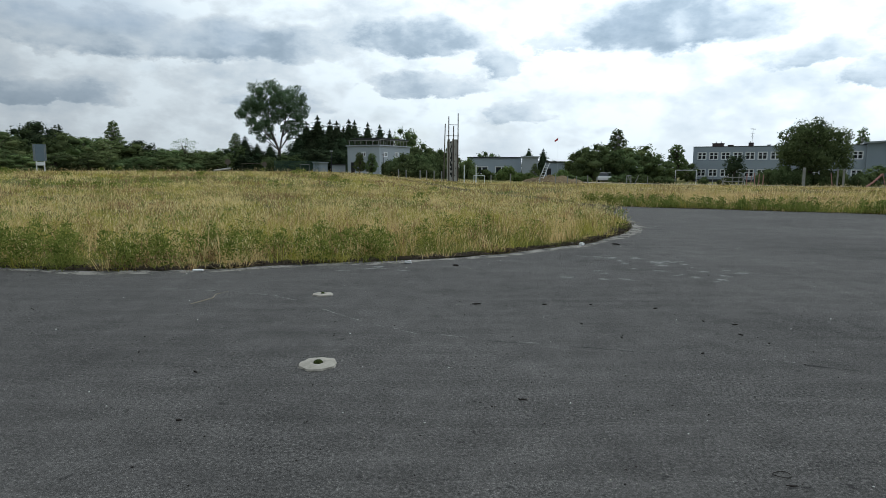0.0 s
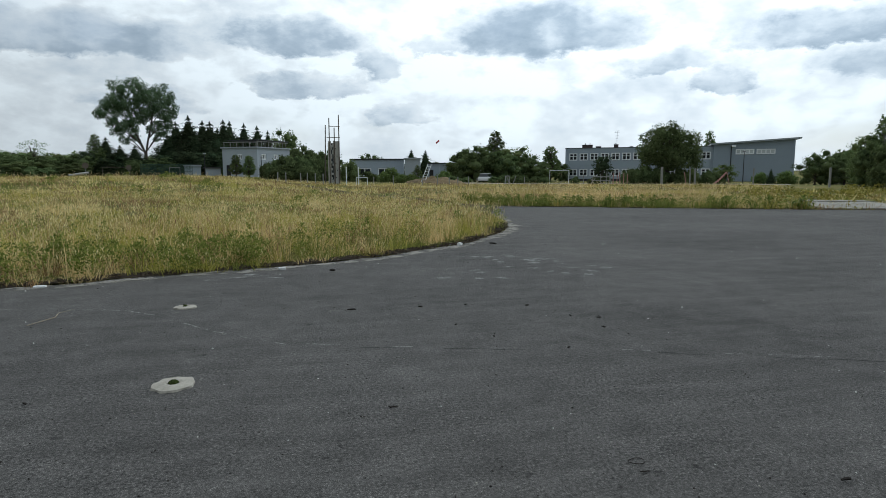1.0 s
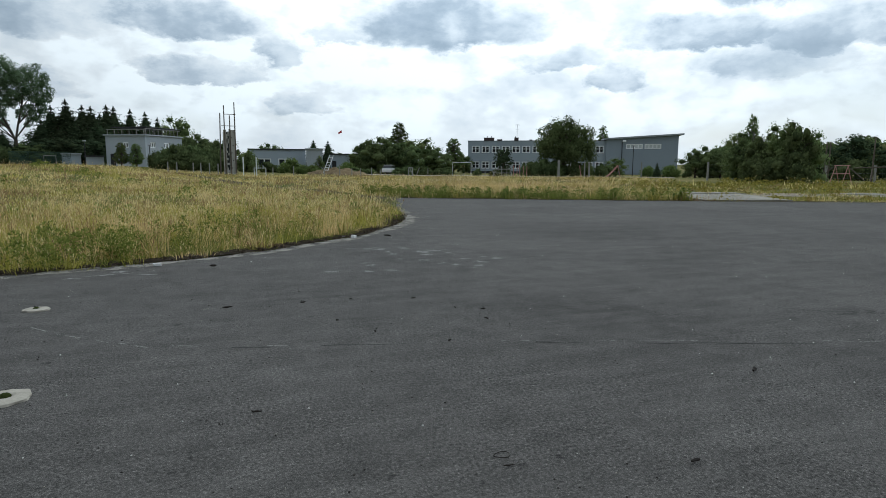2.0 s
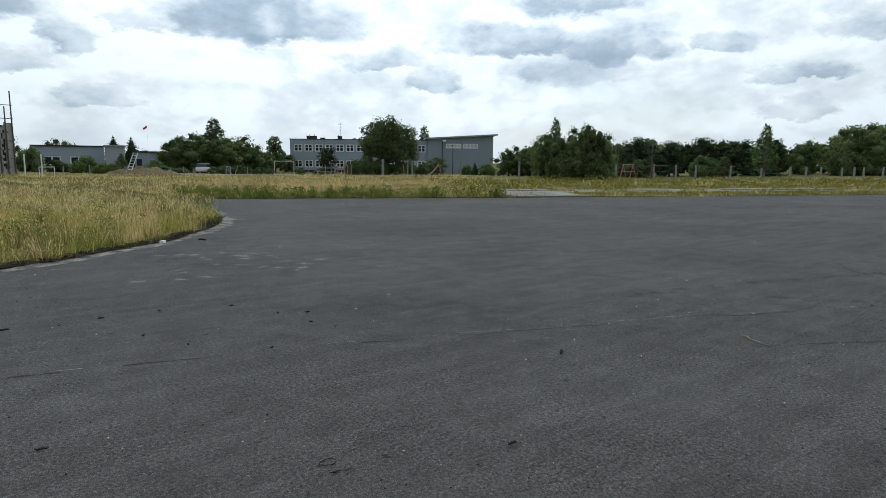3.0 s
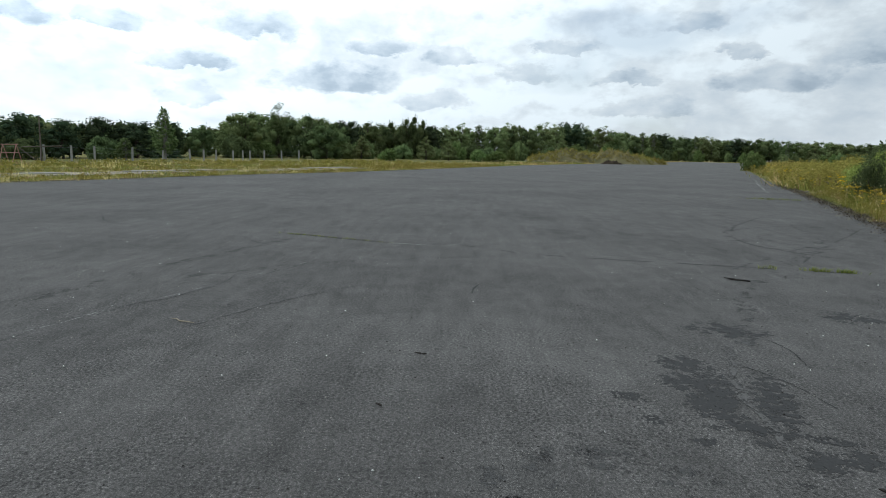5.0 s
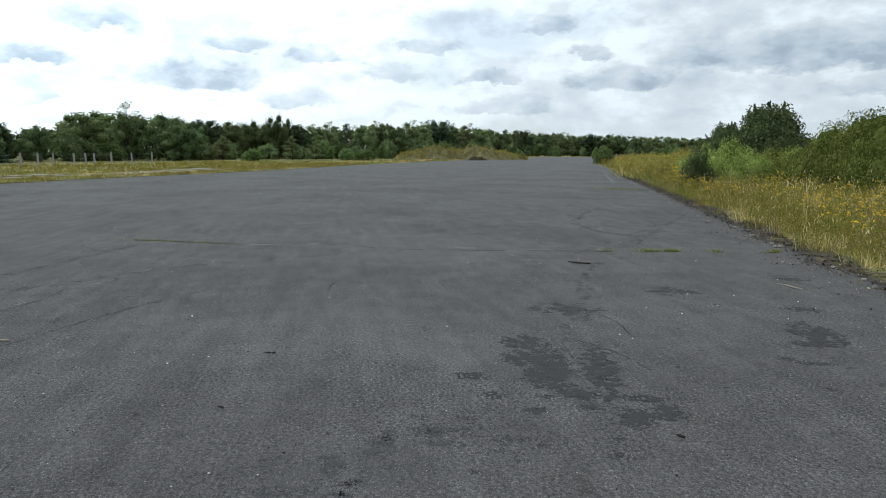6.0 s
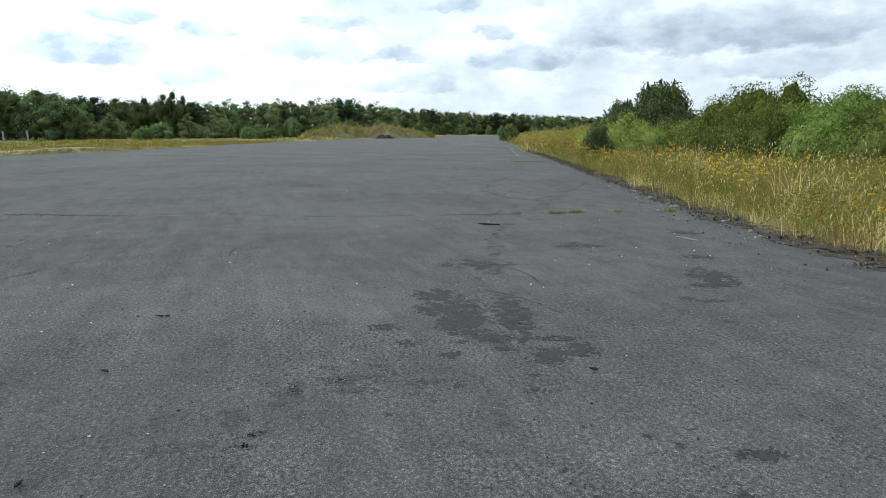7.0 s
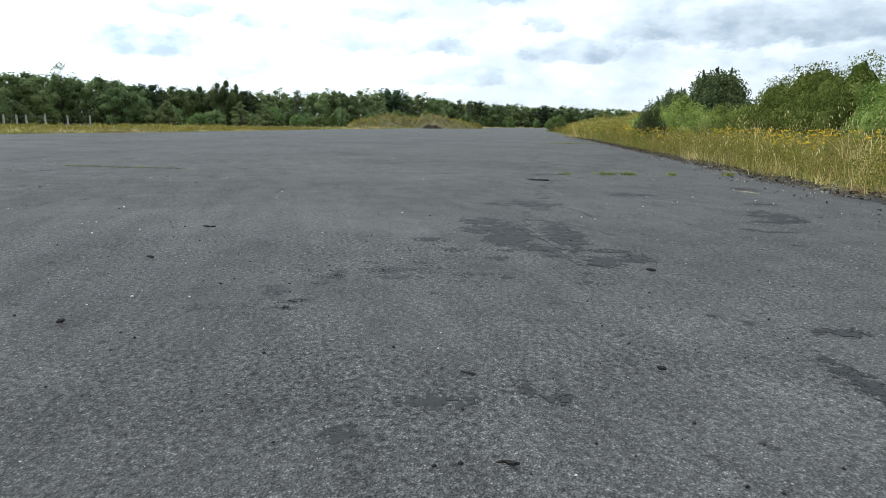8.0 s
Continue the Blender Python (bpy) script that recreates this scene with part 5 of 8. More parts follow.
def wood_top(az):
    """Outline of the eastern wood: slope of its tops over the bearing."""
    return float(np.interp(az, [50, 52.3, 54.8, 57, 60, 63, 66.5, 68.5, 70.5, 74, 76, 80, 85, 89, 95, 101, 105, 109, 113, 119, 126, 140, 165], [.036, .037, .044, .034, .040, .037, .035, .043, .056, .055, .056, .047, .047, .046, .049, .050, .039, .035, .031, .0275, .025, .022, .02]))


def wood_distance(az):
    return float(np.interp(az, [50, 58, 66, 75, 85, 95, 104, 108, 112, 119, 130, 165], [96, 100, 112, 135, 160, 190, 230, 400, 430, 440, 440, 440]))


az = 51.0
while az < 127:
    d = wood_distance(az) * rng.uniform(0.97, 1.06)
    t = wood_top(az) * rng.uniform(0.92, 1.07)
    pool = ["pine", "pine", "pine", "pine_b", "pine", "oak"] if az < 68 else ["oak", "oak_b", "oak_b", "oak_c", "oak_c", "birch", "birch", "oak_c", "pine"]
    k = rng.choice(pool)
    put(k, az, d, t, rng.uniform(0.9, 1.3) * max(5.0, (EYE + t * d) * 0.86), group="eastern wood")
    # lighter scrub at the foot
    if rng.random() < 0.75:
        kk = rng.choice(["bush", "bush_m", "oak_c", "bush_l", "bush_m"] if az > 66 else ["bush", "pine_b", "bush"])
        put(kk, az + rng.uniform(-0.7, 0.7), d * 0.9, (lift := t * rng.uniform(0.25, 0.6)), min(rng.uniform(4.5, 7.5), 1.5 * (EYE + lift * d * 0.9)), group="eastern wood")
    az += math.degrees(4.8 / d)
for az_, d, el, w, k in ((64.0, 92, .058, 4.4, "birch"), (73.3, 128, .073, 5.2, "wispy"), (73.3, 128, .058, 6, "oak_b"), (85.1, 158, .060, 6.5, "oak"), (70.4, 118, .058, 7.5, "oak_b"), (76.2, 122, .057, 8.5, "oak"), (77.5, 118, .045, 7, "oak"), (83.0, 112, .0095, 3.6, "bush_l"), (91.4, 132, .0105, 4.2, "bush_l"), (61.0, 84, .012, 3.4, "birch"), (93.0, 132, .009, 4.6, "bush_l"), (88.6, 136, .020, 4.4, "oak_c"), (80.6, 130, .024, 5.0, "oak_c"), (86.5, 140, .026, 5.0, "oak_c")):
    put(k, az_, d, el, w, group="eastern wood")


def far_wood():
    """The backing of the woods, too deep and distant to tell trees apart: rows of rounded and pointed tops."""
    r = np.random.RandomState(61)
    for mat, share, seed in ((LEAF_DARK, 0.0, 62), (LEAF_MID, 0.45, 63), (LEAF_GREY, 0.8, 64)):
        lumps = []
        for az in np.arange(-60, 185, 0.42):
            if -5 < az < 44:
                continue
            # past bearing 104 distance haze is put into the colour: fewer dark leaves
            u = r.rand() if az < 104 else 0.40 + 0.6 * r.rand()
            if not share <= u < {0.0: 0.45, 0.45: 0.8, 0.8: 1.01}[share]:
                continue
            d0 = wood_distance(az) * 1.10 if az > 44 else 150
            t = wood_top(az) * 0.95 if az > 44 else 0.030
            if az > 119:
                t = wood_top(az)
            d = d0 * r.uniform(0.96, 1.10)
            x, y = polar(az + r.uniform(-.3, .3), d)
            top = (EYE + t * d) * r.uniform(0.88, 1.02)
            rad = max(2.4, d * r.uniform(0.008, 0.014))
            for k in range(9):
                f = (k + 0.5) / 9
                a, q = 2.4 * k + az, rad * (0.15 if k == 8 else r.uniform(0.35, 0.8))
                lumps.append((x + q * math.cos(a), y + q * math.sin(a), max(rad * 0.3, (top - rad * 0.5) * f ** 0.8), rad * r.uniform(0.38, 0.6), 0.95))
        lumps = np.array(lumps)
        per = 16
        home = np.repeat(lumps, per, axis=0)
        q = r.normal(size=(len(home), 3))
        q /= np.linalg.norm(q, axis=1)[:, None]
        q[:, 2] = np.where(q[:, 2] < -0.3, -q[:, 2], q[:, 2])
        p = home[:, :3] + q * (home[:, 3] * r.uniform(0.7, 1.12, len(home)))[:, None]
        p[:, 2] = np.clip(p[:, 2], 0.1, None)
        leafy = leaf_cards(p, 0.0022 * np.hypot(p[:, 0], p[:, 1]), seed, out=q + np.array((0, 0, 0.4)), loose=0.5)
        stuff("far_wood", join(leafy, cores(lumps, 0.72, seed + 5)), mat, "dense far woodland closing the horizon", "woods")


far_wood()

# willow scrub behind the weed belt
KINDS["willow"] = (lambda: shrub("willow_bush", "bright green bushy willow scrub", 31, 3.2, 6.0, 26000, 0.066, LEAF_SHRUB, 24, 0.0, slim=0.42, core=0.66), (3.2, 6.0))
KINDS["willow_b"] = (lambda: shrub("willow_bush", "green leafy willow scrub with upright shoots", 32, 3.0, 5.0, 24000, 0.064, LEAF_SHRUB, 22, 0.0, slim=0.42, core=0.66), (3.0, 5.0))
KINDS["scrub"] = (lambda: shrub("willow_bush", "light green willow scrub on the verge", 34, 3.0, 5.5, 17000, 0.078, LEAF_SCRUB, 18, 0.0, slim=0.42, core=0.62), (3.0, 5.5))
KINDS["thorn"] = (lambda: shrub("thorn_bush", "small dark green thorny bush in the weeds", 36, 2.2, 2.6, 9000, 0.045, LEAF_DARK, 12, 0.25, slim=0.5, core=0.4), (2.2, 2.6))
KINDS["thicket"] = (lambda: shrub("weed_thicket", "tall golden weed thicket on the verge", 35, 2.0, 5.0, 5500, 0.085, GOLDWEED, 14, 0.2, cat="weeds", slim=0.3), (2.0, 5.0))
KINDS["dark_bush"] = (lambda: shrub("dark_bush", "large dark green rounded bush", 33, 6.0, 8.5, 18000, 0.135, LEAF_DARK, 24, 0.2, core=0.66), (6.0, 8.5))
put("dark_bush", 127.7, 66, .073, 8.2)
put("dark_bush", 124.6, 70, .047, 5.0, "dark green bush beside the larger one")
for az_, d, el, w, k in ((137.4, 27, .066, 4.4, "willow"), (134.5, 28.5, .063, 4.2, "willow_b"), (132.3, 30, .043, 3.8, "willow"), (141.0, 25, .056, 4.2, "willow_b"), (144.6, 24, .047, 4.6, "willow"), (150, 24, .06, 5, "scrub"), (125.3, 31, .027, 3.7, "scrub"), (127.9, 33, .014, 3.4, "scrub"), (123.0, 38, .018, 3.2, "scrub"), (129.9, 36, .014, 4.5, "scrub"),
                         (122.6, 28.5, .0125, 1.6, "thorn"), (124.0, 46, .030, 4.5, "thorn"), (121.4, 48, .009, 7.0, "thicket"), (119.9, 58, .004, 8.0, "thicket"), (122.0, 58, .013, 7.0, "thicket"), (120.6, 42, -.003, 5.0, "thicket"), (118.6, 76, .003, 8.0, "thicket"), (117.2, 105, .001, 9.0, "thicket"), (114.7, 100, .0155, 3.4, "bush_l")):
    put(k, az_, d, el, w, group="willow scrub")


# ---- buildings ----
def pierced(length, height, thick, holes, slope=0.0):
    """A wall with openings that go through it; its face lies at y = 0."""
    xs = sorted({0.0, length, *[h[0] for h in holes], *[h[2] for h in holes]})
    bm = bmesh.new()
    for x0, x1 in zip(xs, xs[1:]):
        mid = (x0 + x1) / 2
        cut = sorted([(h[1], h[3]) for h in holes if h[0] < mid < h[2]])
        z = 0.0
        for a, b in cut:
            if a > z:
                box(bm, x0, 0, z, x1, thick, a)
            z = b
        box(bm, x0, 0, z, x1, thick, height)
    bmesh.ops.remove_doubles(bm, verts=bm.verts, dist=0.0005)
    return bm


def window_meshes(w, h, cols, rows, glass=None):
    """A frame with its bars in one piece, one pane for each light, and a sill."""
    f, b = 0.18, 0.19
    cw, ch = (w - 2 * f - (cols - 1) * b) / cols, None
    xs = [0.0]
    for c in range(cols):
        xs += [f + c * (cw + b), f + c * (cw + b) + cw]
    xs.append(w)
    if rows == 2:
        low = (h - 2 * f - 0.1) * 0.62
        zs = [0.0, f, f + low, f + low + 0.1, h - f, h]
    else:
        zs = [0.0, f, h - f, h]
    bm = bmesh.new()
    grid = [[bm.verts.new((x, 0.0, z)) for x in xs] for z in zs]
    lights = []
    for r_ in range(len(zs) - 1):
        for c in range(len(xs) - 1):
            if r_ % 2 == 1 and c % 2 == 1:
                lights.append((xs[c], zs[r_], xs[c + 1], zs[r_ + 1]))
            else:
                bm.faces.new((grid[r_][c], grid[r_][c + 1], grid[r_ + 1][c + 1], grid[r_ + 1][c]))
    ex = bmesh.ops.extrude_face_region(bm, geom=list(bm.faces))
    bmesh.ops.translate(bm, vec=(0, 0.08, 0), verts=[g for g in ex["geom"] if isinstance(g, bmesh.types.BMVert)])
    bmesh.ops.recalc_face_normals(bm, faces=bm.faces)
    frame_me = bpy.data.meshes.new("window")
    bm.to_mesh(frame_me)
    frame_me.materials.append(WHITE)
    bm.free()
    panes = []
    for x0, z0, x1, z1 in lights:
        bm = boxes((x0 - 0.01, 0.04, z0 - 0.01, x1 + 0.01, 0.052, z1 + 0.01))
        pm = bpy.data.meshes.new("pane")
        bm.to_mesh(pm)
        pm.materials.append(glass or GLASS)
        bm.free()
        panes.append(pm)
    bm = boxes((-0.06, -0.10, -0.06, w + 0.06, 0.1, -0.002), bevel=0.01)
    sill_me = bpy.data.meshes.new("sill")
    bm.to_mesh(sill_me)
    sill_me.materials.append(STEEL)
    bm.free()
    return frame_me, panes, sill_me


def set_window(meshes, parent, x, z, y=0.05, turn=None):
    win = mesh_part("window", meshes[0], parent)
    win.matrix_basis = pose(x, y, z) if turn is None else turn
    for pm in meshes[1]:
        mesh_part("pane", pm, win)
    mesh_part("sill", meshes[2], win)


def school():
    L, H = 27.5, 6.5
    x, y = polar(22.7, 128)
    t = thing("school_building", pose(x, y, -0.53, 0, 0, -32), "grey two-storey flat-roofed school with white windows", "building")
    xs = [0.78 + 2.06 * i for i in range(13)]
    holes = [(a, 4.1, a + 1.62, 5.55) for a in xs] + [(a, 0.95, a + 1.62, 2.40) for a in xs]
    part("wall", pierced(L, H, 0.35, holes), GREYWALL, t)
    part("wall", boxes((0.0, 0.352, 0, 0.35, 11, H)), GREYWALL, t)
    part("wall", boxes((L - 0.35, 0.352, 0, L, 11, H)), GREYWALL, t)
    part("wall", boxes((0, 11.002, 0, L, 11.35, H)), GREYWALL, t)
    part("floor", boxes((0.36, 0.36, 3.0, L - 0.36, 10.99, 3.25)), CONCRETE, t)
    part("roof", boxes((0.36, 0.36, H - 0.4, L - 0.36, 10.99, H - 0.15)), DARKTRIM, t)
    part("parapet_cap", boxes((-0.08, -0.08, H + 0.002, L + 0.08, 0.45, H + 0.12), bevel=0.02), DARKTRIM, t, "dark metal parapet cap")
    part("plinth", boxes((0, -0.06, 0, L, -0.003, 0.45)), DARKTRIM, t)
    up = window_meshes(1.62, 1.45, 2, 2)
    for a in xs:
        set_window(up, t, a, 4.1)
        set_window(up, t, a, 0.95)
    for cx, w, h, mat in ((3.9, 2.0, 0.75, BRICK), (6.1, 0.9, 0.4, BRICK), (9.6, 0.8, 0.75, BRICK), (12.6, 0.5, 0.35, STEEL)):
        part("chimney", boxes((cx - w / 2, 3, H - 0.2, cx + w / 2, 4, H + h), (cx - w / 2 - 0.06, 2.94, H + h, cx + w / 2 + 0.06, 4.06, H + h + 0.08)), mat, t)
    bm = bmesh.new()
    tube(bm, [(9.7, 3.5, H + 0.6), (9.75, 3.5, H + 3.5)], [0.04, 0.025], 6)
    for z, w in ((H + 2.0, 0.25), (H + 2.5, 0.35), (H + 3.2, 0.5), (H + 3.45, 0.4)):
        tube(bm, [(9.72 - w, 3.5, z), (9.72 + w, 3.45, z + 0.06)], [0.025, 0.025], 5)
    part("antenna", bm, STEEL, t)
    bm = bmesh.new()
    for px in (3.5, 4.4, 9.4):
        tube(bm, [(px, 3.5, H + 0.7), (px, 3.5, H + 1.15)], [0.07, 0.07], 6)
    part("flue", bm, STEEL, t)

    # sports hall, with a mono-pitch roof that rises to the east
    hl = 13.4
    m = pose(x, y, -0.53, 0, 0, -32) @ Matrix.Translation((L + 0.01, -0.6, 0))
    g = thing("sports_hall", m, "blue-grey sports hall with sloping mono-pitch roof", "building")
    z0, z1 = 6.75, 7.55
    bm = bmesh.new()
    holes = [(3.75, 4.95, 6.85, 5.9), (7.2, 4.95, 10.3, 5.9)]
    w = pierced(hl, 6.4, 0.35, holes)
    part("wall", w, HALLWALL, g)
    prof = [(0, 6.402), (hl, 6.402), (hl, z1), (0, z0)]
    for yy in (0.0, 14.0):
        vs0 = [bm.verts.new((a, yy, b)) for a, b in prof]
        vs1 = [bm.verts.new((a, yy + 0.35, b)) for a, b in prof]
        bm.faces.new(vs0)
        bm.faces.new(list(reversed(vs1)))
        for i in range(4):
            bm.faces.new((vs0[i - 1], vs0[i], vs1[i], vs1[i - 1]))
    part("gable", bm, HALLWALL, g)
    part("wall", boxes((0, 0.352, 0, 0.35, 13.99, 6.7)), HALLWALL, g)
    part("wall", boxes((hl - 0.35, 0.352, 0, hl, 13.99, 7.4)), HALLWALL, g)
    part("wall", boxes((0, 14.0, 0, hl, 14.35, 6.4)), HALLWALL, g)
    bm = bmesh.new()
    k = (z1 - z0) / hl
    pts = [(-0.5, z0 - 0.5 * k + 0.004), (hl + 0.9, z1 + 0.9 * k + 0.004), (hl + 0.9, z1 + 0.9 * k + 0.28), (-0.5, z0 - 0.5 * k + 0.28)]
    a = [bm.verts.new((p, -0.6, q)) for p, q in pts]
    b = [bm.verts.new((p, 14.8, q)) for p, q in pts]
    bm.faces.new(a)
    bm.faces.new(list(reversed(b)))
    for i in range(4):
        bm.faces.new((a[i - 1], a[i], b[i], b[i - 1]))
    part("roof", bm, ROOF, g, "light grey sheet roof")
    hw = window_meshes(3.1, 0.95, 4, 1, FROSTED)
    set_window(hw, g, 3.75, 4.95)
    set_window(hw, g, 7.2, 4.95)
    bm = bmesh.new()
    tube(bm, [(3.0, -0.12, 0), (3.0, -0.12, 6.2), (3.05, -0.3, 6.6)], [0.07, 0.07, 0.07], 6)
    part("downpipe", bm, DARKTRIM, g)
    part("floodlight", boxes((3.0, -0.9, 6.25, 3.7, -0.5, 6.6), bevel=0.05), WHITE, g)


school()


def lamp_post(az, d, top):
    x, y = polar(az, d)
    g = ground_at(x, y) - 0.05
    t = thing("lamp_post", pose(x, y, g), "thin dark lamp post on the lawn", "lamp post", "school lamps")
    bm = bmesh.new()
    tube(bm, [(0, 0, 0), (0, 0, 1.0), (0, 0, top - g)], [0.09, 0.07, 0.05], 8)
    part("pole", bm, DARKTRIM, t)
    part("lantern", boxes((-0.2, -0.15, top - g, 0.2, 0.15, top - g + 0.18), bevel=0.04), STEEL, t)


lamp_post(37.45, 104, 4.3)
lamp_post(-9.6, 100, 4.2)
lamp_post(-4.9, 98, 3.7)


def flat_house():
    L, C = Vector((*polar(-8.1, 118.5), 0)), Vector((*polar(-5.2, 114), 0))
    v = C - L
    w, rz = v.length, math.degrees(math.atan2(v.y, v.x))
    g = ground_at(L.x, L.y) - 0.3
    H, D = 5.7 - g, 9.5
    t = thing("flat_roofed_house", pose(L.x, L.y, g, 0, 0, rz), "pale grey flat-roofed house with roof terrace", "house")
    holes = [(w * 0.44, H - 2.0, w * 0.44 + 1.0, H - 1.0), (0.7, 0.2, 1.7, 2.2)]
    part("wall", pierced(w, H, 0.35, holes), PALEWALL, t)
    side = pierced(D, H, 0.35, [(0.9, H - 2.0, 2.4, H - 1.0), (4.6, H - 2.0, 6.1, H - 1.0)])
    ob = part("wall", side, PALEWALL, t)
    ob.matrix_basis = pose(w - 0.002, 0.36, 0, 0, 0, 90)
    part("wall", boxes((0, 0.352, 0, 0.35, D, H)), PALEWALL, t)
    part("wall", boxes((0, D + 0.36, 0, w, D + 0.7, H)), PALEWALL, t)
    part("roof", boxes((-0.25, -0.25, H + 0.002, w + 0.25, D + 0.9, H + 0.22), bevel=0.03), ROOF, t)
    wm = window_meshes(1.0, 1.0, 2, 1)
    set_window(wm, t, w * 0.44, H - 2.0)
    part("door", boxes((0.7, 0.12, 0.2, 1.7, 0.2, 2.2)), DARKTRIM, t, "dark arched entrance door")
    wm2 = window_meshes(1.5, 1.0, 3, 1)
    for a in (0.9, 4.6):
        set_window(wm2, t, 0, 0, 0, pose(w - 0.1, 0.36 + a, H - 2.0, 0, 0, 90))
    for k in range(9):
        yy = 0.3 + k * 1.1
        part("rail_post", boxes((w - 0.12, yy, H + 0.224, w - 0.04, yy + 0.08, H + 1.15)), POST, t)
    for k in range(6):
        xx = 0.4 + k * (w - 0.6) / 5
        part("rail_post", boxes((xx, -0.02, H + 0.224, xx + 0.08, 0.06, H + 1.0)), POST, t)
    part("handrail", boxes((0.3, -0.05, H + 1.002, w, 0.09, H + 1.1)), POST, t)
    part("handrail", boxes((w - 0.16, 0.1, H + 1.152, w, D + 0.2, H + 1.25)), POST, t)
    # terrace roof on struts that lean outwards
    part("terrace_roof", boxes((0.9, 0.3, H + 1.36, w + 0.1, D + 0.4, H + 1.50), bevel=0.02), DARKTRIM, t, "thin dark terrace roof")
    for k in range(13):
        yy = 0.5 + k * 0.74
        bm = bmesh.new()
        tube(bm, [(w - 0.75, yy, H + 0.224), (w + 0.02, yy, H + 1.36)], [0.06, 0.05], 5)
        part("strut", bm, WOODPOLE, t)
    for k in range(8):
        xx = 1.1 + k * (w - 1.4) / 7
        bm = bmesh.new()
        tube(bm, [(xx, 1.0, H + 0.224), (xx, 0.36, H + 1.36)], [0.06, 0.05], 5)
        part("strut", bm, WOODPOLE, t)


flat_house()


def low_building(name, label, az0, az1, d, top, mat, base=-0.2, depth=9.0, holes=(), fascia=True, turn=0.0):
    a, b = Vector((*polar(az0, d), 0)), Vector((*polar(az1, d + turn), 0))
    v = b - a
    w, rz = v.length, math.degrees(math.atan2(v.y, v.x))
    H = top - base
    t = thing(name, pose(a.x, a.y, base, 0, 0, rz), label, "building", "low buildings")
    part("wall", pierced(w, H, 0.3, [h[:4] for h in holes]), mat, t)
    part("wall", boxes((0, 0.302, 0, 0.3, depth, H)), mat, t)
    part("wall", boxes((w - 0.3, 0.302, 0, w, depth, H)), mat, t)
    part("wall", boxes((0, depth + 0.002, 0, w, depth + 0.3, H)), mat, t)
    part("roof", boxes((-0.2, -0.3, H + 0.002, w + 0.2, depth + 0.4, H + 0.22), bevel=0.02), DARKTRIM if fascia else ROOF, t)
    for x0, z0, x1, z1, kind in holes:
        if kind == "door":
            part("door", boxes((x0, 0.1, z0, x1, 0.16, z1)), DARKTRIM, t)
        else:
            wm = window_meshes(x1 - x0, z1 - z0, 2, 1)
            set_window(wm, t, x0, z0, 0.08)
    return t


low_building("pavilion", "long low grey pavilion with dark flat roof", 3.0, 7.9, 128, 3.9, GREYWALL, holes=((1.6, 0.8, 4.2, 2.4, "w"), (5.6, 0.8, 8.2, 2.4, "w")))
low_building("pavilion", "plain pale grey gable end with flat roof", 7.95, 9.4, 118, 3.85, PALEWALL, fascia=False)
low_building("annex", "small grey annex with dark door", 10.1, 12.75, 122, 2.95, GREYWALL, holes=((0.3, 0.1, 1.1, 2.0, "door"), (3.9, 0.9, 5.0, 2.0, "w")))
low_building("shed", "pale metal shed behind the meadow", -11.2, -9.9, 122, 2.6, GREYWALL, base=0.7, depth=5, fascia=False)
low_building("shed", "low shed with sloping sheet roof", -9.6, -8.3, 122, 2.2, PALEWALL, base=0.7, depth=4, fascia=True)


# pale trodden yard before the school
yard_az = np.linspace(10.5, 41, 60)
yard_in = np.array([polar(a, 84 + 1.2 * math.sin(a * 1.7)) for a in yard_az])
yard_out = np.array([polar(a, 99 + 1.0 * math.sin(a * 1.1)) for a in yard_az])
tagged(mesh_part("yard", ribbon("yard", yard_in, yard_out, YARD, -0.015, level)), "pale trodden sandy yard before the school", "yard", kind="structure")


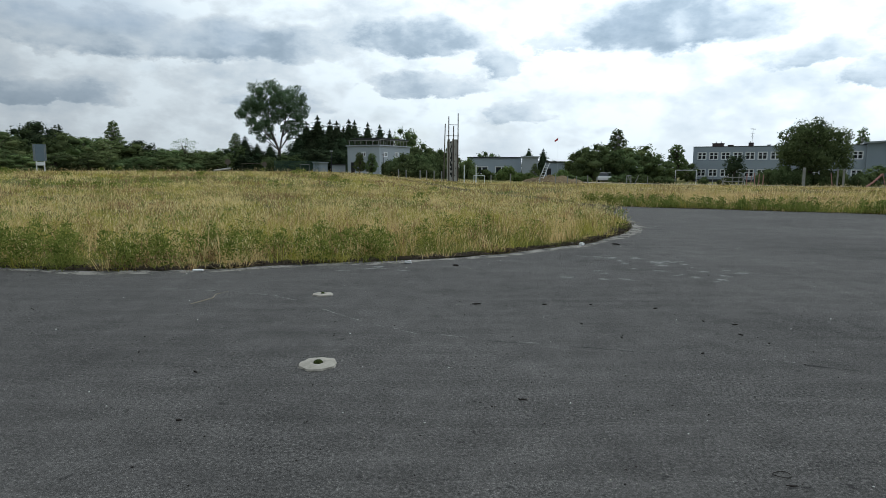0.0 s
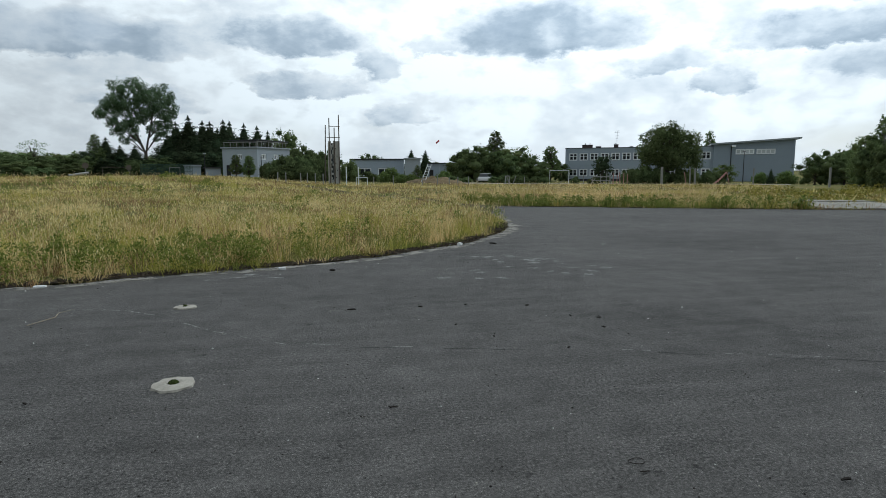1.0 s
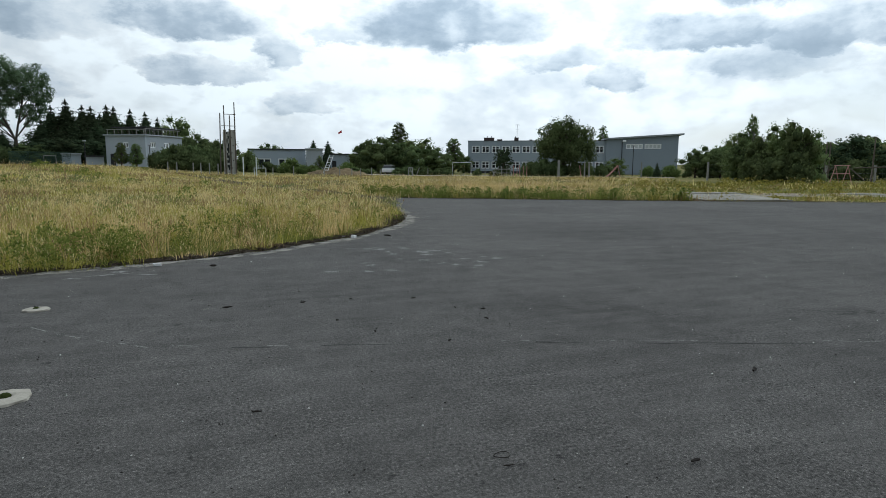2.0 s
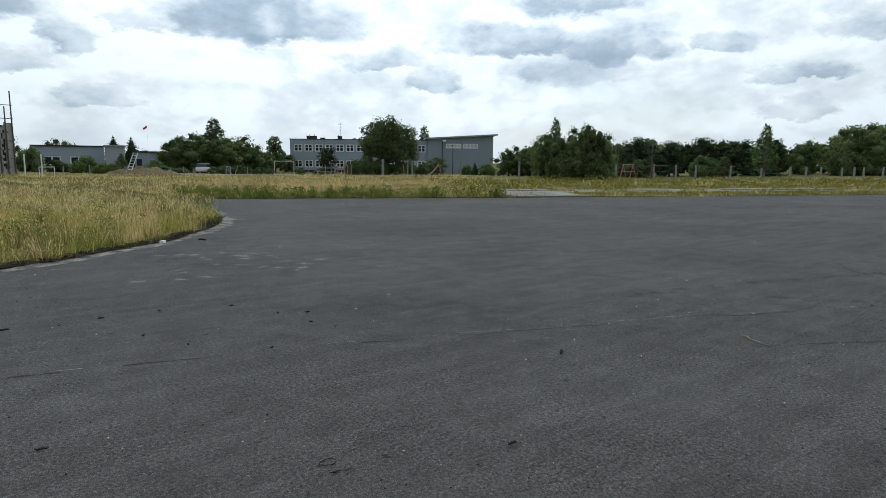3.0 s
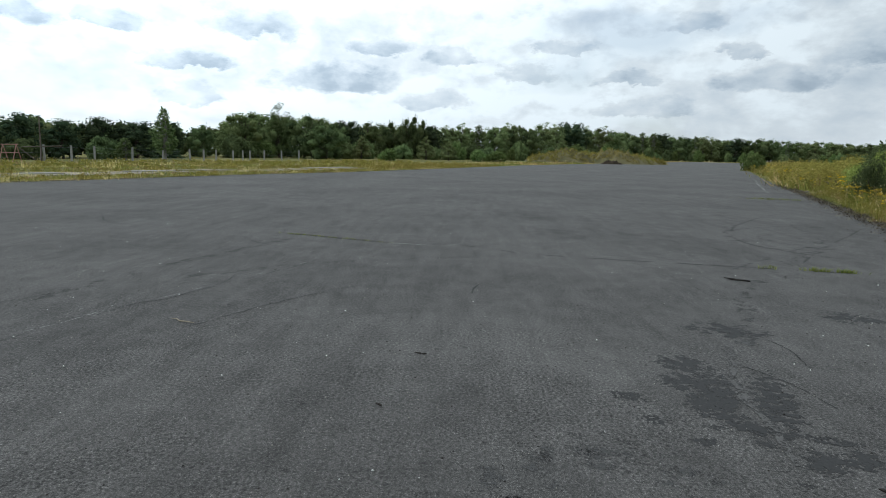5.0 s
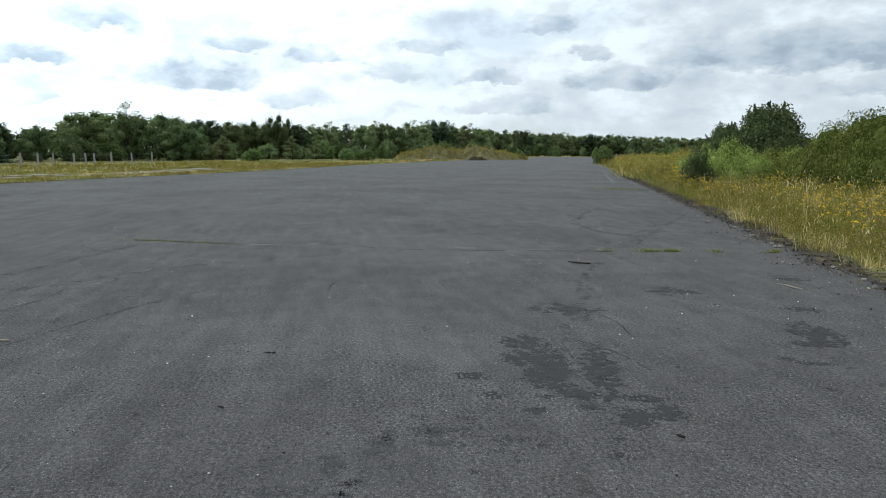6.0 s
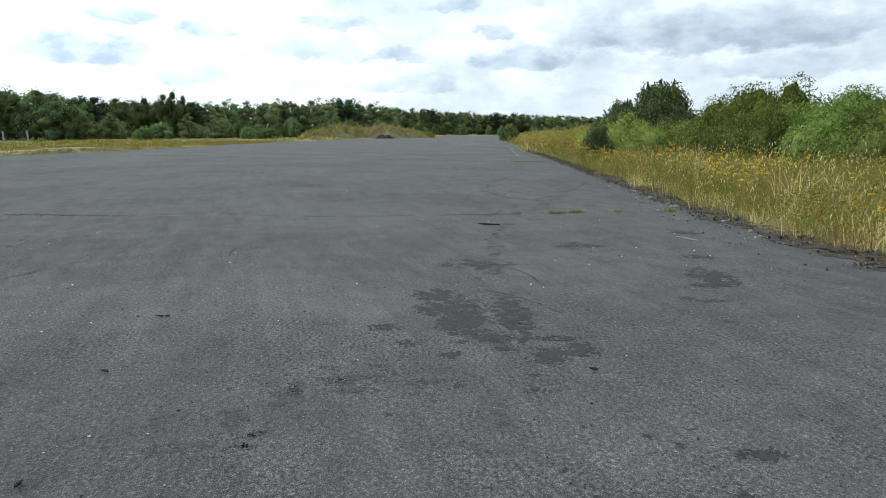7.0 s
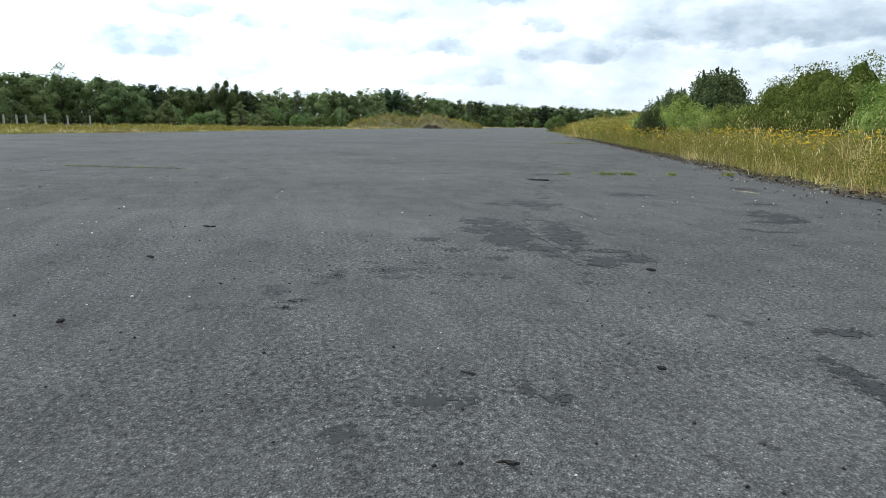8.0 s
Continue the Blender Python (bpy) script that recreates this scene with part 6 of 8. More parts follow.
# ---- training tower and yard things ----
def tower():
    x, y = polar(1.28, 75)
    g = ground_at(x, y) - 0.05
    top = 5.27 - g
    t = thing("climbing_tower", pose(x, y, g, 0, 0, 24) @ Matrix.Diagonal((0.8, 0.8, 1, 1)), "grey timber and concrete training tower with poles", "tower")
    H = top - 0.1
    part("wall", boxes((0.16, -0.5, 0, 0.88, -0.36, H - 0.05), bevel=0.015), TOWERGREY, t)
    part("wall", boxes((0.74, -0.355, 0, 0.88, 0.355, H - 0.05)), TOWERGREY, t)
    part("wall", boxes((-0.45, 0.36, 0, 0.88, 0.5, H - 0.3)), TOWERGREY, t)
    part("wall", boxes((-0.45, -0.355, 0, -0.33, 0.355, H - 0.05)), TOWERGREY, t)
    part("pier", boxes((0.02, -0.53, 0, 0.155, -0.36, H)), TOWERGREY, t)
    # added dark board that stands for the shade inside the tower's gaps
    part("inner_board", boxes((-0.325, -0.34, 0, 0.15, -0.31, H - 0.3)), DARKTRIM, t)
    # rough blocks of the climbing face, some left out
    r = random.Random(9)
    block = bpy.data.meshes.new("block")
    bm = boxes((0, 0, 0, 0.22, 0.16, 0.25), bevel=0.018)
    bm.to_mesh(block)
    bm.free()
    block.materials.append(TOWERGREY)
    for row in range(int(H / 0.27)):
        for c in range(2):
            if r.random() < (0.52 if row > 6 else 0.30):
                continue
            ob = mesh_part("block", block, t)
            ob.location = (-0.45 + 0.235 * c + r.uniform(-0.01, 0.01), -0.52 - r.uniform(0, 0.07), 0.27 * row)
    for z in (0.9, 1.6, 2.3, 3.0, 3.7, 4.4):
        part("foothold", boxes((0.882, -0.3, z, 0.98, -0.1, z + 0.1)), DARKTRIM, t)
        part("foothold", boxes((0.882, 0.1, z + 0.3, 0.98, 0.3, z + 0.4)), DARKTRIM, t)
    for k in range(5):
        part("foothold", boxes((0.28 + 0.2 * (k % 2), -0.56, 0.7 + 0.85 * k, 0.40 + 0.2 * (k % 2), -0.502, 0.8 + 0.85 * k)), DARKTRIM, t)
    for px, py, h, lean in ((-1.12, -0.3, 6.95, 0.22), (-0.66, -0.55, 7.8, 0.0), (0.10, -0.66, 6.7, 0.0), (0.84, -0.66, 8.2, 0.0)):
        bm = bmesh.new()
        tube(bm, [(px - lean, py, 0), (px, py, h - g)], [0.10, 0.07], 8)
        part("pole", bm, WOODPOLE, t)
    for z in (top + 0.25, top + 1.55):
        bm = bmesh.new()
        tube(bm, [(-1.1 if z < top + 1 else -0.66, -0.62, z), (1.0, -0.66, z + 0.02)], [0.035, 0.035], 6)
        part("crossbar", bm, WOODPOLE, t)


tower()


def goal(az0, az1, d, h, label, turn=0.0, paint=WHITE):
    a, b = Vector((*polar(az0, d), 0)), Vector((*polar(az1, d + turn), 0))
    g = ground_at(a.x, a.y) - 0.05
    v = b - a
    w, rz = v.length, math.degrees(math.atan2(v.y, v.x))
    t = thing("goal_frame", pose(a.x, a.y, g, 0, 0, rz), label, "goal", "goals")
    for xx in (0, w):
        part("post", boxes((xx - 0.035, -0.035, 0, xx + 0.035, 0.035, h), bevel=0.01), paint, t)
        bm = bmesh.new()
        tube(bm, [(xx, 0.06, h - 0.05), (xx, 1.0, 0.02)], [0.03, 0.03], 6)
        part("stay", bm, STEEL, t)
    part("crossbar", boxes((-0.035, -0.035, h + 0.002, w + 0.035, 0.035, h + 0.07), bevel=0.01), paint, t)


goal(21.3, 23.0, 96, 2.0, "white metal goal frame on the school pitch")
goal(-17.4, -15.4, 96, 1.25, "grey low bar frame on the meadow", 0.0, WOODPOLE)
goal(-12.4, -11.6, 98, 1.2, "small grey goal frame on the meadow", 0.0, POST)
goal(3.4, 4.4, 70, 0.85, "low white bar frame by the tower")


def sign(az, d, top, size, label):
    x, y = polar(az, d)
    g = ground_at(x, y) - 0.05
    t = thing("sign_post", pose(x, y, g), label, "sign", "signs")
    bm = bmesh.new()
    tube(bm, [(0, 0, 0), (0, 0, top - g)], [0.035, 0.035], 6)
    part("post", bm, STEEL, t)
    bm = bmesh.new()
    bmesh.ops.create_cone(bm, cap_ends=True, segments=20, radius1=size / 2, radius2=size / 2, depth=0.03)
    bmesh.ops.rotate(bm, cent=(0, 0, 0), matrix=Matrix.Rotation(radians(90), 3, "X"), verts=bm.verts)
    bmesh.ops.translate(bm, vec=(0, -0.06, top - g - size / 2), verts=bm.verts)
    part("plate", bm, WOODPOLE, t, "round grey back of the plate")


sign(-18.6, 88, 2.75, 0.75, "round traffic sign seen from behind")
sign(-15.5, 92, 2.5, 0.7, "round traffic sign on a thin post")


def info_board():
    x, y = polar(-32.45, 92)
    g = ground_at(x, y) - 0.05
    t = thing("notice_board", pose(x, y, g, 0, 0, 32), "tall blue-grey notice board on two white legs", "notice board")
    for xx in (-0.42, 0.42):
        part("leg", boxes((xx - 0.06, -0.06, 0, xx + 0.06, 0.06, 4.3 - g), bevel=0.01), WHITE, t)
    part("panel", boxes((-0.70, -0.12, 2.3 - g, 0.70, -0.065, 4.35 - g), bevel=0.01), BLUEGREY, t)
    part("lower_panel", boxes((-0.5, -0.12, 1.75 - g, 0.5, -0.065, 2.2 - g), bevel=0.01), WHITE, t, "white lower panel")
    for xx in (-0.66, -0.52, 0.52, 0.66):
        part("upright", boxes((xx - 0.03, -0.17, 2.3 - g, xx + 0.03, -0.124, 4.4 - g)), STEEL, t)


info_board()


def stake(az, d, top, w=0.11, mat=POST, name="post", label="weathered concrete post in the grass", group="yard posts", lean=0.0):
    x, y = polar(az, d)
    g = ground_at(x, y) - 0.05
    bm = boxes((-w / 2, -w / 2, 0, w / 2, w / 2, max(0.5, top - g)), bevel=0.012)
    ob = part(name, bm, mat)
    ob.matrix_basis = pose(x, y, g, 0, lean, -az)
    return tagged(ob, label, "post", group)


for az_, d, top in ((-3.6, 70, 1.5), (-2.9, 70, 1.45), (-1.6, 70, 1.4), (-1.0, 70, 1.4), (-0.3, 70, 1.35), (0.4, 70, 1.3), (5.0, 72, 0.9), (6.8, 72, 1.05), (9.5, 72, 1.0), (10.9, 72, 1.1), (12.0, 74, 0.8), (12.8, 74, 0.85), (13.8, 76, 0.9), (14.6, 76, 0.7)):
    stake(az_, d, top, 0.12)
for az_, top in ((2.5, 2.05), (3.6, 2.05)):
    stake(az_, 70, top, 0.12, WHITE, "white_post", "white painted post by the tower", "white posts")
for az_, d, top, w in ((31.0, 80, 1.95, .30), (33.3, 82, 1.8, .16), (33.7, 82, 1.75, .22), (38.2, 78, 1.75, .16), (24.3, 88, 1.1, .1), (19.0, 84, 0.75, .1), (25.8, 84, 1.15, .09), (26.3, 84, 1.2, .09), (26.6, 84, 1.1, .08)):
    stake(az_, d, top, w)
for az_, top, w, ln in ((26.9, 1.2, .11, 0), (27.2, 1.0, .09, 4), (27.5, 1.3, .11, -3), (27.8, 1.2, .08, 0), (28.1, 1.1, .10, 2), (33.0, 1.3, .09, -8)):
    stake(az_, 84, top, w, PINK, "painted_post", "faded reddish post in the school yard", "reddish posts", ln)
for az_, top, ln in ((24.9, 0.75, 38), (25.3, 0.7, -35), (17.9, 0.95, 22), (17.6, 0.95, -20), (22.0, 0.45, 55)):
    stake(az_, 83, top, 0.09, POST, "leaning_plank", "weathered plank leaning in the yard", "leaning planks", ln)


stake(52.35, 69, 3.7, 0.13, WOODPOLE, "wooden_pole", "tall dark wooden pole by the fence", "tall poles")


def slide(az, d, top, w, label):
    """A sloping chute on a ladder frame."""
    x, y = polar(az, d)
    g = ground_at(x, y) - 0.05
    h = top - g
    t = thing("slide", pose(x, y, g, 0, 0, -az), label, "slide", "playground")
    bm = bmesh.new()
    tube(bm, [(-w, -0.15, 0.1), (-w * 0.5, -0.15, h * 0.4), (0.1, -0.15, h)], [0.045, 0.045, 0.045], 6)
    tube(bm, [(-w, 0.25, 0.1), (-w * 0.5, 0.25, h * 0.4), (0.1, 0.25, h)], [0.07, 0.07, 0.07], 6)
    part("chute_rail", bm, PINK, t)
    bm = bmesh.new()
    for k in range(7):
        f0, f1 = k / 7, (k + 1) / 7
        xa, xb = -w + (w + 0.1) * f0, -w + (w + 0.1) * f1
        box(bm, xa, -0.1, 0.06 + (h - 0.1) * f0 ** 1.2, xb, 0.2, 0.1 + (h - 0.1) * f1 ** 1.2)
    part("chute", bm, PINK, t, "faded red chute")
    for yy in (-0.15, 0.25):
        bm = bmesh.new()
        tube(bm, [(0.5, yy, 0), (0.12, yy, h + 0.05)], [0.04, 0.04], 6)
        part("ladder_rail", bm, PINK, t)
    for k in range(1, 5):
        z = h * k / 5
        bm = bmesh.new()
        tube(bm, [((0.5 - 0.38 * k / 5), -0.15, z), ((0.5 - 0.38 * k / 5), 0.25, z)], [0.025, 0.025], 5)
        part("rung", bm, STEEL, t)


slide(36.1, 86, 1.3, 1.35, "faded red playground slide by the fence")


def ladder(az, d, foot, top, lean):
    """A white double-railed ladder leaning out of the sand heap."""
    x, y = polar(az, d)
    t = thing("ladder", pose(x, y, foot, 0, 0, -az), "white painted ladder leaning above the sand heap", "ladder", "playground")
    h = top - foot
    for xx in (-0.24, 0.24):
        bm = bmesh.new()
        tube(bm, [(xx, 0, 0), (xx + lean, 0.2, h)], [0.045, 0.045], 6)
        part("rail", bm, WHITE, t)
    for k in range(1, 7):
        f = k / 7
        bm = bmesh.new()
        tube(bm, [(-0.24 + lean * f, 0.2 * f, h * f), (0.24 + lean * f, 0.2 * f, h * f)], [0.03, 0.03], 5)
        part("rung", bm, WHITE, t)


ladder(9.6, 80, 0.2, 2.45, 0.85)


def a_frame(az, d, h, w, label, mat):
    x, y = polar(az, d)
    g = ground_at(x, y) - 0.05
    t = thing("playground_frame", pose(x, y, g, 0, 0, -az), label, "climbing frame", "playground")
    for xx in (-w / 2, w / 2):
        for yy in (-0.55, 0.55):
            bm = bmesh.new()
            tube(bm, [(xx * 1.15, yy, 0), (xx, 0, h)], [0.05, 0.05], 6)
            part("leg", bm, mat, t)
    bm = bmesh.new()
    tube(bm, [(-w / 2, 0, h), (w / 2, 0, h)], [0.05, 0.05], 6)
    part("bar", bm, mat, t)
    bm = bmesh.new()
    tube(bm, [(-w / 2, -0.28, h * 0.5), (w / 2, -0.28, h * 0.5)], [0.04, 0.04], 6)
    part("bar", bm, mat, t)


def red_frame(az, d):
    """Faded red swing frame: two A-shaped ends, a top bar and slanting stays."""
    x, y = polar(az, d)
    g = ground_at(x, y) - 0.05
    t = thing("swing_frame", pose(x, y, g, 0, 0, -az), "faded red swing frame beside the fence", "swing frame", "playground")
    for xx in (-0.35, 0.65):
        for s_ in (-0.5, 0.5):
            bm = bmesh.new()
            tube(bm, [(xx + 0.7 * s_, s_ * 0.5, 0), (xx, 0, 1.55)], [0.04, 0.035], 6)
            part("leg", bm, PINK, t)
    for z, y0 in ((1.55, 0.0), (0.8, -0.12)):
        bm = bmesh.new()
        tube(bm, [(-0.5, y0, z), (0.8, y0, z + 0.03)], [0.035, 0.035], 6)
        part("bar", bm, PINK, t)
    for x0, x1 in ((-1.9, -0.6), (2.2, 0.8)):
        bm = bmesh.new()
        tube(bm, [(x0, -0.3, 0), (x1, 0, 1.35)], [0.045, 0.045], 6)
        part("stay", bm, WOODPOLE, t)
    bm = bmesh.new()
    tube(bm, [(1.1, 0.2, 1.35), (4.2, 0.3, 1.5)], [0.05, 0.05], 6)
    part("rail", bm, WOODPOLE, t)


red_frame(53.1, 69)
a_frame(17.4, 84, 1.1, 0.5, "low wooden trestle frame in the yard", POST)
a_frame(25.9, 84, 1.0, 2.2, "low grey bar frame in the school yard", POST)


def flag():
    x, y = polar(11.15, 110)
    t = thing("flagpole", pose(x, y, -0.2), "thin flagpole with a red flag", "flag")
    bm = bmesh.new()
    tube(bm, [(0, 0, 0), (0, 0, 7.3)], [0.012, 0.006], 6)
    part("pole", bm, WHITE, t)
    bm = bmesh.new()
    n = 6
    cols = []
    for k in range(n + 1):
        f = k / n
        cols.append([bm.verts.new((-0.62 * f, 0.08 * math.sin(5 * f), 7.25 - 0.38 * f - dz + 0.05 * math.sin(7 * f))) for dz in (0.0, 0.42 - 0.1 * f)])
    for a, b in zip(cols, cols[1:]):
        bm.faces.new((a[0], b[0], b[1], a[1]))
    bmesh.ops.solidify(bm, geom=bm.faces, thickness=0.01)
    part("cloth", bm, RED, t, "red cloth")


flag()


def car(az, d, heading, paint, label):
    """A small hatchback: body with raked cabin, glass band, four wheels."""
    x, y = polar(az, d)
    g = ground_at(x, y) - 0.03
    t = thing("parked_car", pose(x, y, g, 0, 0, heading), label, "car", "parked cars")
    bm = bmesh.new()
    prof = [(-2.0, 0.35), (2.0, 0.35), (2.05, 0.62), (1.95, 0.82), (1.0, 0.95), (-1.95, 0.98), (-2.05, 0.7)]
    sides = []
    for yy in (-0.85, 0.85):
        sides.append([bm.verts.new((a, yy, b)) for a, b in prof])
    bm.faces.new(sides[0])
    bm.faces.new(list(reversed(sides[1])))
    for i in range(len(prof)):
        bm.faces.new((sides[0][i - 1], sides[0][i], sides[1][i], sides[1][i - 1]))
    bmesh.ops.bevel(bm, geom=list(bm.edges), offset=0.05, segments=2, affect="EDGES")
    part("body", bm, paint, t)
    bm = bmesh.new()
    cab = [(-1.9, 0.96), (0.95, 0.94), (0.25, 1.42), (-1.45, 1.45)]
    sides = [[bm.verts.new((a, yy * (0.8 if b > 1.1 else 1.0), b)) for a, b in cab] for yy in (-0.78, 0.78)]
    bm.faces.new(sides[0])
    bm.faces.new(list(reversed(sides[1])))
    for i in range(4):
        bm.faces.new((sides[0][i - 1], sides[0][i], sides[1][i], sides[1][i - 1]))
    part("glasshouse", bm, GLASS, t, "dark window glass")
    part("roof", boxes((-1.5, -0.64, 1.44, 0.28, 0.64, 1.50), bevel=0.02), paint, t)
    for xx in (-1.25, 1.25):
        for yy in (-0.8, 0.8):
            bm = bmesh.new()
            bmesh.ops.create_cone(bm, cap_ends=True, segments=18, radius1=0.31, radius2=0.31, depth=0.2)
            bmesh.ops.rotate(bm, cent=(0, 0, 0), matrix=Matrix.Rotation(radians(90), 3, "X"), verts=bm.verts)
            bmesh.ops.translate(bm, vec=(xx, yy, 0.31), verts=bm.verts)
            wheel = part("wheel", bm, TYRE, t)
            bm = bmesh.new()
            bmesh.ops.create_cone(bm, cap_ends=True, segments=14, radius1=0.18, radius2=0.16, depth=0.22)
            bmesh.ops.rotate(bm, cent=(0, 0, 0), matrix=Matrix.Rotation(radians(90), 3, "X"), verts=bm.verts)
            bmesh.ops.translate(bm, vec=(xx, yy, 0.31), verts=bm.verts)
            part("rim", bm, STEEL, wheel)


put("bush", 16.2, 96, -.006, 2.6, group="hedge by the school yard")
car(15.5, 100, 60, CARWHITE, "white parked car beside the trees")
car(28.6, 100, 140, CARDARK, "dark parked car before the school")
car(44.6, 100, 150, CARWHITE, "white car parked among the trees")


def heap(name, label, az, d, w, depth, h, seed, mat, group, tufts=0, mat_grass=None):
    """An uneven mound of earth."""
    x, y = polar(az, d)
    g = ground_at(x, y) - 0.2
    n = 30
    u = np.linspace(-1, 1, n)
    X, Y = np.meshgrid(u, u)
    R = np.hypot(X, Y)
    Z = np.clip(1 - R ** 2, 0, 1) ** 0.7 * (1 + 0.35 * ripple(X * w, Y * depth, w * 0.4, seed) + 0.2 * ripple(X * w, Y * depth, w * 0.14, seed + 1)) * h
    vs = np.stack([X.ravel() * w / 2, Y.ravel() * depth / 2, Z.ravel()], 1)
    i, j = np.meshgrid(np.arange(n - 1), np.arange(n - 1))
    k = (j * n + i).ravel()
    fs = np.stack([k, k + 1, k + n + 1, k + n], 1)
    ob = mesh_part(name, array_mesh(name, vs, fs, mat, True))
    ob.matrix_basis = pose(x, y, g, 0, 0, -az)
    if tufts:
        r = np.random.RandomState(seed + 5)
        u, v = r.uniform(-0.8, 0.8, tufts), r.uniform(-0.8, 0.8, tufts)
        hh = np.clip(1 - u ** 2 - v ** 2, 0, 1) ** 0.7 * (1 + 0.35 * ripple(u * w, v * depth, w * 0.4, seed) + 0.2 * ripple(u * w, v * depth, w * 0.14, seed + 1)) * h
        a = radians(-az)
        px, py = u * w / 2, v * depth / 2
        vv, ff = tuft_blades(x + px * math.cos(a) - py * math.sin(a), y + px * math.sin(a) + py * math.cos(a), r.uniform(0, 6.28, tufts), seed + 6, np.full(tufts, 0.55), 0.13, 1.0, 1)
        vv = vv.reshape(-1, 3, 3)
        vv[:, :, 2] += (hh - 0.2)[:, None]
        stuff("heap_grass", (vv.reshape(-1, 3), ff), mat_grass, "dry grass growing on the mound")
    return tagged(ob, label, "heap", group)


heap("earth_heap", "low brown sand heap partly overgrown", 10.7, 81, 8.6, 4.5, 0.85, 3, SANDHILL, "heaps")
HEAPSOIL = weathered("overgrown_earth", (0.085, 0.085, 0.036), (0.215, 0.185, 0.095), 0.35, 4.0, 0.95, 0.6, 0.1)
for az_, d, w, h in ((97.2, 150, 9, 1.9), (99.3, 152, 13, 3.1), (101.3, 156, 12, 2.7), (103.4, 154, 15, 3.2), (105.3, 158, 11, 2.3), (106.6, 162, 9, 1.5)):
    heap("earth_mound", "brown overgrown earth mound beside the runway", az_, d, w, 8, h * 0.85, int(az_ * 3), HEAPSOIL, "earth mounds", 4200, GOLDWEED if int(az_) % 2 else OLIVEBLADE)
heap("dark_soil_heap", "small dark soil heap at the runway edge", 103.3, 142, 5.0, 3.0, 0.85, 12, DIRT, "heaps")


# ---- fence along the field ----
def fence():
    fx0, fy0, ux, uy = 49.5, 47.0, 0.915, -0.403
    t = thing("field_fence", pose(0, 0, 0), "old wire fence on weathered concrete posts", "fence")
    tops = []
    for az_, el in ((43.6, .003), (45.6, .001), (47.3, .0), (52.2, -.001), (55.4, .0), (57.2, -.0008), (58.8, -.0012), (61.5, -.0017), (63.8, -.005), (65.9, -.0026), (67.0, -.0025), (68.0, -.0025), (69.4, -.003), (70.2, -.0025), (70.8, -.0025), (72.0, -.0016), (73.5, -.0016), (75.0, -.0006)):
        tn = math.tan(radians(az_))
        s = (fy0 * tn - fx0) / (ux - uy * tn)
        x, y = fx0 + ux * s, fy0 + uy * s
        d = math.hypot(x, y)
        top = EYE + el * d
        g = ground_at(x, y) - 0.1
        bm = boxes((-0.085, -0.085, 0, 0.085, 0.085, top - g), bevel=0.015)
        ob = part("post", bm, POST, t)
        ob.matrix_basis = pose(x, y, g, rng.uniform(-1.5, 1.5), rng.uniform(-2, 2), 66 + rng.uniform(-8, 8))
        tops.append((x, y, g, top))
    for h in (0.25, 0.55, 0.88):
        bm = bmesh.new()
        for a, b in zip(tops, tops[1:]):
            za, zb = a[2] + (a[3] - a[2]) * h, b[2] + (b[3] - b[2]) * h
            tube(bm, [(a[0], a[1], za), ((a[0] + b[0]) / 2, (a[1] + b[1]) / 2, (za + zb) / 2 - 0.06), (b[0], b[1], zb)], [0.004, 0.004, 0.004], 3)
        part("wire", bm, STEEL, t)
    for az_, el in ((52.25, .029), (55.35, .037)):
        tn = math.tan(radians(az_))
        s = (fy0 * tn - fx0) / (ux - uy * tn)
        x, y = fx0 + ux * s, fy0 + uy * s + 0.25
        bm = bmesh.new()
        h = EYE + el * math.hypot(x, y)
        tube(bm, [(x, y, -0.2), (x + 0.02, y, h * 0.5), (x + 0.06, y, h)], [0.08, 0.07, 0.055], 7)
        part("tall_pole", bm, WOODPOLE, t, "tall grey wooden pole")
        bm = bmesh.new()
        tube(bm, [(x - 0.9, y - 0.5, -0.1), (x, y, 1.2)], [0.05, 0.05], 6)
        part("brace", bm, WOODPOLE, t)


fence()


def mesh_fence(az0, az1, d, h):
    """Green welded mesh fence: posts, and panels of upright and level wires."""
    a, b = Vector((*polar(az0, d), 0)), Vector((*polar(az1, d), 0))
    g = ground_at(a.x, a.y) - 0.1
    v = b - a
    w = v.length
    t = thing("mesh_fence", pose(a.x, a.y, g, 0, 0, math.degrees(math.atan2(v.y, v.x))), "green welded mesh fence by the house", "fence")
    n = int(w / 2.5)
    post, panel = None, None
    bm = boxes((-0.03, -0.03, 0, 0.03, 0.03, h + 0.06))
    post = bpy.data.meshes.new("post")
    bm.to_mesh(post)
    post.materials.append(FENCEGREEN)
    bm.free()
    bm = boxes(*[(0.1 + 0.115 * k, -0.012, 0.1, 0.145 + 0.115 * k, 0.012, h) for k in range(21)], *[(0.04, 0.013, z, w / n - 0.04, 0.03, z + 0.05) for z in (0.15, 0.7, 1.25, h - 0.1)])
    panel = bpy.data.meshes.new("mesh_panel")
    bm.to_mesh(panel)
    panel.materials.append(FENCEGREEN)
    bm.free()
    for k in range(n + 1):
        ob = mesh_part("post", post, t)
        ob.location = (k * w / n, 0, 0)
        if k < n:
            ob = mesh_part("mesh_panel", panel, t)
            ob.location = (k * w / n, 0, 0)


mesh_fence(-14.6, -10.6, 112, 2.0)


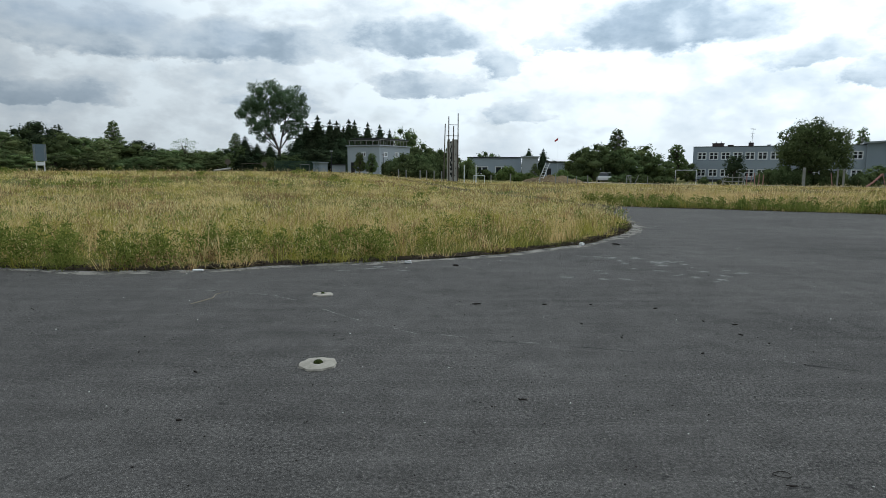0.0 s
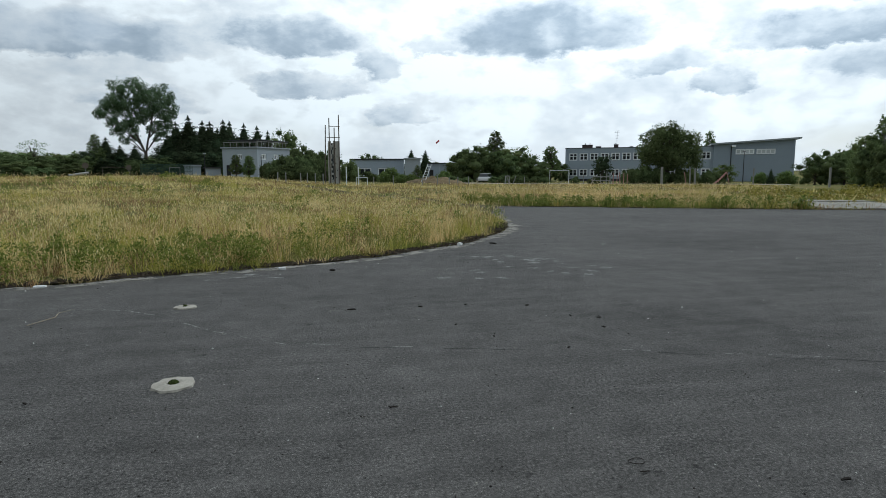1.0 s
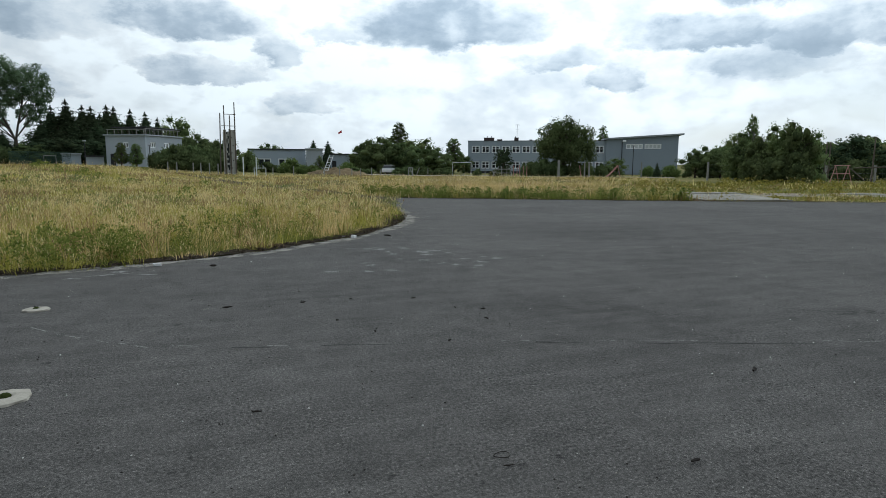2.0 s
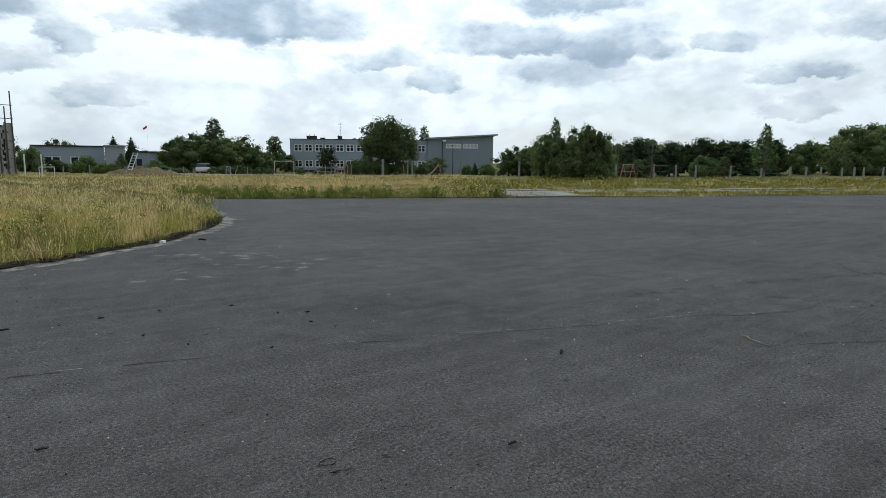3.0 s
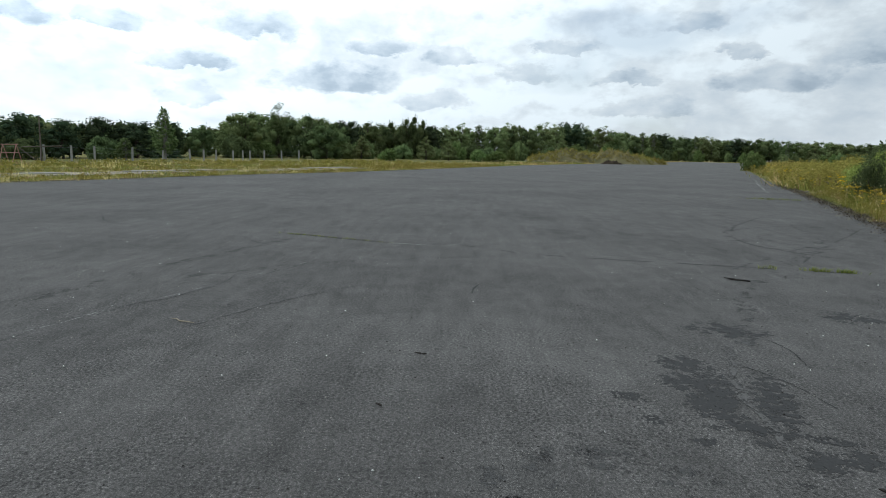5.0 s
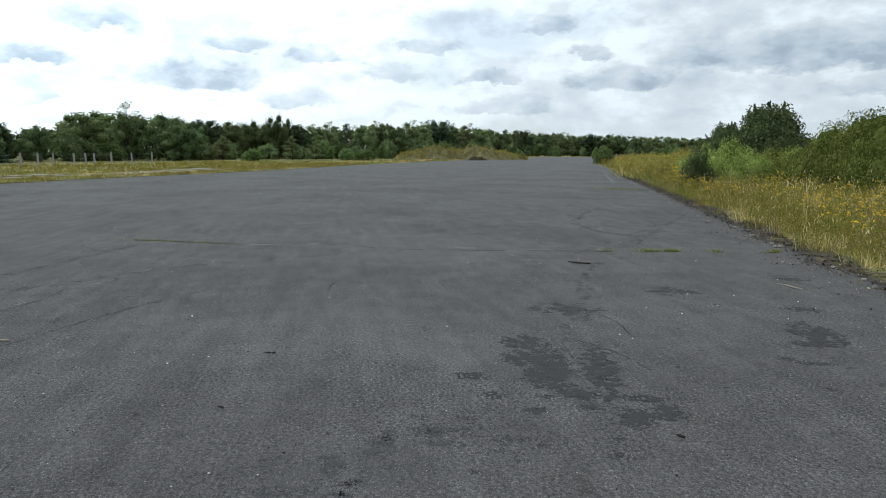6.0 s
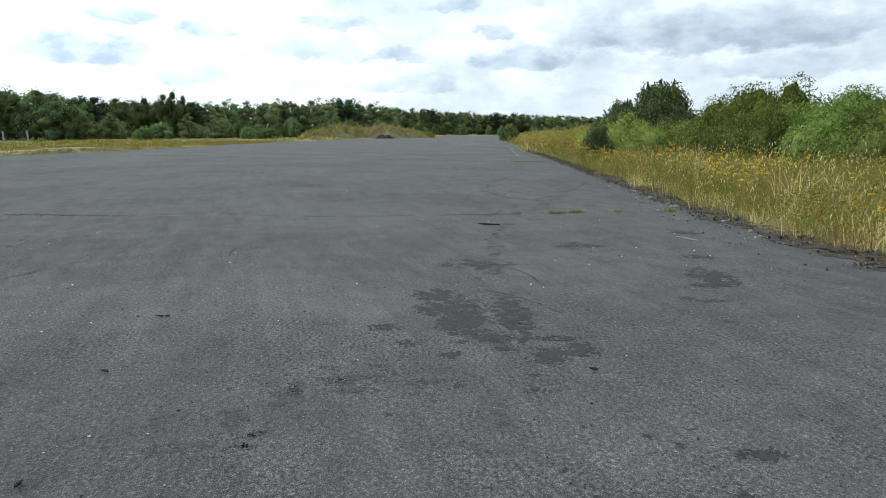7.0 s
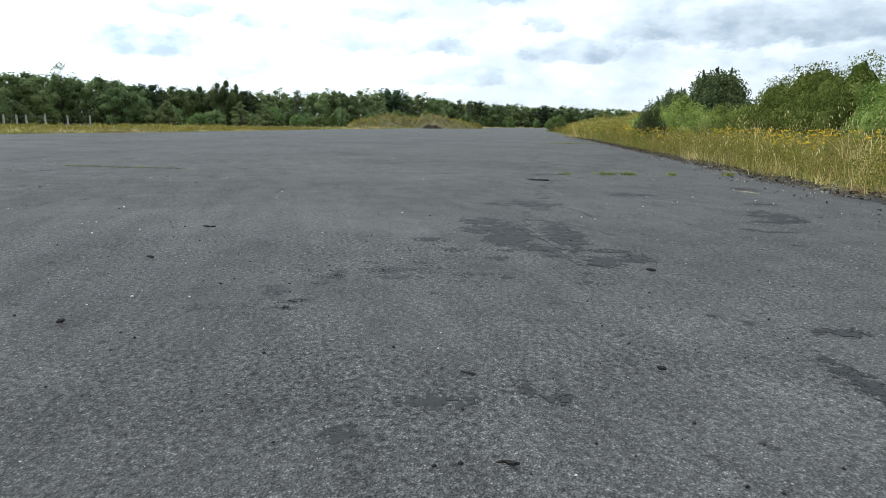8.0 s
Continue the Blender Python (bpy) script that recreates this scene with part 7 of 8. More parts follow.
# ---- concrete strip in the verge ----
def concrete_path():
    t = thing("concrete_path", pose(0, 0, 0), "broken old concrete slabs in the grass", "path", kind="structure")
    a, b = offset(FIELD_FRONT, 6.5), offset(FIELD_FRONT, 7.9)
    r = random.Random(5)
    i = 24
    while i < 88:
        j = i + r.choice((3, 4, 5))
        g = 0.02 + r.uniform(0, 0.025)
        pts = [a[i], a[j], b[j], b[i]]
        c = sum(pts) / 4
        bm = bmesh.new()
        lo = [bm.verts.new((c[0] + (p[0] - c[0]) * 0.985, c[1] + (p[1] - c[1]) * 0.985, -0.06)) for p in pts]
        hi = [bm.verts.new((v.co.x, v.co.y, g + r.uniform(0, 0.02))) for v in lo]
        bm.faces.new(hi)
        for k in range(4):
            bm.faces.new((lo[k - 1], lo[k], hi[k], hi[k - 1]))
        if r.random() < 0.72:
            part("slab", bm, CONCRETE, t)
        else:
            bm.free()
        i = j
    e, f = offset(FIELD_FRONT, 0.6), offset(FIELD_FRONT, 5.9)
    for i, j in ((22, 24), (24, 26), (26, 28)):
        pts = [e[i], e[j], f[j], f[i]]
        bm = bmesh.new()
        c = sum(pts) / 4
        lo = [bm.verts.new((c[0] + (p[0] - c[0]) * 0.993, c[1] + (p[1] - c[1]) * 0.993, -0.06)) for p in pts]
        hi = [bm.verts.new((v.co.x, v.co.y, 0.02 + r.uniform(0, 0.03))) for v in lo]
        bm.faces.new(hi)
        for k in range(4):
            bm.faces.new((lo[k - 1], lo[k], hi[k], hi[k - 1]))
        part("slab", bm, CONCRETE, t)


concrete_path()
strip_line = FIELD_FRONT[22:92]
r = np.random.RandomState(12)
t_ = np.arange(len(strip_line)) * 1.0
strip_in = offset(strip_line, 4.7 + 0.35 * np.sin(t_ * 0.9) + r.uniform(-0.35, 0.35, len(t_)))
strip_out = offset(strip_line, 8.0 + 0.3 * np.sin(t_ * 0.6 + 2) + r.uniform(-0.3, 0.3, len(t_)))
tagged(mesh_part("gravel_strip", ribbon("gravel_strip", strip_in, strip_out, YARD, -0.012)), "pale dusty gravel strip under the broken slabs", "gravel", kind="structure")


# ---- marks and litter on the asphalt ----
def blot(name, x, y, rx, ry, turn, seed, mat, label, z=0.004, ragged=0.3, category="patch"):
    """A thin patch with a crumbling outline, made of small square flakes."""
    cell = 0.011 if rx > 0.06 else 0.006
    m = 1.45
    u = np.arange(-rx * m, rx * m, cell)
    v = np.arange(-ry * m, ry * m, cell)
    U, V = np.meshgrid(u, v)
    big = min(rx, ry)
    f = 1 - (U / rx) ** 2 - (V / ry) ** 2 + ragged * 1.6 * ripple(U, V, big * 1.5, seed) + ragged * 1.2 * ripple(U, V, big * 0.55, seed + 1) + ragged * 0.8 * ripple(U, V, big * 0.2, seed + 2) + np.random.RandomState(seed).normal(0, 0.12, U.shape)
    on = f > 0.22
    U, V = U[on], V[on]
    c, s_ = math.cos(radians(turn)), math.sin(radians(turn))
    h = cell * 0.5
    corners = [(-h, -h), (h, -h), (h, h), (-h, h)]
    vs = np.stack([np.stack([x + c * (U + a) - s_ * (V + b), y + s_ * (U + a) + c * (V + b), np.full(len(U), z)], 1) for a, b in corners], 1)
    if not len(vs):
        return None
    fs = np.arange(4 * len(vs)).reshape(-1, 4)
    return tagged(mesh_part(name, array_mesh(name, vs.reshape(-1, 3), fs, mat)), label, category, "asphalt marks", "structure")


blot("sandy_spit", 5.12, 16.2, 0.95, 0.20, 66, 480, SAND, "pale sandy spit at the tip of the grass", 0.006, 0.35, "sand")
blot("sandy_spit", 4.55, 14.9, 0.8, 0.14, 60, 481, SAND, "pale sandy spit at the tip of the grass", 0.0066, 0.35, "sand")
DARKLAB = "dark bitumen patch on the asphalt"
# the large worn bitumen patch, in lobes either side of a swept streak, and the smaller ones round it
for i, (x, y, rx, ry) in enumerate(((4.68, -1.58, .16, .23), (4.30, -1.42, .13, .15), (3.91, -1.45, .11, .13), (4.10, -1.60, .15, .50), (3.98, -1.93, .12, .50), (3.56, -1.62, .15, .10), (3.65, -1.06, .08, .06), (3.38, -1.26, .06, .06), (3.37, -1.58, .05, .04), (3.18, -1.80, .13, .12), (3.22, -2.03, .09, .11), (3.44, -1.97, .14, .05))):
    blot("asphalt_patch", x, y, rx, ry, -108, 400 + i, PATCH, DARKLAB, 0.0010 + 0.0002 * (i % 6), 0.5)
for i, (x, y, rx, ry) in enumerate(((5.64, -2.35, .26, .20), (5.70, -2.02, .08, .07), (6.23, -3.81, .22, .21), (5.27, -4.64, .17, .11), (4.50, -4.13, .17, .32), (4.25, -3.88, .18, .07), (3.97, -3.41, .06, .04), (3.84, -3.54, .14, .04), (3.38, -3.26, .04, .03), (6.63, -5.59, .17, .15), (4.0, -1.0, .10, .07))):
    blot("asphalt_patch", x, y, rx, ry, -108, 420 + i, PATCH, DARKLAB, 0.0010 + 0.0002 * (i % 6), 0.55)
for i, (x, y, rx, ry, tr) in enumerate(((1.58, -0.22, .045, .042, -103), (1.70, -0.48, .11, .04, -103), (1.72, -0.75, .025, .05, -103), (1.64, -0.81, .04, .03, -103), (1.53, -1.73, .05, .22, -103), (1.92, -2.06, .10, .045, -102), (2.95, -1.57, .04, .022, -108), (2.78, -1.49, .023, .03, -108), (2.74, -0.73, .021, .017, -108), (2.20, -1.72, .022, .018, 0), (2.09, -1.80, .026, .02, 0))):
    blot("asphalt_patch", x, y, rx, ry, tr, 440 + i, PATCH, "small dark bitumen stain on the asphalt", 0.0010 + 0.0002 * (i % 6), 0.5)
# a swath where the top coat has crumbled into dark pits
r = random.Random(43)
for i, (x, y) in enumerate(((3.31, -0.72), (3.17, -0.51), (3.17, -0.32), (3.03, -0.23), (2.95, -0.10), (2.77, -0.05), (3.07, -0.84), (2.92, -0.98), (2.70, 0.12))):
    for k in range(5):
        blot("pitted_spot", x + r.gauss(0, 0.09), y + r.gauss(0, 0.09), r.uniform(.03, .085), r.uniform(.02, .045), r.uniform(-130, -80), 640 + 8 * i + k, SMEAR, "crumbled dark pits in the asphalt", 0.0010 + 0.0002 * (k % 6), 0.7)
r = random.Random(44)
for i, (x, y, n_, sp) in enumerate(((2.6, 10.5, 8, .35), (3.5, 10.1, 7, .3), (2.2, 8.6, 5, .35), (3.65, 8.6, 9, .3), (3.0, 9.4, 5, .4), (-1.4, 9.3, 4, .25), (5.35, 16.6, 5, .2))):
    for k in range(n_):
        blot("abraded_spot", x + r.gauss(0, sp), y + r.gauss(0, sp), r.uniform(.04, .12), r.uniform(.03, .08), r.uniform(-50, 40), 500 + 20 * i + k, WORN_LIGHT, "pale abraded spot in the asphalt", 0.003 + 0.0003 * (k % 8), 0.75)
blot("abraded_spot", -1.4, 9.25, .32, .05, 12, 490, PALE_LINE, "pale abraded spot in the asphalt", 0.006, 0.3)


def crack(pts, width, mat, seed, label, broken=0.0, z=0.004, wig=0.03):
    """A wandering thin line; broken: the share of it that is missing."""
    line = spline(pts, 0.08)
    r = np.random.RandomState(seed)
    w = np.cumsum(r.normal(0, 1, len(line)))
    w = (w - np.linspace(w[0], w[-1], len(w))) * 0.3
    line = offset(line, wig * np.clip(w, -2.5, 2.5))
    ww = width * (0.5 + r.rand(len(line)))
    on = ripple(np.arange(len(line)) * 0.08, np.zeros(len(line)), 1.3, seed) > (broken * 2 - 1.0)
    i, made = 0, None
    vs, fs = [], []
    a, b = offset(line, ww / 2), offset(line, -ww / 2)
    for i in range(len(line) - 1):
        if on[i]:
            k = len(vs)
            vs += [(*a[i], z), (*a[i + 1], z), (*b[i + 1], z), (*b[i], z)]
            fs.append((k, k + 1, k + 2, k + 3))
    if fs:
        tagged(mesh_part("asphalt_joint", array_mesh("asphalt_joint", vs, fs, mat)), label, "joint", "asphalt marks", "structure")


MAIN = [(11.33, 3.32), (11.13, 2.75), (10.82, 2.07), (10.54, 1.34), (10.4, 0.6), (10.34, -0.06), (9.94, -0.56), (9.64, -1.07), (9.1, -3.7), (8.75, -5.6), (8.5, -6.9)]
crack(MAIN[:4], 0.055, CRACK, 71, "dark open crack across the asphalt", 0.12)
crack([(10.5, 0.13), *MAIN[5:9]], 0.05, CRACK, 69, "dark open crack across the asphalt", 0.42)
crack(MAIN[8:], 0.03, CRACK, 70, "thin dark crack across the asphalt", 0.5)
crack([(10.5, 1.34), (10.36, 0.6), (10.48, 0.2)], 0.045, PALE_LINE, 72, "pale worn joint in the asphalt", 0.1, 0.006)
crack([(10.0, -1.1), (9.5, -2.6), (9.2, -3.5)], 0.022, PALE_LINE, 82, "pale worn joint in the asphalt", 0.5, 0.006)
SEAM = [(-0.6, 5.45), (0.5, 5.1), (1.6, 4.85), (2.6, 4.5), (4.1, 3.95), (5.2, 3.55), (5.87, 3.35), (6.23, 3.1), (6.99, 2.81), (7.89, 2.42), (8.95, 2.1), (9.72, 1.69)]
crack(SEAM, 0.011, PALE_LINE, 73, "pale thin joint line in the asphalt", 0.56)
crack([(p[0] + 0.02, p[1] - 0.03) for p in SEAM], 0.013, CRACK, 74, "thin dark joint line in the asphalt", 0.55, 0.003)
crack([(-5.5, 7.9), (-3.0, 7.4), (-2.2, 6.95), (-1.2, 5.95), (-0.6, 5.45)], 0.014, PALE_LINE, 75, "pale thin joint line in the asphalt", 0.4)
crack([(5.2, 2.5), (6.2, 2.0), (7.2, 1.2)], 0.012, CRACK, 76, "thin dark joint line in the asphalt", 0.3)
for k, line in enumerate(([(10.88, 3.99), (10.25, 3.59), (9.98, 3.27), (9.83, 3.06)], [(13.92, 8.39), (12.66, 7.57), (12.18, 6.93)], [(16.83, 4.11), (17.42, 4.01), (18.0, 3.7)], [(18.04, 0.0), (17.3, -0.05), (16.86, -0.26)], [(6.84, -0.02), (7.1, -0.04), (7.36, -0.11)])):
    crack(line, 0.02, CRACK, 170 + k, "thin dark joint line in the asphalt", 0.1, wig=0.015)
crack([(19, -9.6), (14.5, -6.2), (12, -5.2), (10.5, -5.6)], 0.08, SMEAR, 81, "dark smeared tyre track on the asphalt", 0.25, 0.003)
crack([(50, -23.2), (40, -18.7), (30, -14.5)], 0.10, PALE_LINE, 83, "pale worn line along the runway edge", 0.25, 0.005)


crack([(5.16, -2.13), (4.27, -1.79), (3.64, -1.72), (3.1, -1.62)], 0.06, SWEPT, 88, "pale swept streak across the bitumen patch", 0.1, 0.0045, 0.01)
crack([(3.50, -1.98), (3.22, -1.93), (2.98, -1.86)], 0.03, SWEPT, 89, "pale swept streak across the bitumen patch", 0.1, 0.0045, 0.01)
for k, line in enumerate(([(8.7, -3.6), (10.4, -5.2), (12.2, -6.9), (15.5, -8.0)], [(9.4, -5.0), (11.2, -6.3), (14.8, -9.3)])):
    crack(line, 0.05, SMEAR, 140 + k, "faint smeared tyre track on the asphalt", 0.4, 0.0022 + 0.0004 * k)
for k, line in enumerate(([(5.2, -2.3), (7.4, -3.3), (9.6, -4.9), (11.4, -6.6)], [(10.2, -5.9), (11.6, -5.2), (13.4, -5.6), (14.6, -7.0), (14.9, -8.6)], [(11.0, -6.4), (12.2, -5.9), (13.2, -6.4), (13.6, -7.6)], [(7.2, 3.6), (8.6, 1.8), (9.4, -0.4)], [(6.0, 4.4), (8.2, 3.9), (10.6, 3.1)])):
    crack(line, 0.15, FAINT, 160 + k, "faint curved tyre smear on the asphalt", 0.25, 0.0026 + 0.0002 * k)


r = random.Random(145)
for k in range(30):
    a, d = radians(r.uniform(40, 128)), r.uniform(4.5, 17)
    x, y = d * math.sin(a), d * math.cos(a)
    if y < -4.5 - 0.25 * (x - 6):
        continue
    h, ln = radians(r.gauss(-20, 35)), r.uniform(0.12, 0.55)
    crack([(x, y), (x + ln * math.cos(h), y + ln * math.sin(h)), (x + 1.8 * ln * math.cos(h + 0.15), y + 1.8 * ln * math.sin(h + 0.15))], r.uniform(0.006, 0.012), CRACK, 150 + k, "short hairline crack in the asphalt", 0.15, 0.0032 + 0.0001 * (k % 5), 0.008)


def crack_tufts():
    """Small weeds that grow in the long joint."""
    line = spline(MAIN, 0.05)
    r = np.random.RandomState(90)
    for spot, sp, n in (((11.2, 3.0), .22, 240), ((10.95, 2.35), .22, 180), ((10.7, 1.7), .22, 110), ((9.0, -4.35), .10, 90), ((8.85, -5.0), .16, 320), ((8.75, -5.35), .07, 170), ((8.68, -6.0), .05, 120), ((8.5, -6.9), .06, 160), ((25.2, -11.9), .35, 420), ((25.0, -12.8), .3, 300)):
        c = line[np.argmin(np.hypot(line[:, 0] - spot[0], line[:, 1] - spot[1]))] if spot[0] < 12 else np.array(spot)
        d = np.array([0.36, 1.0]) if c[1] > 0 else np.array([0.25, 1.0])
        d /= np.linalg.norm(d)
        s = r.normal(0, sp, n)
        s = s[ripple(s, s, 0.22, 95) > 0.05]
        n = len(s)
        x, y = c[0] + d[0] * s + r.normal(0, 0.02, n), c[1] + d[1] * s + r.normal(0, 0.02, n)
        stuff("joint_weeds", blades(x, y, 91 + n, np.full(n, 0.07 if spot[0] > 20 else 0.024 if sp > 0.2 else 0.055), 0.010, 1.5, 0.8, 2, 0.03), GREENBLADE, "small green weeds growing in the asphalt joint", "weeds")


crack_tufts()


def collar(x, y, rad, seed, label):
    """A ragged cement ring round a hole that is filled with moss."""
    t = thing("cement_collar", pose(x, y, 0.0), label, "collar", "cement collars")
    r = np.random.RandomState(seed)
    n = 40
    bm = bmesh.new()
    rings = []
    for rr, z, w in ((rad, 0.002, 1), (rad * 0.96, 0.016, 1), (rad * 0.42, 0.026, 0.3), (rad * 0.27, 0.022, 0.15), (rad * 0.25, -0.01, 0.1)):
        row = []
        for k in range(n):
            a = 6.2832 * k / n
            jag = 1 + w * (0.06 * math.sin(2 * a + seed) + 0.035 * math.sin(5 * a + 2 * seed) + 0.03 * math.sin(9 * a) + r.uniform(-0.025, 0.025))
            row.append(bm.verts.new((rr * jag * 1.04 * math.cos(a), rr * jag * math.sin(a), z + r.uniform(-0.001, 0.001))))
        rings.append(row)
    for r0, r1 in zip(rings, rings[1:]):
        for k in range(n):
            bm.faces.new((r0[k], r0[(k + 1) % n], r1[(k + 1) % n], r1[k]))
    part("ring", bm, COLLAR, t)
    bm = bmesh.new()
    bmesh.ops.create_icosphere(bm, subdivisions=3, radius=rad * 0.235)
    for v in bm.verts:
        v.co *= 1 + 0.18 * noise.noise(v.co * 60)
        v.co.z = v.co.z * 0.8 + 0.018
    part("moss", bm, MOSS, t, "dark green moss in the hole")


collar(-1.356, 4.526, 0.152, 5, "broken pale cement collar with mossy hole in the asphalt")
collar(-1.804, 7.254, 0.115, 8, "small pale cement ring in the asphalt")


def twig(x, y, length, turn, seed, mat=TWIG, thick=0.009, label="short dark twig lying on the asphalt"):
    r = random.Random(seed)
    bm = bmesh.new()
    c, s_ = math.cos(radians(turn)), math.sin(radians(turn))
    pts = []
    for k in range(5):
        f = k / 4 - 0.5
        o = r.uniform(-0.08, 0.08) * length
        pts.append((x + c * f * length - s_ * o, y + s_ * f * length + c * o, thick + 0.3 * thick * r.random()))
    thick *= 0.6
    tube(bm, pts, [thick * 0.6, thick, thick, thick * 0.8, thick * 0.3], 5)
    return tagged(part("twig", bm, mat), label, "twig", "litter on the asphalt")


twig(0.057, 6.69, 0.10, 5, 1, thick=0.016)
twig(0.164, 3.757, 0.07, -20, 2, thick=0.010)
twig(5.385, 2.597, 0.30, 65, 3, STRAWTWIG, 0.010, "pale dry stick lying on the asphalt")
twig(3.712, 3.305, 0.10, 30, 4, thick=0.02)
twig(2.263, 2.326, 0.07, 10, 5, thick=0.014)
twig(3.703, 0.596, 0.05, 60, 6, thick=0.012)
twig(4.694, 0.41, 0.10, 80, 7, thick=0.012)
twig(-3.12, 7.05, 0.75, 72, 8, STRAWTWIG, 0.009, "long pale dry stalk lying on the asphalt")
twig(1.33, 2.62, 0.06, -10, 9, thick=0.008)
twig(1.85, -0.62, 0.05, 50, 10, thick=0.006)
twig(2.9, -1.9, 0.05, 50, 11, thick=0.014)

twig(1.35, -0.56, 0.05, 70, 12, thick=0.010)
twig(2.599, 0.681, 0.05, -10, 13, thick=0.014)
twig(1.741, -1.193, 0.03, 30, 14, thick=0.012)


for i, (x, y, ln) in enumerate(((0.84, 6.69, .06), (1.37, 6.69, .05), (2.33, 5.91, .06), (2.46, 5.39, .05), (2.59, 5.77, .05), (2.05, 6.49, .06), (1.05, 5.79, .05), (-2.91, 4.84, .05), (-2.25, 4.33, .05), (-2.0, 3.42, .04), (1.84, 4.8, .05), (1.3, 5.29, .05), (3.33, 12.32, .22), (-0.09, 9.43, .10))):
    twig(x, y, ln, 40 * i % 180, 30 + i, thick=0.013 if ln < 0.1 else 0.03)
twig(6.2, -5.27, 0.34, 10, 50, STRAWTWIG, 0.012, "pale dry stick lying on the asphalt")


def forked_branch(x, y, turn):
    """A fallen dark branch with two side shoots."""
    bm = bmesh.new()
    c, s_ = math.cos(radians(turn)), math.sin(radians(turn))
    for line, w in (([(-0.24, 0.0), (-0.06, 0.02), (0.10, -0.01), (0.24, 0.02)], 0.012), ([(-0.05, 0.02), (0.06, 0.07), (0.16, 0.08)], 0.008), ([(0.08, -0.01), (0.16, -0.05), (0.24, -0.06)], 0.007)):
        tube(bm, [(x + 0.65 * (c * a - s_ * b), y + 0.65 * (s_ * a + c * b), 0.010 + 0.003 * k) for k, (a, b) in enumerate(line)], [w, *[w * 0.75] * (len(line) - 2), w * 0.3], 5)
    tagged(part("branch", bm, TWIG), "dark forked branch lying on the asphalt", "branch", "litter on the asphalt")


forked_branch(8.04, -3.45, 62)


def wire_ring():
    bm = bmesh.new()
    pts = [(1.343 + 0.045 * math.cos(a) , 2.737 + 0.032 * math.sin(a), 0.006 + 0.003 * math.sin(2 * a)) for a in np.linspace(0, 5.9, 22)]
    tube(bm, pts, [0.0022] * len(pts), 5)
    tagged(part("wire_loop", bm, TWIG), "small dark loop of wire on the asphalt", "wire", "litter on the asphalt")


wire_ring()


def scrap(x, y, w, d, h, turn, seed, label):
    r = random.Random(seed)
    bm = boxes((-w / 2, -d / 2, 0, w / 2, d / 2, h))
    bmesh.ops.subdivide_edges(bm, edges=bm.edges, cuts=2)
    for v in bm.verts:
        v.co += Vector((r.uniform(-1, 1) * w * 0.12, r.uniform(-1, 1) * d * 0.12, r.uniform(0, 1) * h * 0.3))
    ob = part("litter", bm, LITTER)
    ob.matrix_basis = pose(x, y, 0.004, 0, 0, turn)
    tagged(ob, label, "litter", "litter on the asphalt")


scrap(-0.859, 9.854, 0.10, 0.07, 0.03, 10, 1, "crumpled white paper scrap at the grass edge")
scrap(2.615, 12.27, 0.09, 0.07, 0.05, 40, 2, "white plastic cup at the grass edge")
scrap(-4.0, 9.0, 0.14, 0.08, 0.02, 5, 3, "flattened white wrapper at the grass edge")
scrap(2.45, 12.5, 0.09, 0.06, 0.03, 70, 4, "small white scrap in the soil")


def chip(x, y, w, d, turn, seed):
    """A flat broken piece of old surfacing."""
    r = random.Random(seed)
    bm = bmesh.new()
    n = 7
    rim = [(w / 2 * r.uniform(0.7, 1.1) * math.cos(6.2832 * k / n), d / 2 * r.uniform(0.7, 1.1) * math.sin(6.2832 * k / n)) for k in range(n)]
    top = [bm.verts.new((a * 0.92, b * 0.92, 0.022)) for a, b in rim]
    low = [bm.verts.new((a, b, 0.0)) for a, b in rim]
    bm.faces.new(top)
    bm.faces.new(list(reversed(low)))
    for k in range(n):
        bm.faces.new((low[k - 1], low[k], top[k], top[k - 1]))
    ob = part("broken_chip", bm, COLLAR)
    ob.matrix_basis = pose(x, y, 0.008, 0, 0, turn)
    tagged(ob, "flat pale broken chip at the weed edge", "chip", "litter on the asphalt")


for i, (x, y, w, d) in enumerate(((8.98, -7.35, 0.20, 0.09), (9.35, -7.5, 0.09, 0.05), (8.1, -7.1, 0.10, 0.05), (7.2, -6.75, 0.09, 0.05), (10.4, -7.9, 0.10, 0.06), (6.4, -6.45, 0.07, 0.05), (11.6, -8.4, 0.10, 0.05), (7.6, -6.3, 0.06, 0.04), (8.6, -6.7, 0.06, 0.04), (6.0, -6.2, 0.06, 0.03))):
    chip(x, y, w, d, -110 + 17 * i % 40, 60 + i)


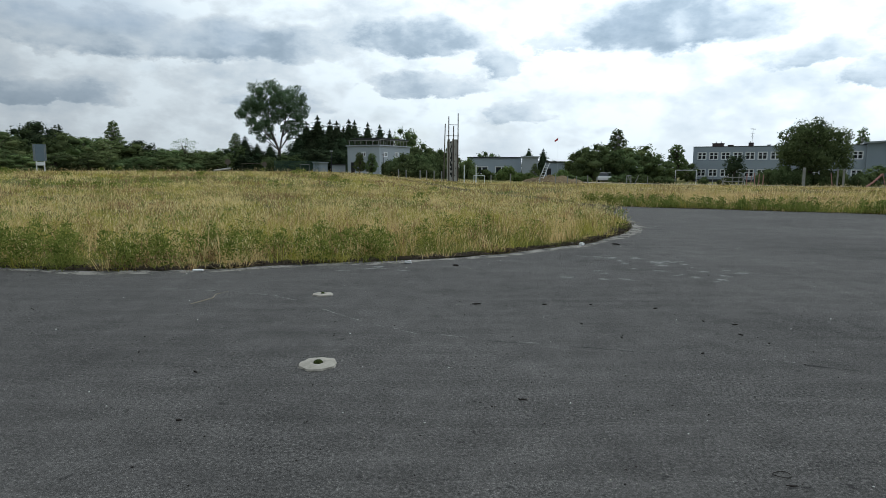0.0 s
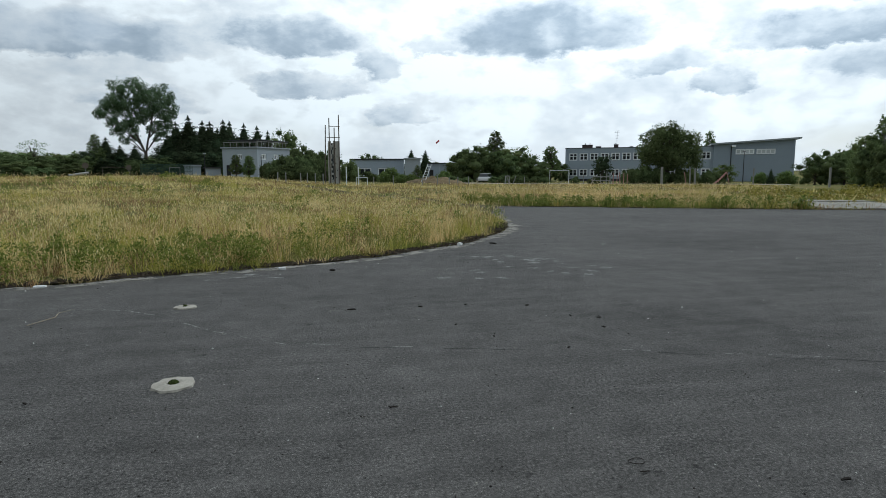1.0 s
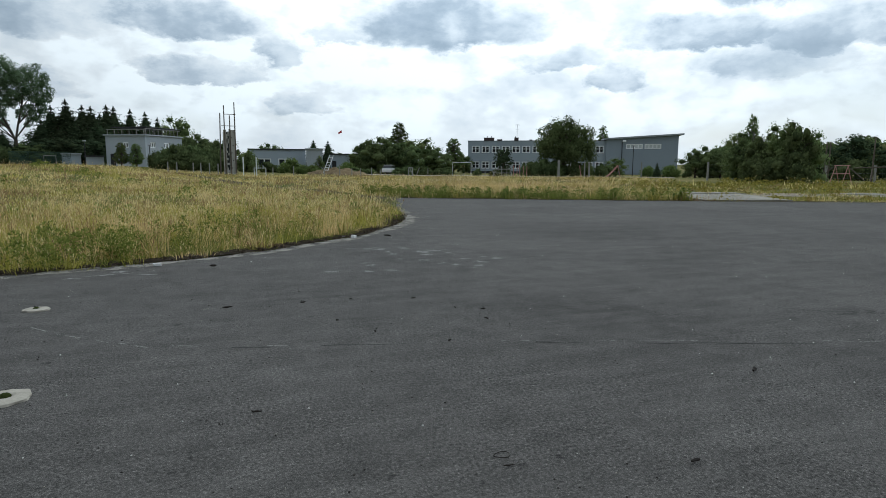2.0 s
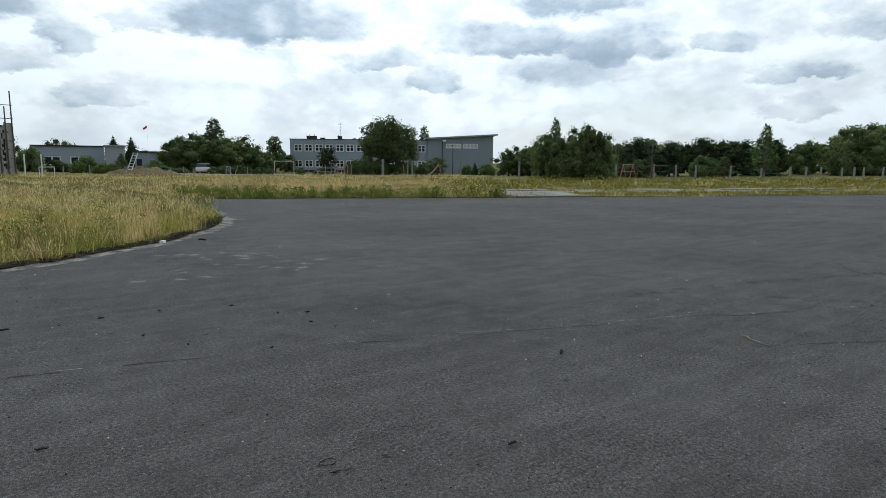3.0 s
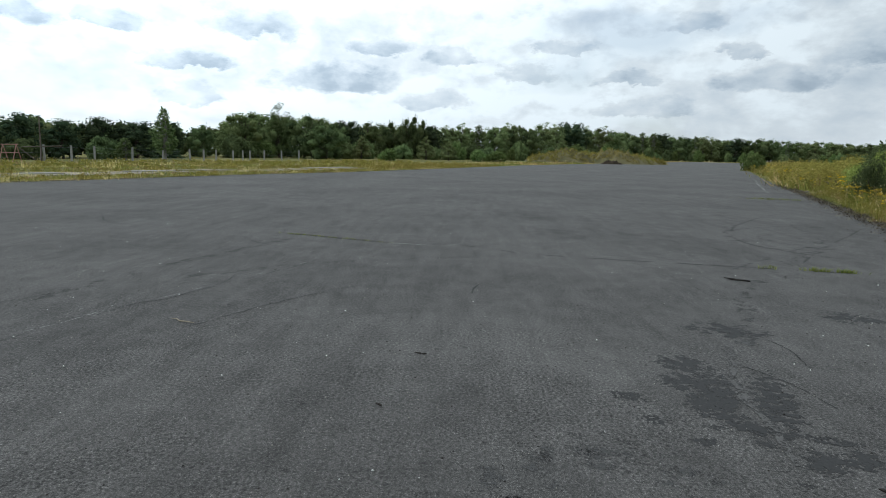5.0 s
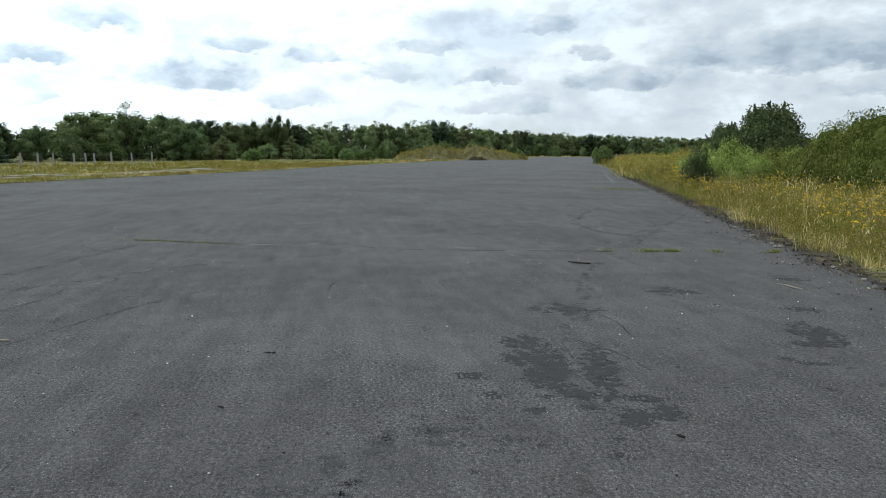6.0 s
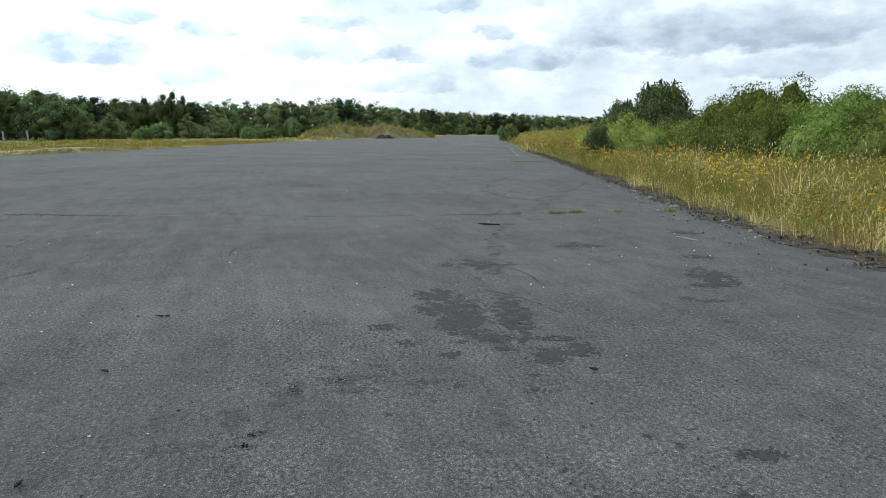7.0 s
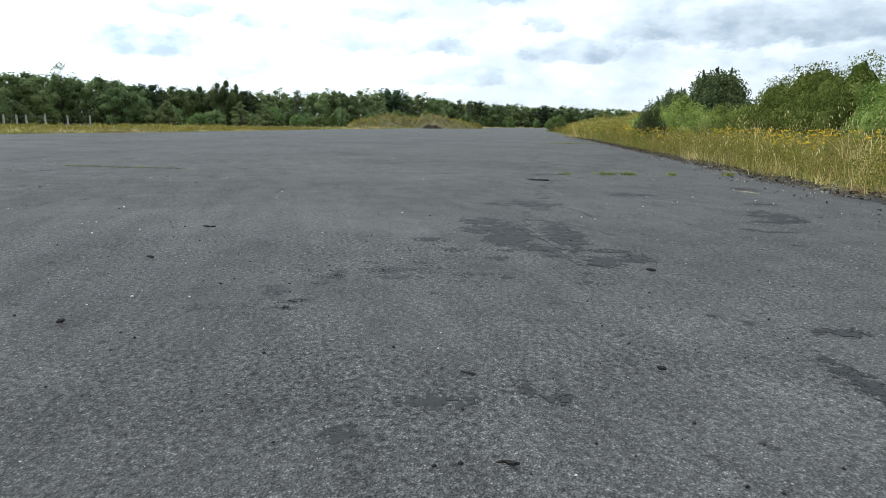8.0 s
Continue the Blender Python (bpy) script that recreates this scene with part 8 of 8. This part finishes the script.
def grit():
    """Loose stones and bits of bark scattered over the paving, pale and dark."""
    r = np.random.RandomState(77)
    for nm, mat, n, lo, hi, lb in (("loose_stones", COLLAR, 2600, 0.0024, 0.0060, "tiny pale loose stones on the asphalt"), ("pale_pebbles", PEBBLE, 260, 0.004, 0.009, "scattered white pebbles on the asphalt"), ("loose_bits", TWIG, 2200, 0.003, 0.009, "tiny dark bits of bark on the asphalt")):
        d = 0.8 + 13 * r.rand(n) ** 0.8
        a = np.radians(r.uniform(-38, 150, n))
        x, y = d * np.sin(a), d * np.cos(a)
        s = r.uniform(lo, hi, n) * (0.7 + 0.05 * d)
        base = np.array([(1, 0, 0), (0, 1, 0), (-1, 0, 0), (0, -1, 0), (0, 0, 0.8), (0, 0, -0.5)])
        fs = np.array([(0, 1, 4), (1, 2, 4), (2, 3, 4), (3, 0, 4), (1, 0, 5), (2, 1, 5), (3, 2, 5), (0, 3, 5)])
        v = base[None] * s[:, None, None] * r.uniform(0.6, 1.4, (n, 6, 1))
        v = v + np.stack([x, y, s * 0.3], 1)[:, None]
        ok = ~inside(isl_ring, x, y)
        v = v[ok]
        f = (fs[None] + 6 * np.arange(len(v))[:, None, None]).reshape(-1, 3)
        stuff(nm, (v.reshape(-1, 3), f), mat, lb, "stones")


grit()


def edge_litter(line, n, seed, lo, hi, reach, label, mat=DEADLEAF):
    """Dead leaves and clods along the foot of the grass."""
    r = np.random.RandomState(seed)
    i = r.randint(0, len(line), n)
    p = offset(line, 0.0)[i] + r.normal(0, 0.03, (n, 2))
    g = np.gradient(line, axis=0)[i]
    nn = np.stack([-g[:, 1], g[:, 0]], 1) / np.linalg.norm(g, axis=1)[:, None]
    p = p + nn * (r.uniform(reach[0], reach[1], n))[:, None]
    c = np.stack([p[:, 0], p[:, 1], 0.02 + 0.03 * r.rand(n)], 1)
    stuff("edge_litter", leaf_cards(c, r.uniform(lo, hi, n), seed + 1, 0.6), mat, label, "leaf litter")


edge_litter(near_island, 12000, 81, 0.007, 0.026, (-0.06, 0.30), "brown dead leaves along the grass edge")
edge_litter(near_weeds, 6000, 83, 0.006, 0.022, (-0.25, 0.35), "brown dead leaves along the weed edge")
edge_litter(near_weeds, 3000, 85, 0.006, 0.020, (-1.0, 0.0), "dead leaves blown onto the asphalt")
edge_litter(near_weeds, 1500, 89, 0.004, 0.013, (-0.6, 0.25), "bleached straw and pale chips along the weed edge", SEED)
edge_litter(near_weeds, 5000, 91, 0.010, 0.034, (-0.30, 0.30), "dark crumbled soil and roots under the weeds")
edge_litter(near_weeds, 3500, 87, 0.008, 0.024, (-0.42, 0.1), "dark crumbs of soil along the weed edge")
